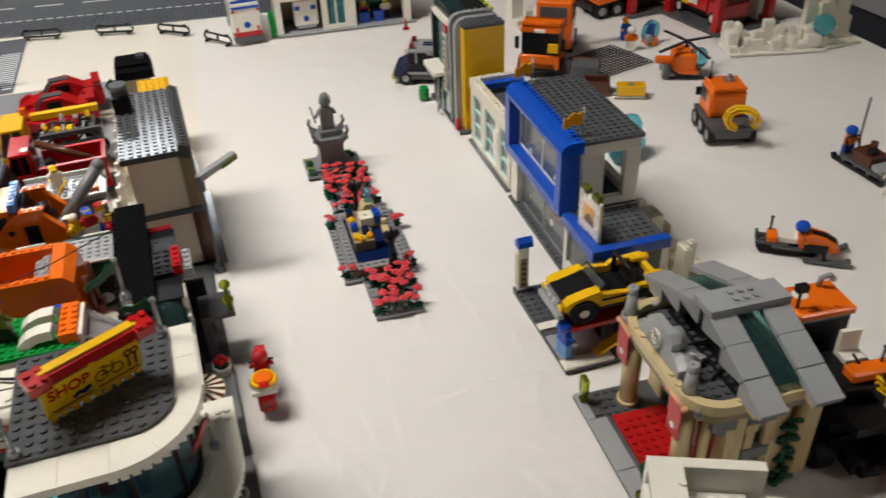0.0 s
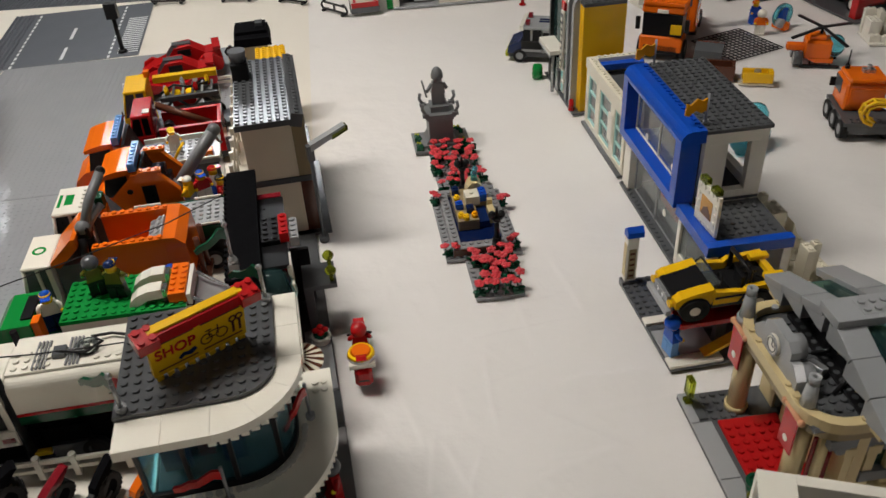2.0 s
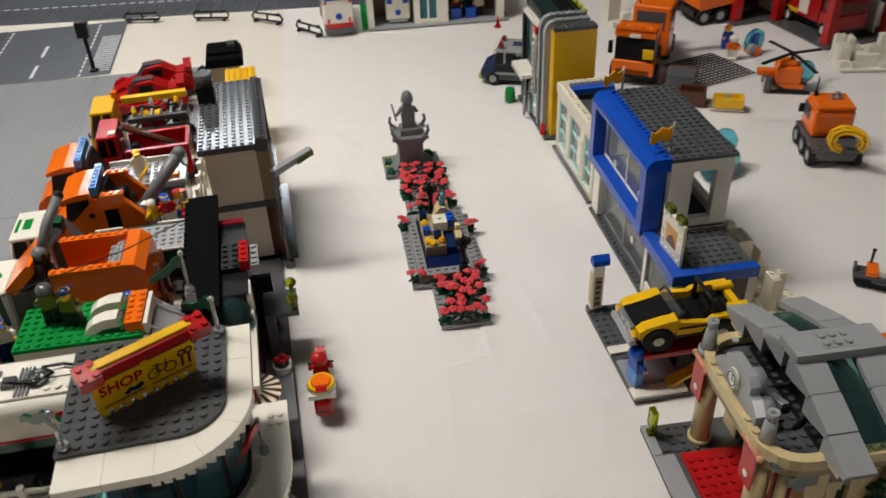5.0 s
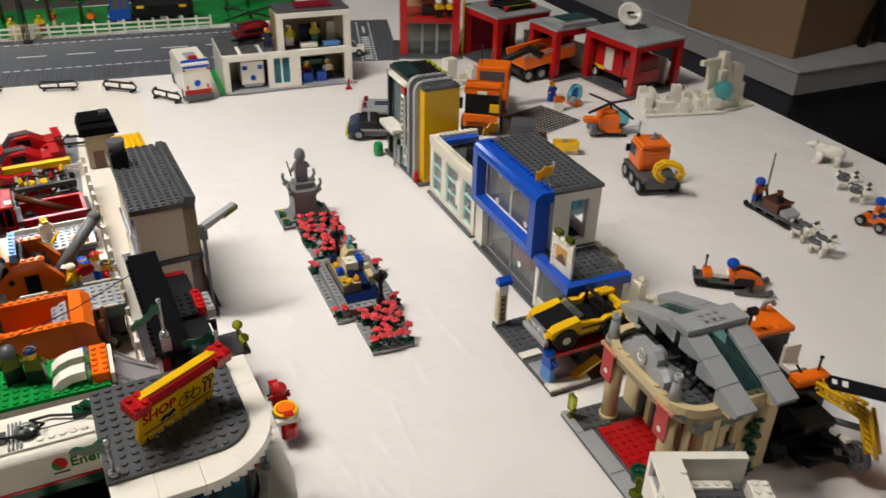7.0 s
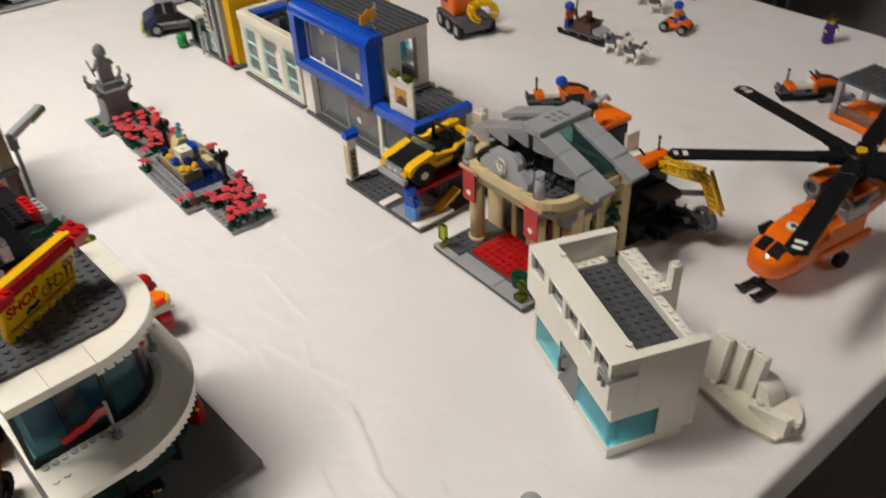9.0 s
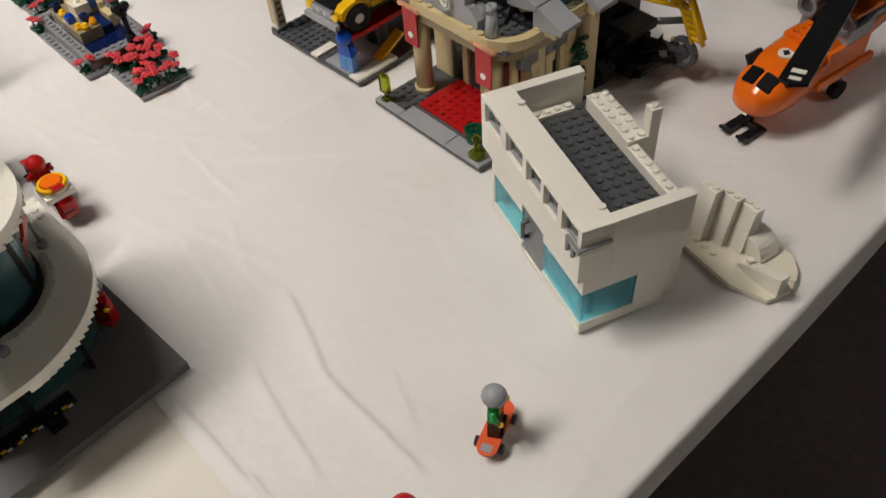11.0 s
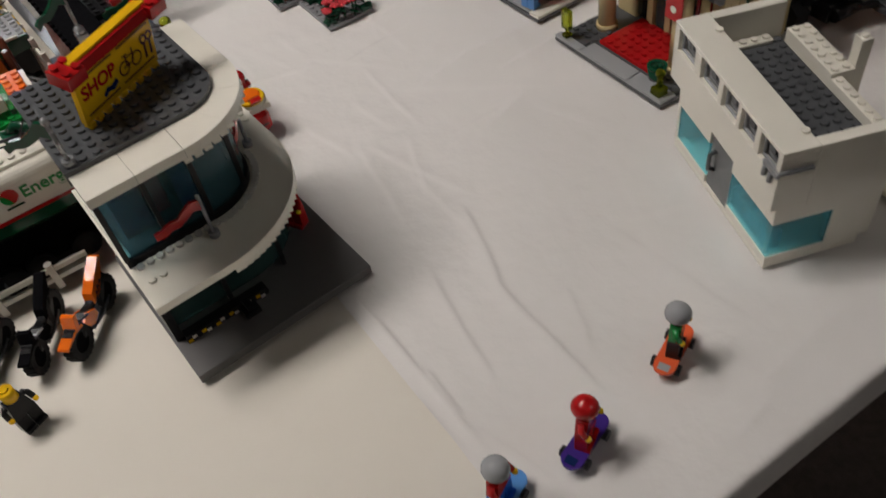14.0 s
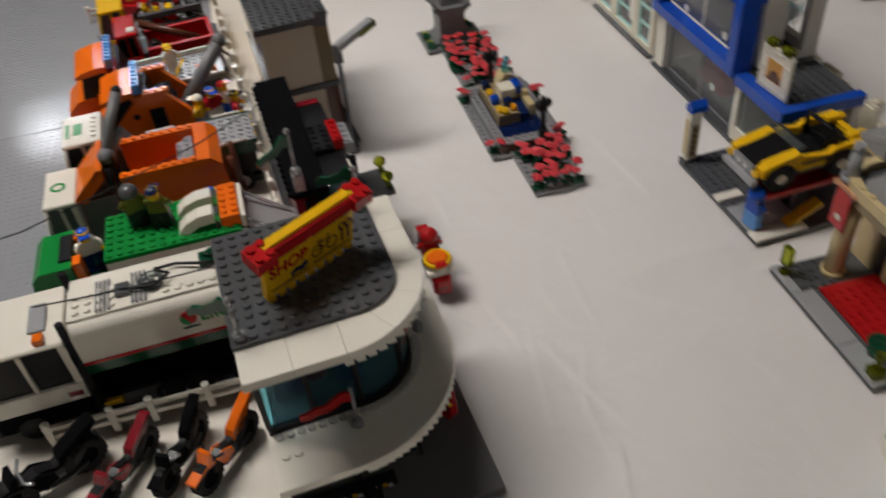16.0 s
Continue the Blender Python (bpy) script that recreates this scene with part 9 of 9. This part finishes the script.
def ambulance(x, y, turn):
    """Rear towards local -y."""
    t = thing("ambulance", x, y, turn, "white toy ambulance with blue and red lights", "toy ambulance")
    W, L = 6.2, 19
    for a in (3, 15):
        for b in (0.4, W - 0.4):
            wheel(t, b, a, 1.2, 1.2, 1.0, GREY, axis="x")
    part("body", G().box(0, 0, 1.0, W, 13, 9.0, 0.15), WHITE, t)
    part("cab", G().box(0.2, 13, 1.0, W - 0.2, 17, 7.4, 0.2).box(0.3, 17, 1.0, W - 0.3, L, 4.4, 0.3), WHITE, t)
    part("windscreen", G().prism([(16.9, 4.4), (18.2, 4.4), (16.9, 7.2)], 0.5, W - 0.5, axis="x"), SMOKE, t)
    part("bumper", G().box(-0.1, -0.3, 0.6, W + 0.1, 0.2, 1.8), DGREY, t)
    part("red_band", G().box(0.05, -0.06, 1.8, W - 0.05, 0.05, 2.9), RED, t, "red reflective band")
    part("blue_bar", G().box(0.1, -0.2, 8.0, W - 0.1, 0.1, 8.5), BLUE, t, "blue light bar")
    part("roof_bar", G().box(0.2, 1.0, 9.0, W - 0.2, 1.8, 9.4), BLUE, t)
    part("rear_star", G().cyl(W / 2, 4.4, -0.1, 0.02, 0.75, 8, axis="y"), BLUE, t, "blue star emblem")
    for s in (0.3, W - 1.3):
        part("hazard_panel", G().box(s + 0.2, -0.06, 3.0, s + 0.8, 0.02, 4.0), CORAL, t)
    for s in (0.0, W - 0.8):
        part("tail_light", G().box(s + 0.1, -0.15, 7.3, s + 0.7, 0.1, 7.8), RED, t)
    part("roof_hatch", G().box(1.8, 3, 9.0, W - 1.8, 8, 9.3), GREY, t)
    part("roof_light", G().box(2.2, 2.2, 9.3, W - 2.2, 3.4, 9.9), RED, t)
    return t


ambulance(90, 1456, 3)


def hospital(x, y, turn):
    t = thing("hospital", x, y, turn, "grey white two-storey toy hospital with open front rooms", "toy building")
    F, H, W, D = 7.6, 17.8, 31, 18
    C = WHITE
    part("base", G().box(0, -0.8, 0, W + 1, D, 0.4), GREY, t)
    part("lawn", G().box(-1.4, 0, 0, 0, D, 0.4), GREEN, t)
    for a, b in ((0, 1.4), (10.4, 11.8), (15.6, 18.2), (29.2, 31)):
        part("pier", G().box(a, 0, 0.4, b, 1.2, F), C, t)
    part("lintel", G().box(0, 0, F, W, 1.2, F + 1.4), C, t)
    part("sill", G().box(11.8, 0, 0.4, 15.6, 1.2, 1.4), C, t)
    part("window", G().box(11.8, 0.5, 1.4, 15.6, 0.7, F), TEAL, t)
    part("window_bar", G().box(13.5, 0.3, 1.4, 13.9, 0.9, F), WHITE, t)
    part("back_wall", G().box(0, D - 1, 0.4, W, D, F + 1.0), C, t)
    part("side_wall", G().box(0, 1.2, 0.4, 0.8, D - 1, F + 1.0), C, t)
    part("side_wall", G().box(W - 0.8, 1.2, 0.4, W, D - 1, F + 1.0), C, t)
    part("room_wall", G().box(1, 9, 0.4, 11, 9.6, F), DTAN, t)
    part("room_wall", G().box(18.2, 8, 0.4, 30, 8.6, F), DTAN, t)
    part("deck", G().box(0.2, 1.2, F + 0.6, W - 0.2, D - 0.2, F + 1.2), DGREY, t, "dark grey roof deck")
    U = 13.2
    for a, b in ((U, U + 1.6), (29.4, W)):
        part("pier", G().box(a, 0.4, F + 1.4, b, 1.6, H - 1), C, t)
    part("upper_lintel", G().box(U, 0.2, H - 1.2, W, 1.6, H), C, t)
    part("upper_wall", G().box(U, 8, F + 1.2, W, 8.8, H - 0.6).box(U, 1.6, F + 1.2, U + 0.6, 8, H - 0.6), DTAN, t)
    part("upper_roof", G().box(U + 0.2, 0.6, H, W - 0.2, 9, H + 0.5), DGREY, t)
    part("canopy", G().box(U + 5, 2, H + 0.5, W - 4, 7, H + 1.0), DRED, t)
    part("bed", G().box(19, 1.6, F + 1.4, 23, 3.6, F + 2.4), WHITE, t, "white hospital bed")
    part("bed", G().box(24.5, 1.6, F + 1.4, 28.5, 3.6, F + 2.4), MBLUE, t, "blue hospital bed")
    part("cabinet", G().box(20, 6.5, F + 1.4, 25, 8, F + 5.4), DBLUE, t)
    part("cabinet", G().box(26.5, 6.5, F + 1.4, 28.6, 8, F + 6), CREAM, t)
    part("chair", G().box(19, 1.6, 0.4, 21.4, 3.6, 2.8), BLUE, t, "blue waiting chair")
    part("chair", G().box(22.4, 1.6, 0.4, 24.8, 3.6, 2.8), BLUE, t, "blue waiting chair")
    part("counter", G().box(19, 5, 0.4, 25.5, 7, 5.0), DGREEN, t)
    for a in (4, 9):
        part("landing_mark", G().box(a, 1.4, F + 1.2, a + 0.8, 8, F + 1.26), WHITE, t)
    return t


hospital(166, 1476, -2)
for hx, hy, sh, lg, z in ((372, 1500, CREAM, BLACK, 3), (330, 1500, DRED, DBLUE, 3), (300, 1502, LIME, WHITE, 75), (352, 1510, LIME, GREEN, 75)):
    figure(hx, hy, 0, sh, lg, WHITE, "hair", z, label="small toy patient figure inside the hospital")


def small_van(x, y, z, turn):
    t = thing("small_ambulance", x, y, turn, "small white toy ambulance parked inside the hospital", "toy ambulance", z=z)
    part("body", G().box(0, 0, 1.0, 5.4, 7, 6.6, 0.15), WHITE, t)
    part("red_top", G().box(0.4, 0.2, 6.6, 5.0, 1.4, 7.0), RED, t)
    part("star", G().cyl(2.7, 2.6, -0.06, 0.02, 0.7, 8, axis="y"), BLUE, t)
    part("light", G().box(0.3, -0.06, 4.6, 1.5, 0.02, 5.6), BLUE, t)
    part("light", G().box(3.9, -0.06, 4.6, 5.1, 0.02, 5.6), BLUE, t)
    part("bumper", G().box(0.6, -0.1, 0.4, 4.8, 0.3, 1.2), GREY, t)
    for a in (0.5, 4.9):
        wheel(t, a, 5, 0.9, 0.9, 0.8, GREY, axis="x")
    return t


small_van(200, 1486, 3.2, -2)


def rescue_copter(x, y, z, turn):
    t = thing("rescue_helicopter", x, y, turn, "dark red toy rescue helicopter on the hospital roof", "toy helicopter", z=z)
    part("body", G().box(0, -2, 1.2, 9, 2, 4.6, 0.8), DRED, t)
    part("tail", G().box(9, -0.7, 2.8, 18, 0.7, 4.0, 0.2), WHITE, t)
    part("stripe", G().box(2, -2.06, 2.6, 8.4, 2.06, 3.4), BLACK, t)
    part("window", G().box(-0.1, -1.6, 3.0, 1.6, 1.6, 5.0, 0.4), DGREY, t)
    for s in (-1, 1):
        part("skid", G().box(0, 2 * s - 0.3, 0, 8, 2 * s + 0.3, 0.4).box(2, 1.6 * s - 0.2, 0.4, 2.5, 1.6 * s + 0.2, 1.4).box(6, 1.6 * s - 0.2, 0.4, 6.5, 1.6 * s + 0.2, 1.4), BLACK, t)
    part("mast", G().cyl(5, 0, 5.4, 7, 0.4, 10), BLACK, t)
    for k in range(4):
        g = G()
        g.m = pose(5, 0, 7, 0, 2, 20 + 90 * k)
        g.box(0, -0.4, -0.1, 9, 0.4, 0.1)
        part("rotor_blade", g, BLACK, t)
    return t


rescue_copter(205, 1560, 70, 15)
figure(262, 1520, 0, DBLUE, DBLUE, RED, "cap", 70, label="toy pilot in dark blue on the hospital roof")


def fire_bay(x, y, turn, w=16, d=18, h=12.2, name="fire_station"):
    t = thing(name, x, y, turn, "red toy fire station bay with grey studded roof", "toy building", "fire station bays")
    part("floor", G().box(-1, -1.5, 0, w + 1, d, 0.35), DGREY, t)
    for a in (0, w - 1.8):
        for b in (0, d - 1.8):
            part("pillar", G().box(a, b, 0.35, a + 1.8, b + 1.8, h - 1.6), RED, t)
    part("beam", G().box(0, 0, h - 1.6, w, 1.8, h), RED, t)
    part("beam", G().box(0, 1.8, h - 1.6, 1.8, d, h), RED, t)
    part("beam", G().box(w - 1.8, 1.8, h - 1.6, w, d, h), RED, t)
    part("back_wall", G().box(1.8, d - 1, 0.35, w - 1.8, d, h - 1.6), DRED, t)
    part("roof", G().box(-0.2, -0.2, h, w + 0.2, d, h + 0.5).studs(0, 0, w, 9, h + 0.5, n=8), GREY, t)
    part("door_panel", G().box(w - 3, 2, 0.4, w - 2.4, 7, 7), WHITE, t)
    return t


b1 = fire_bay(888, 1200, 9)


def fire_truck(x, y, turn):
    t = thing("fire_truck", x, y, turn, "red toy fire truck with white shutter in the bay", "toy fire truck")
    W, L = 6.2, 18
    for a in (3, 13.5):
        for b in (0.4, W - 0.4):
            wheel(t, b, a, 1.3, 1.3, 1.0, WHITE, axis="x")
    part("chassis", G().box(0.8, 0, 0.9, W - 0.8, L, 2.0), BLACK, t)
    part("body", G().box(0, 5, 2.0, W, L, 7.6, 0.1), RED, t)
    part("cab", G().box(0, 0, 1.6, W, 4.6, 4.2).box(0.2, 0.3, 4.2, W - 0.2, 4.4, 6.6), RED, t)
    part("window", G().box(-0.04, 1.0, 4.4, W + 0.04, 4.0, 6.2).box(0.6, 0.2, 4.4, W - 0.6, 0.36, 6.2), SMOKE, t)
    part("shutter", G().box(-0.06, 8, 2.6, 0.02, 10.6, 7.0), WHITE, t, "white roller shutter")
    part("stripe", G().box(-0.05, 10.6, 2.2, 0.02, 17.6, 2.9), YELLOW, t)
    part("ladder", G().box(1, 5, 7.7, 1.4, L, 8.1).box(3, 5, 7.7, 3.4, L, 8.1), DGREY, t)
    return t


fire_truck(908, 1214, 9).scale = (1.2, 1.1, 1.25)


def dish(x, y, z):
    t = thing("satellite_dish", x, y, 0, "white toy satellite dish on the station roof", "toy dish", z=z)
    part("stand", G().cyl(0, 0, 0, 1.2, 0.5, 10), DGREY, t)
    g = G()
    g.m = pose(0, 0, 3.0, 55, 0, -20)
    n, rows = 20, 5
    vs, fs = [], []
    for sgn in (0, 1):
        for j in range(rows + 1):
            r = 3.0 * j / rows
            for k in range(n):
                a = 2 * math.pi * k / n
                vs.append((r * math.cos(a), r * math.sin(a), 0.12 * r * r - 0.18 * sgn))
    m = (rows + 1) * n
    for j in range(rows):
        for k in range(n):
            q = [j * n + k, j * n + (k + 1) % n, (j + 1) * n + (k + 1) % n, (j + 1) * n + k]
            fs += [q, [i + m for i in q[::-1]]]
    for k in range(n):
        fs.append([rows * n + k, rows * n + (k + 1) % n, m + rows * n + (k + 1) % n, m + rows * n + k])
    g.add(vs, fs, True)
    part("bowl", g, WHITE, t)
    g = G()
    g.m = pose(0, 0, 3.0, 55, 0, -20)
    g.cyl(0, 0, 0.1, 1.6, 0.2, 8).box(-0.9, -0.3, 1.4, 0.9, 0.3, 1.8)
    part("feed", g, BLACK, t)
    return t


dish(940, 1310, 103)
solid("roof_frame", G().box(0, 0, 0, 11, 8, 0.8).box(1, 1, 0.8, 10, 7, 1.1), [GREY], 812, 1345, 9, "grey roof panel with recessed top", "roof panel", z=103)
solid("roof_pool", G().box(0, 0, 0, 8, 5, 0.3), [DGLASS], 825, 1356, 9, "dark clear teal skylight on the roof", "skylight", z=112)
fire_bay(798, 1342, 9, w=14, d=11)
b2 = fire_bay(716, 1440, 9, w=17, d=16, h=13)


def stunt_frame(x, y, z):
    t = thing("rooftop_pad", x, y, 10, "dark lattice pad with red corners on the roof", "toy platform", z=z)
    part("pad", G().box(0, 0, 1.0, 10, 8, 1.4).box(1, 1, 1.4, 9, 1.5, 1.8).box(1, 6.5, 1.4, 9, 7, 1.8), BLACK, t)
    part("line", G().box(0, 0.2, 1.4, 10, 0.5, 1.5), LIME, t)
    for a, b in ((0.5, 0.5), (9.5, 0.5), (0.5, 7.5), (9.5, 7.5)):
        part("foot", G().ball(a, b, 0.8, 0.8, n=10), RED, t)
    return t


stunt_frame(748, 1468, 108)


def fire_house(x, y, turn):
    t = thing("fire_house", x, y, turn, "red two-storey toy fire house with clear windows", "toy building")
    w, d = 16, 14
    part("floor", G().box(-2, -2, 0, w + 1, d, 0.35), DGREY, t)
    for z0, z1 in ((0.35, 9.0), (10.2, 20.0)):
        for a in (0, w - 2):
            part("pillar", G().box(a, 0, z0, a + 2, 2, z1), RED, t)
        part("back_wall", G().box(0, d - 1, z0, w, d, z1), TAN, t)
    part("slab", G().box(0, 0, 9.0, w, d, 10.2), RED, t)
    part("roof", G().box(0, 0, 20, w, d, 21.4), RED, t)
    for a in (2, 6, 10):
        g = G().box(a, 1.2, 0.4, a + 0.3, 1.6, 9).box(a + 3.7, 1.2, 0.4, a + 4, 1.6, 9).box(a, 1.2, 8.6, a + 4, 1.6, 9)
        w1 = part("window", g, GREY, t)
        part("pane", G().box(a + 0.3, 1.35, 0.5, a + 3.7, 1.45, 8.6), SMOKE, w1)
    part("pole", G().cyl(w + 1.0, 1, 0.35, 24, 0.3, 10), YELLOW, t, "tall yellow pole")
    part("box", G().box(6, 3, 10.2, 9, 6, 12.6), BLACK, t)
    return t


fire_house(560, 1590, -20)
figure(640, 1568, 0, YELLOW, BLACK, WHITE, "helmet", 84, label="toy fire fighter in yellow on the upper floor")
figure(664, 1560, 0, YELLOW, BLACK, WHITE, "helmet", 84, label="toy fire fighter in yellow on the upper floor")
road_strip("road_back", 552, 1570, 75, 40, 16, "grey toy road plate with crossing behind the hospital", cross=10)


def race_car(x, y, turn, mat):
    t = thing("small_car", x, y, turn, "small white and orange toy car on the road", "toy car")
    for a in (1.4, 6.2):
        for b in (0.2, 4.2):
            wheel(t, a, b, 0.9, 0.9, 0.8, GREY)
    part("body", G().box(0, 0.4, 0.8, 8, 4, 2.2, 0.2), mat, t)
    part("cabin", G().prism([(2, 2.2), (3, 3.8), (6, 3.8), (7, 2.2)], 0.7, 3.7, axis="y"), SMOKE, t)
    part("band", G().box(0, 0.36, 1.6, 8, 0.42, 2.0), ORANGE, t)
    return t


race_car(500, 1650, 160, WHITE)


# ---- beyond the far road: green plates, fence, trees, blue truck ----
def green_plate(x, y, nx, ny):
    g = G().box(0, 0, 0, nx, ny, 0.3)
    for i in range(0, nx):
        for j in range(0, min(ny, 10)):
            g.cyl(i + 0.5, j + 0.5, 0.3, 0.5, 0.3, 6)
    return solid("green_base_plate", g, GREEN, x, y, -4, "bright green studded base plate", "base plate", "green base plates", z=-2.5)


green_plate(-700, 2040, 48, 30)
green_plate(-314, 2013, 48, 30)
green_plate(72, 1986, 48, 30)
rail_fence("white_fence", 218, 1945, 85, 48, WHITE, "white toy fence along the far road", h=3.6)
rail_fence("white_fence", -170, 1979, 85, 48, WHITE, "white toy fence along the far road", h=3.6)


def toy_tree(x, y, h, seed, mat=GREEN):
    r = random.Random(seed)
    t = thing("toy_tree", x, y, r.uniform(0, 360), "plastic toy tree with layered green leaf clumps", "toy tree", "toy trees")
    g = G()
    g.tube([(0, 0, 0), (0.1, 0.1, h * 0.5), (0, 0, h * 0.9)], 0.55, 8).tube([(0, 0, h * 0.4), (1.4, 0.4, h * 0.6)], 0.3).tube([(0, 0, h * 0.5), (-1.2, -0.6, h * 0.7)], 0.3)
    part("trunk", g, BROWN, t)
    g = G()
    for k in range(40):
        z = h * r.uniform(0.4, 1.1)
        rad = 3.0 * (1.15 - z / (h * 1.15)) + 0.6
        a = r.uniform(0, 6.28)
        g.ball(rad * math.cos(a) * r.uniform(0.4, 1), rad * math.sin(a) * r.uniform(0.4, 1), z, r.uniform(0.5, 1.0), r.uniform(0.5, 1.0), r.uniform(0.25, 0.5), 6)
    part("crown", g, mat, t)
    return t


for k, (tx, ty, th) in enumerate(((-60, 2080, 14), (-230, 2130, 16), (-330, 2075, 12), (60, 2140, 15), (-480, 2110, 14), (180, 2110, 14), (280, 2080, 12), (-130, 2120, 13), (340, 2120, 15))):
    toy_tree(tx, ty, th, k + 20)
solid("lattice_mast", G().tube([(-0.8, -0.8, 0), (-0.3, -0.3, 26)], 0.2).tube([(0.8, -0.8, 0), (0.3, -0.3, 26)], 0.2).tube([(0, 0.8, 0), (0, 0.3, 26)], 0.2).tube([(-0.7, -0.7, 2), (0.6, -0.6, 8), (-0.5, -0.5, 14), (0.4, -0.4, 20)], 0.16).cyl(0, 0, 0, 0.4, 1.4, 12), BLACK, -178, 1950, 0, "tall black plastic lattice mast by the road", "toy mast")
for k, (fx, fy, sh, lg) in enumerate(((-150, 2040, YELLOW, RED), (-210, 2030, LIME, BLACK), (-120, 2070, RED, TAN), (-270, 2050, CREAM, BLUE), (-40, 2050, ORANGE, DGREEN))):
    figure(fx, fy, k * 40, sh, lg, BROWN, "hair", label="small toy figure on the green park plate")
solid("park_wall", G().plate(0, 0, 0, 8, 2, 3.2), TAN, -215, 1992, -4, "low tan brick wall in the toy park", "toy wall")


def blue_truck(x, y, turn):
    t = thing("blue_truck", x, y, turn, "blue toy truck with black trailer and yellow marks", "toy truck")
    W, L = 7, 24
    chassis(t, L, W, fronts=(2.6,), backs=(15, 20), r=1.4)
    cab(t, 0, 6, W, 1.2, 8.2, BLUE)
    part("headlight", G().cyl(-0.2, 2.2, 1.0, 1.6, 0.4, 10, axis="y"), WHITE, t)
    part("bed", G().box(7, 0, 2.0, L, W, 5.2), BLACK, t)
    part("marker", G().box(8, -0.1, 4.4, 10, 0.02, 5.2), YELLOW, t)
    part("marker", G().box(20, -0.1, 4.4, 22, 0.02, 5.2), YELLOW, t)
    return t


blue_truck(0, 2040, -8)


# ---- the room behind ----
t2 = thing("side_table", 1374, 1255, 1, "side table under a grey cloth", "table", z=-20)
part("cloth_top", G().box(0, 0, -1.0, 140, 150, 0, 0.6), GREYCLOTH, t2, "grey table cloth")
part("cloth_edge", G().box(0.2, 0.2, -7, 139, 1.0, -1.0), GREYCLOTH, t2)
part("cloth_edge", G().box(0.2, 1.0, -7, 1.0, 149, -1.0), GREYCLOTH, t2)
part("skirt", G().box(1.2, 1.2, -90, 139, 2.0, -1.2), NAVYCLOTH, t2, "dark navy pleated skirt")
part("skirt", G().box(1.2, 2.1, -90, 2.0, 149, -1.2), NAVYCLOTH, t2, "dark navy pleated skirt")
for a, b in ((4, 4), (134, 4), (4, 144), (134, 144)):
    part("leg", G().cyl(a, b, -TABLE_Z / S + 2.4, -1.0, 1.6, 10), DGREY, t2)


def cardboard_box(x, y, turn):
    t = thing("cardboard_box", x, y, turn, "large brown cardboard box on the side table", "box", z=-20)
    part("body", G().box(0, 0, 0, 60, 40, 34, 0.3), CARD, t)
    part("tape", G().box(0, 19, 34, 60, 22, 34.1), DTAN, t)
    return t


cardboard_box(1425, 1330, 10)


def folding_chair(x, y, turn):
    t = thing("folding_chair", x, y, turn, "black metal folding chair beside the table", "chair", "folding chairs", z=-TABLE_Z * 1000)
    s = 1 / S
    part("seat", G().box(-0.19 * s, -0.19 * s, 0.43 * s, 0.19 * s, 0.19 * s, 0.46 * s, 0.8), BLACK, t)
    g = G()
    bend = [(-0.2, 0.24), (-0.1, 0.265), (0, 0.27), (0.1, 0.265), (0.2, 0.24)]
    g.prism([(a * s, b * s) for a, b in bend] + [(a * s, (b + 0.012) * s) for a, b in bend[::-1]], 0.62 * s, 0.86 * s)
    part("backrest", g, BLACK, t)
    for sd in (-1, 1):
        part("leg", G().tube([(0.21 * sd * s, -0.26 * s, 0), (0.21 * sd * s, 0.24 * s, 0.84 * s)], 1.3), BLACK, t)
        part("leg", G().tube([(0.19 * sd * s, 0.26 * s, 0), (0.19 * sd * s, -0.12 * s, 0.44 * s)], 1.3), BLACK, t)
    return t


folding_chair(1625, 1085, -59)
folding_chair(1575, 1275, -59)
